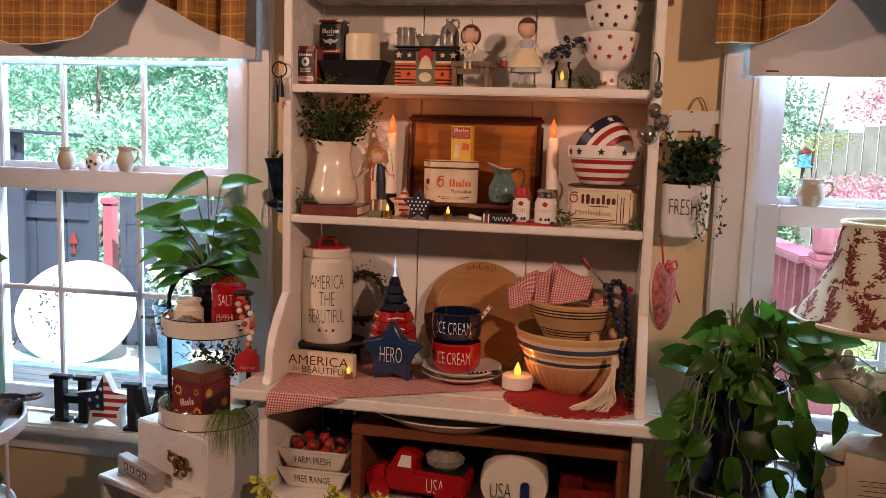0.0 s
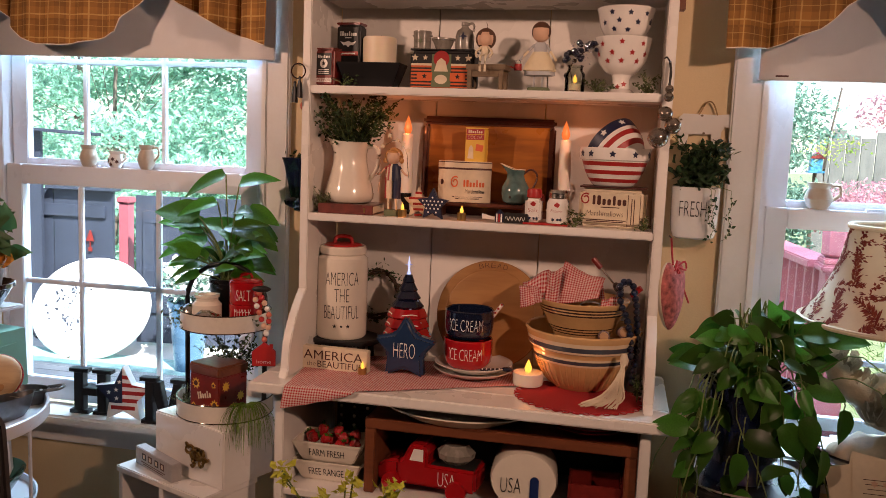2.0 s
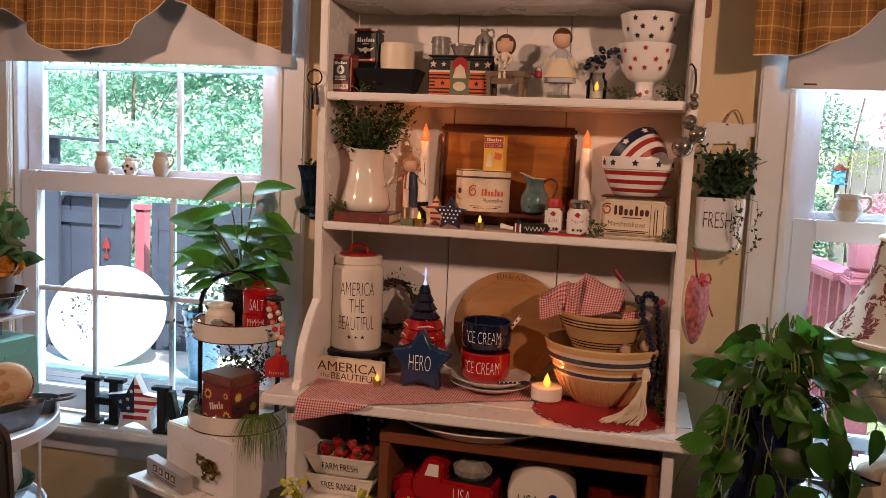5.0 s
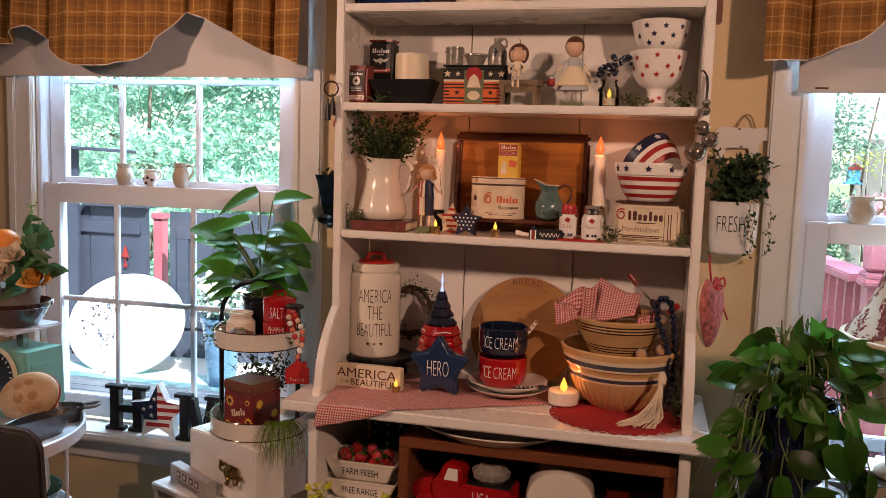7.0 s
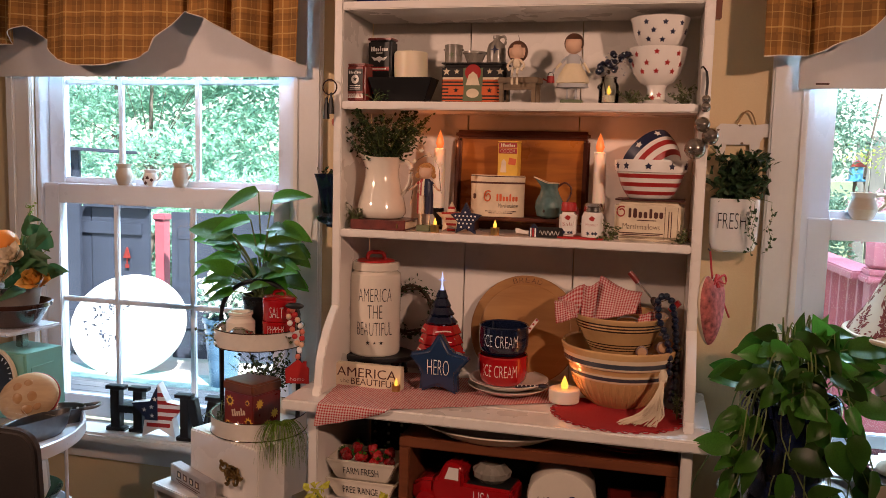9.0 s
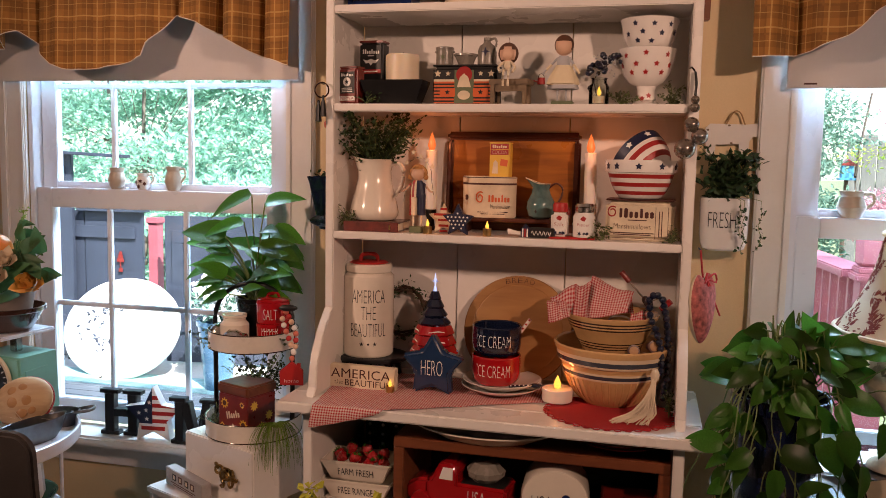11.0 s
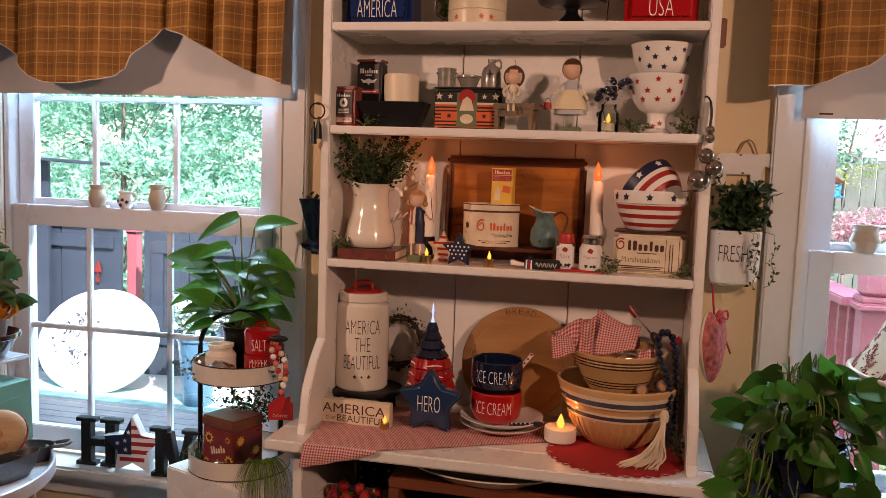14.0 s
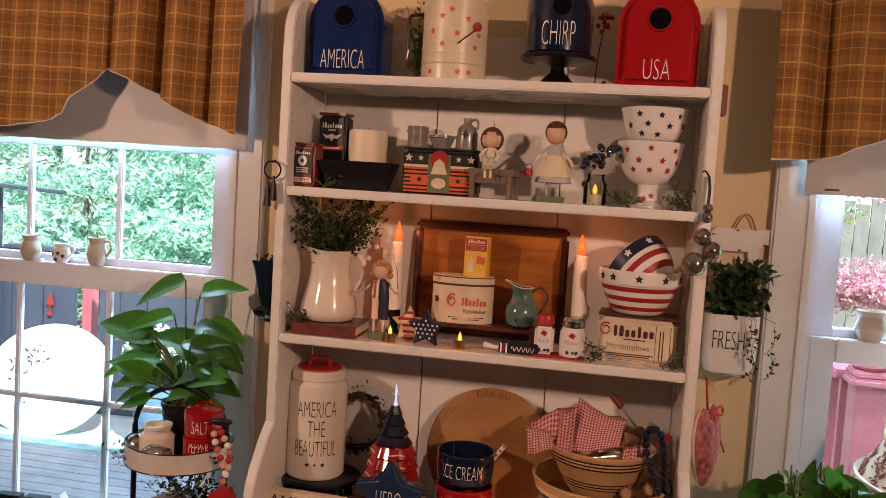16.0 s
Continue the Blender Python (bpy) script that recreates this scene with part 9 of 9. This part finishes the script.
for r, z in ((0.245, 0.358), (0.141, 0.604)):
    part("shade_trim", tube([(r * math.cos(a), r * math.sin(a), z) for a in [2 * math.pi * q / 64 for q in range(64)]], 0.007, 8, closed=True), TOILE, shade)
rt = random.Random(12)
sh_z, sh_r = [p[1] for p in sh], [p[0] for p in sh]
vs, fs = [], []


def on_shade(a0, z0, u, w):
    z = min(max(z0 + w, 0.363), 0.598)
    r = float(np.interp(z, sh_z, sh_r)) + 0.0012
    return (r * math.cos(a0 + u / r), r * math.sin(a0 + u / r), z)


def print_leaf(a0, z0, u, w, way, size, slim):
    k = len(vs)
    c, n = math.cos(way), math.sin(way)
    for l, m in ((0, 0), (0.45, slim), (1, 0), (0.45, -slim)):
        vs.append(on_shade(a0, z0, u + size * (l * c - m * n), w + size * (l * n + m * c)))
    fs.append((k, k + 1, k + 2, k + 3))


for row, (z0, n) in enumerate(((0.378, 15), (0.415, 15), (0.46, 14), (0.505, 13), (0.548, 12), (0.586, 11))):
    for i in range(n):
        a0 = 2 * math.pi * (i + 0.5 * (row % 2)) / n + rt.uniform(-0.08, 0.08)
        if (i + row) % 3 == 2:
            # hillock with grazing shapes
            for j in range(34):
                print_leaf(a0, z0, rt.gauss(0, 0.020), -0.016 + rt.gauss(0, 0.005), rt.uniform(-0.5, 0.5), rt.uniform(0.008, 0.018), 0.16)
            for j in range(12):
                print_leaf(a0, z0, rt.uniform(-0.012, 0.012), rt.uniform(-0.004, 0.012), rt.uniform(0, 6.28), rt.uniform(0.008, 0.014), 0.34)
            continue
        lean, bend = rt.uniform(0.2, 2.9), rt.uniform(-12, 12)
        for j in range(26):
            q = j / 25
            way = lean + bend * 0.06 * q
            u, w = (q - 0.5) * 0.085 * math.cos(way), (q - 0.5) * 0.075 * math.sin(way)
            print_leaf(a0, z0, u, w, way, 0.006, 0.3)
            for s_ in (-1, 1):
                if rt.random() < 0.85:
                    print_leaf(a0, z0, u, w, way + s_ * rt.uniform(0.5, 1.3), rt.uniform(0.012, 0.024) * (1.15 - 0.6 * q), 0.17)
me = bpy.data.meshes.new("toile_print")
me.from_pydata(vs, [], fs)
me.materials.append(TOILE_RED)
toile = new("toile_print", me)
toile.parent = shade
t = thing("recipe_cards", (0.575, 2.02, 0.6005), "worn recipe cards leaning in a wooden holder", "cards", rz=-8)
part("holder", span(-0.075, 0.075, -0.02, 0.03, 0, 0.012, 0.002), DULLWOOD, t)
for i, (x, rz_, ry) in enumerate(((0.01, 0, -3), (-0.03, 4, -14), (-0.015, 2, 8))):
    part("card", moved(box(0.172, 0.0012, 0.125, (x, 0, 0), 0), pose(0, 0.004 + i * 0.008, 0.0125, -14, ry, rz_)), PAPER, t)
for i in range(6):
    patch(rect(0.13 - 0.01 * (i % 3), 0.0016), PRINTBRN, t, pose(0.012, 0.004, 0.0125, -14, -3, 0) @ pose(0, -0.0008, 0.082 - i * 0.011))
for x in (-0.04, -0.015, 0.012, 0.036):
    patch(star_outline(0.009, 0.6, 6), SKIN, t, pose(0.012, 0.004, 0.0125, -14, -3, 0) @ pose(x, -0.0008, 0.073))
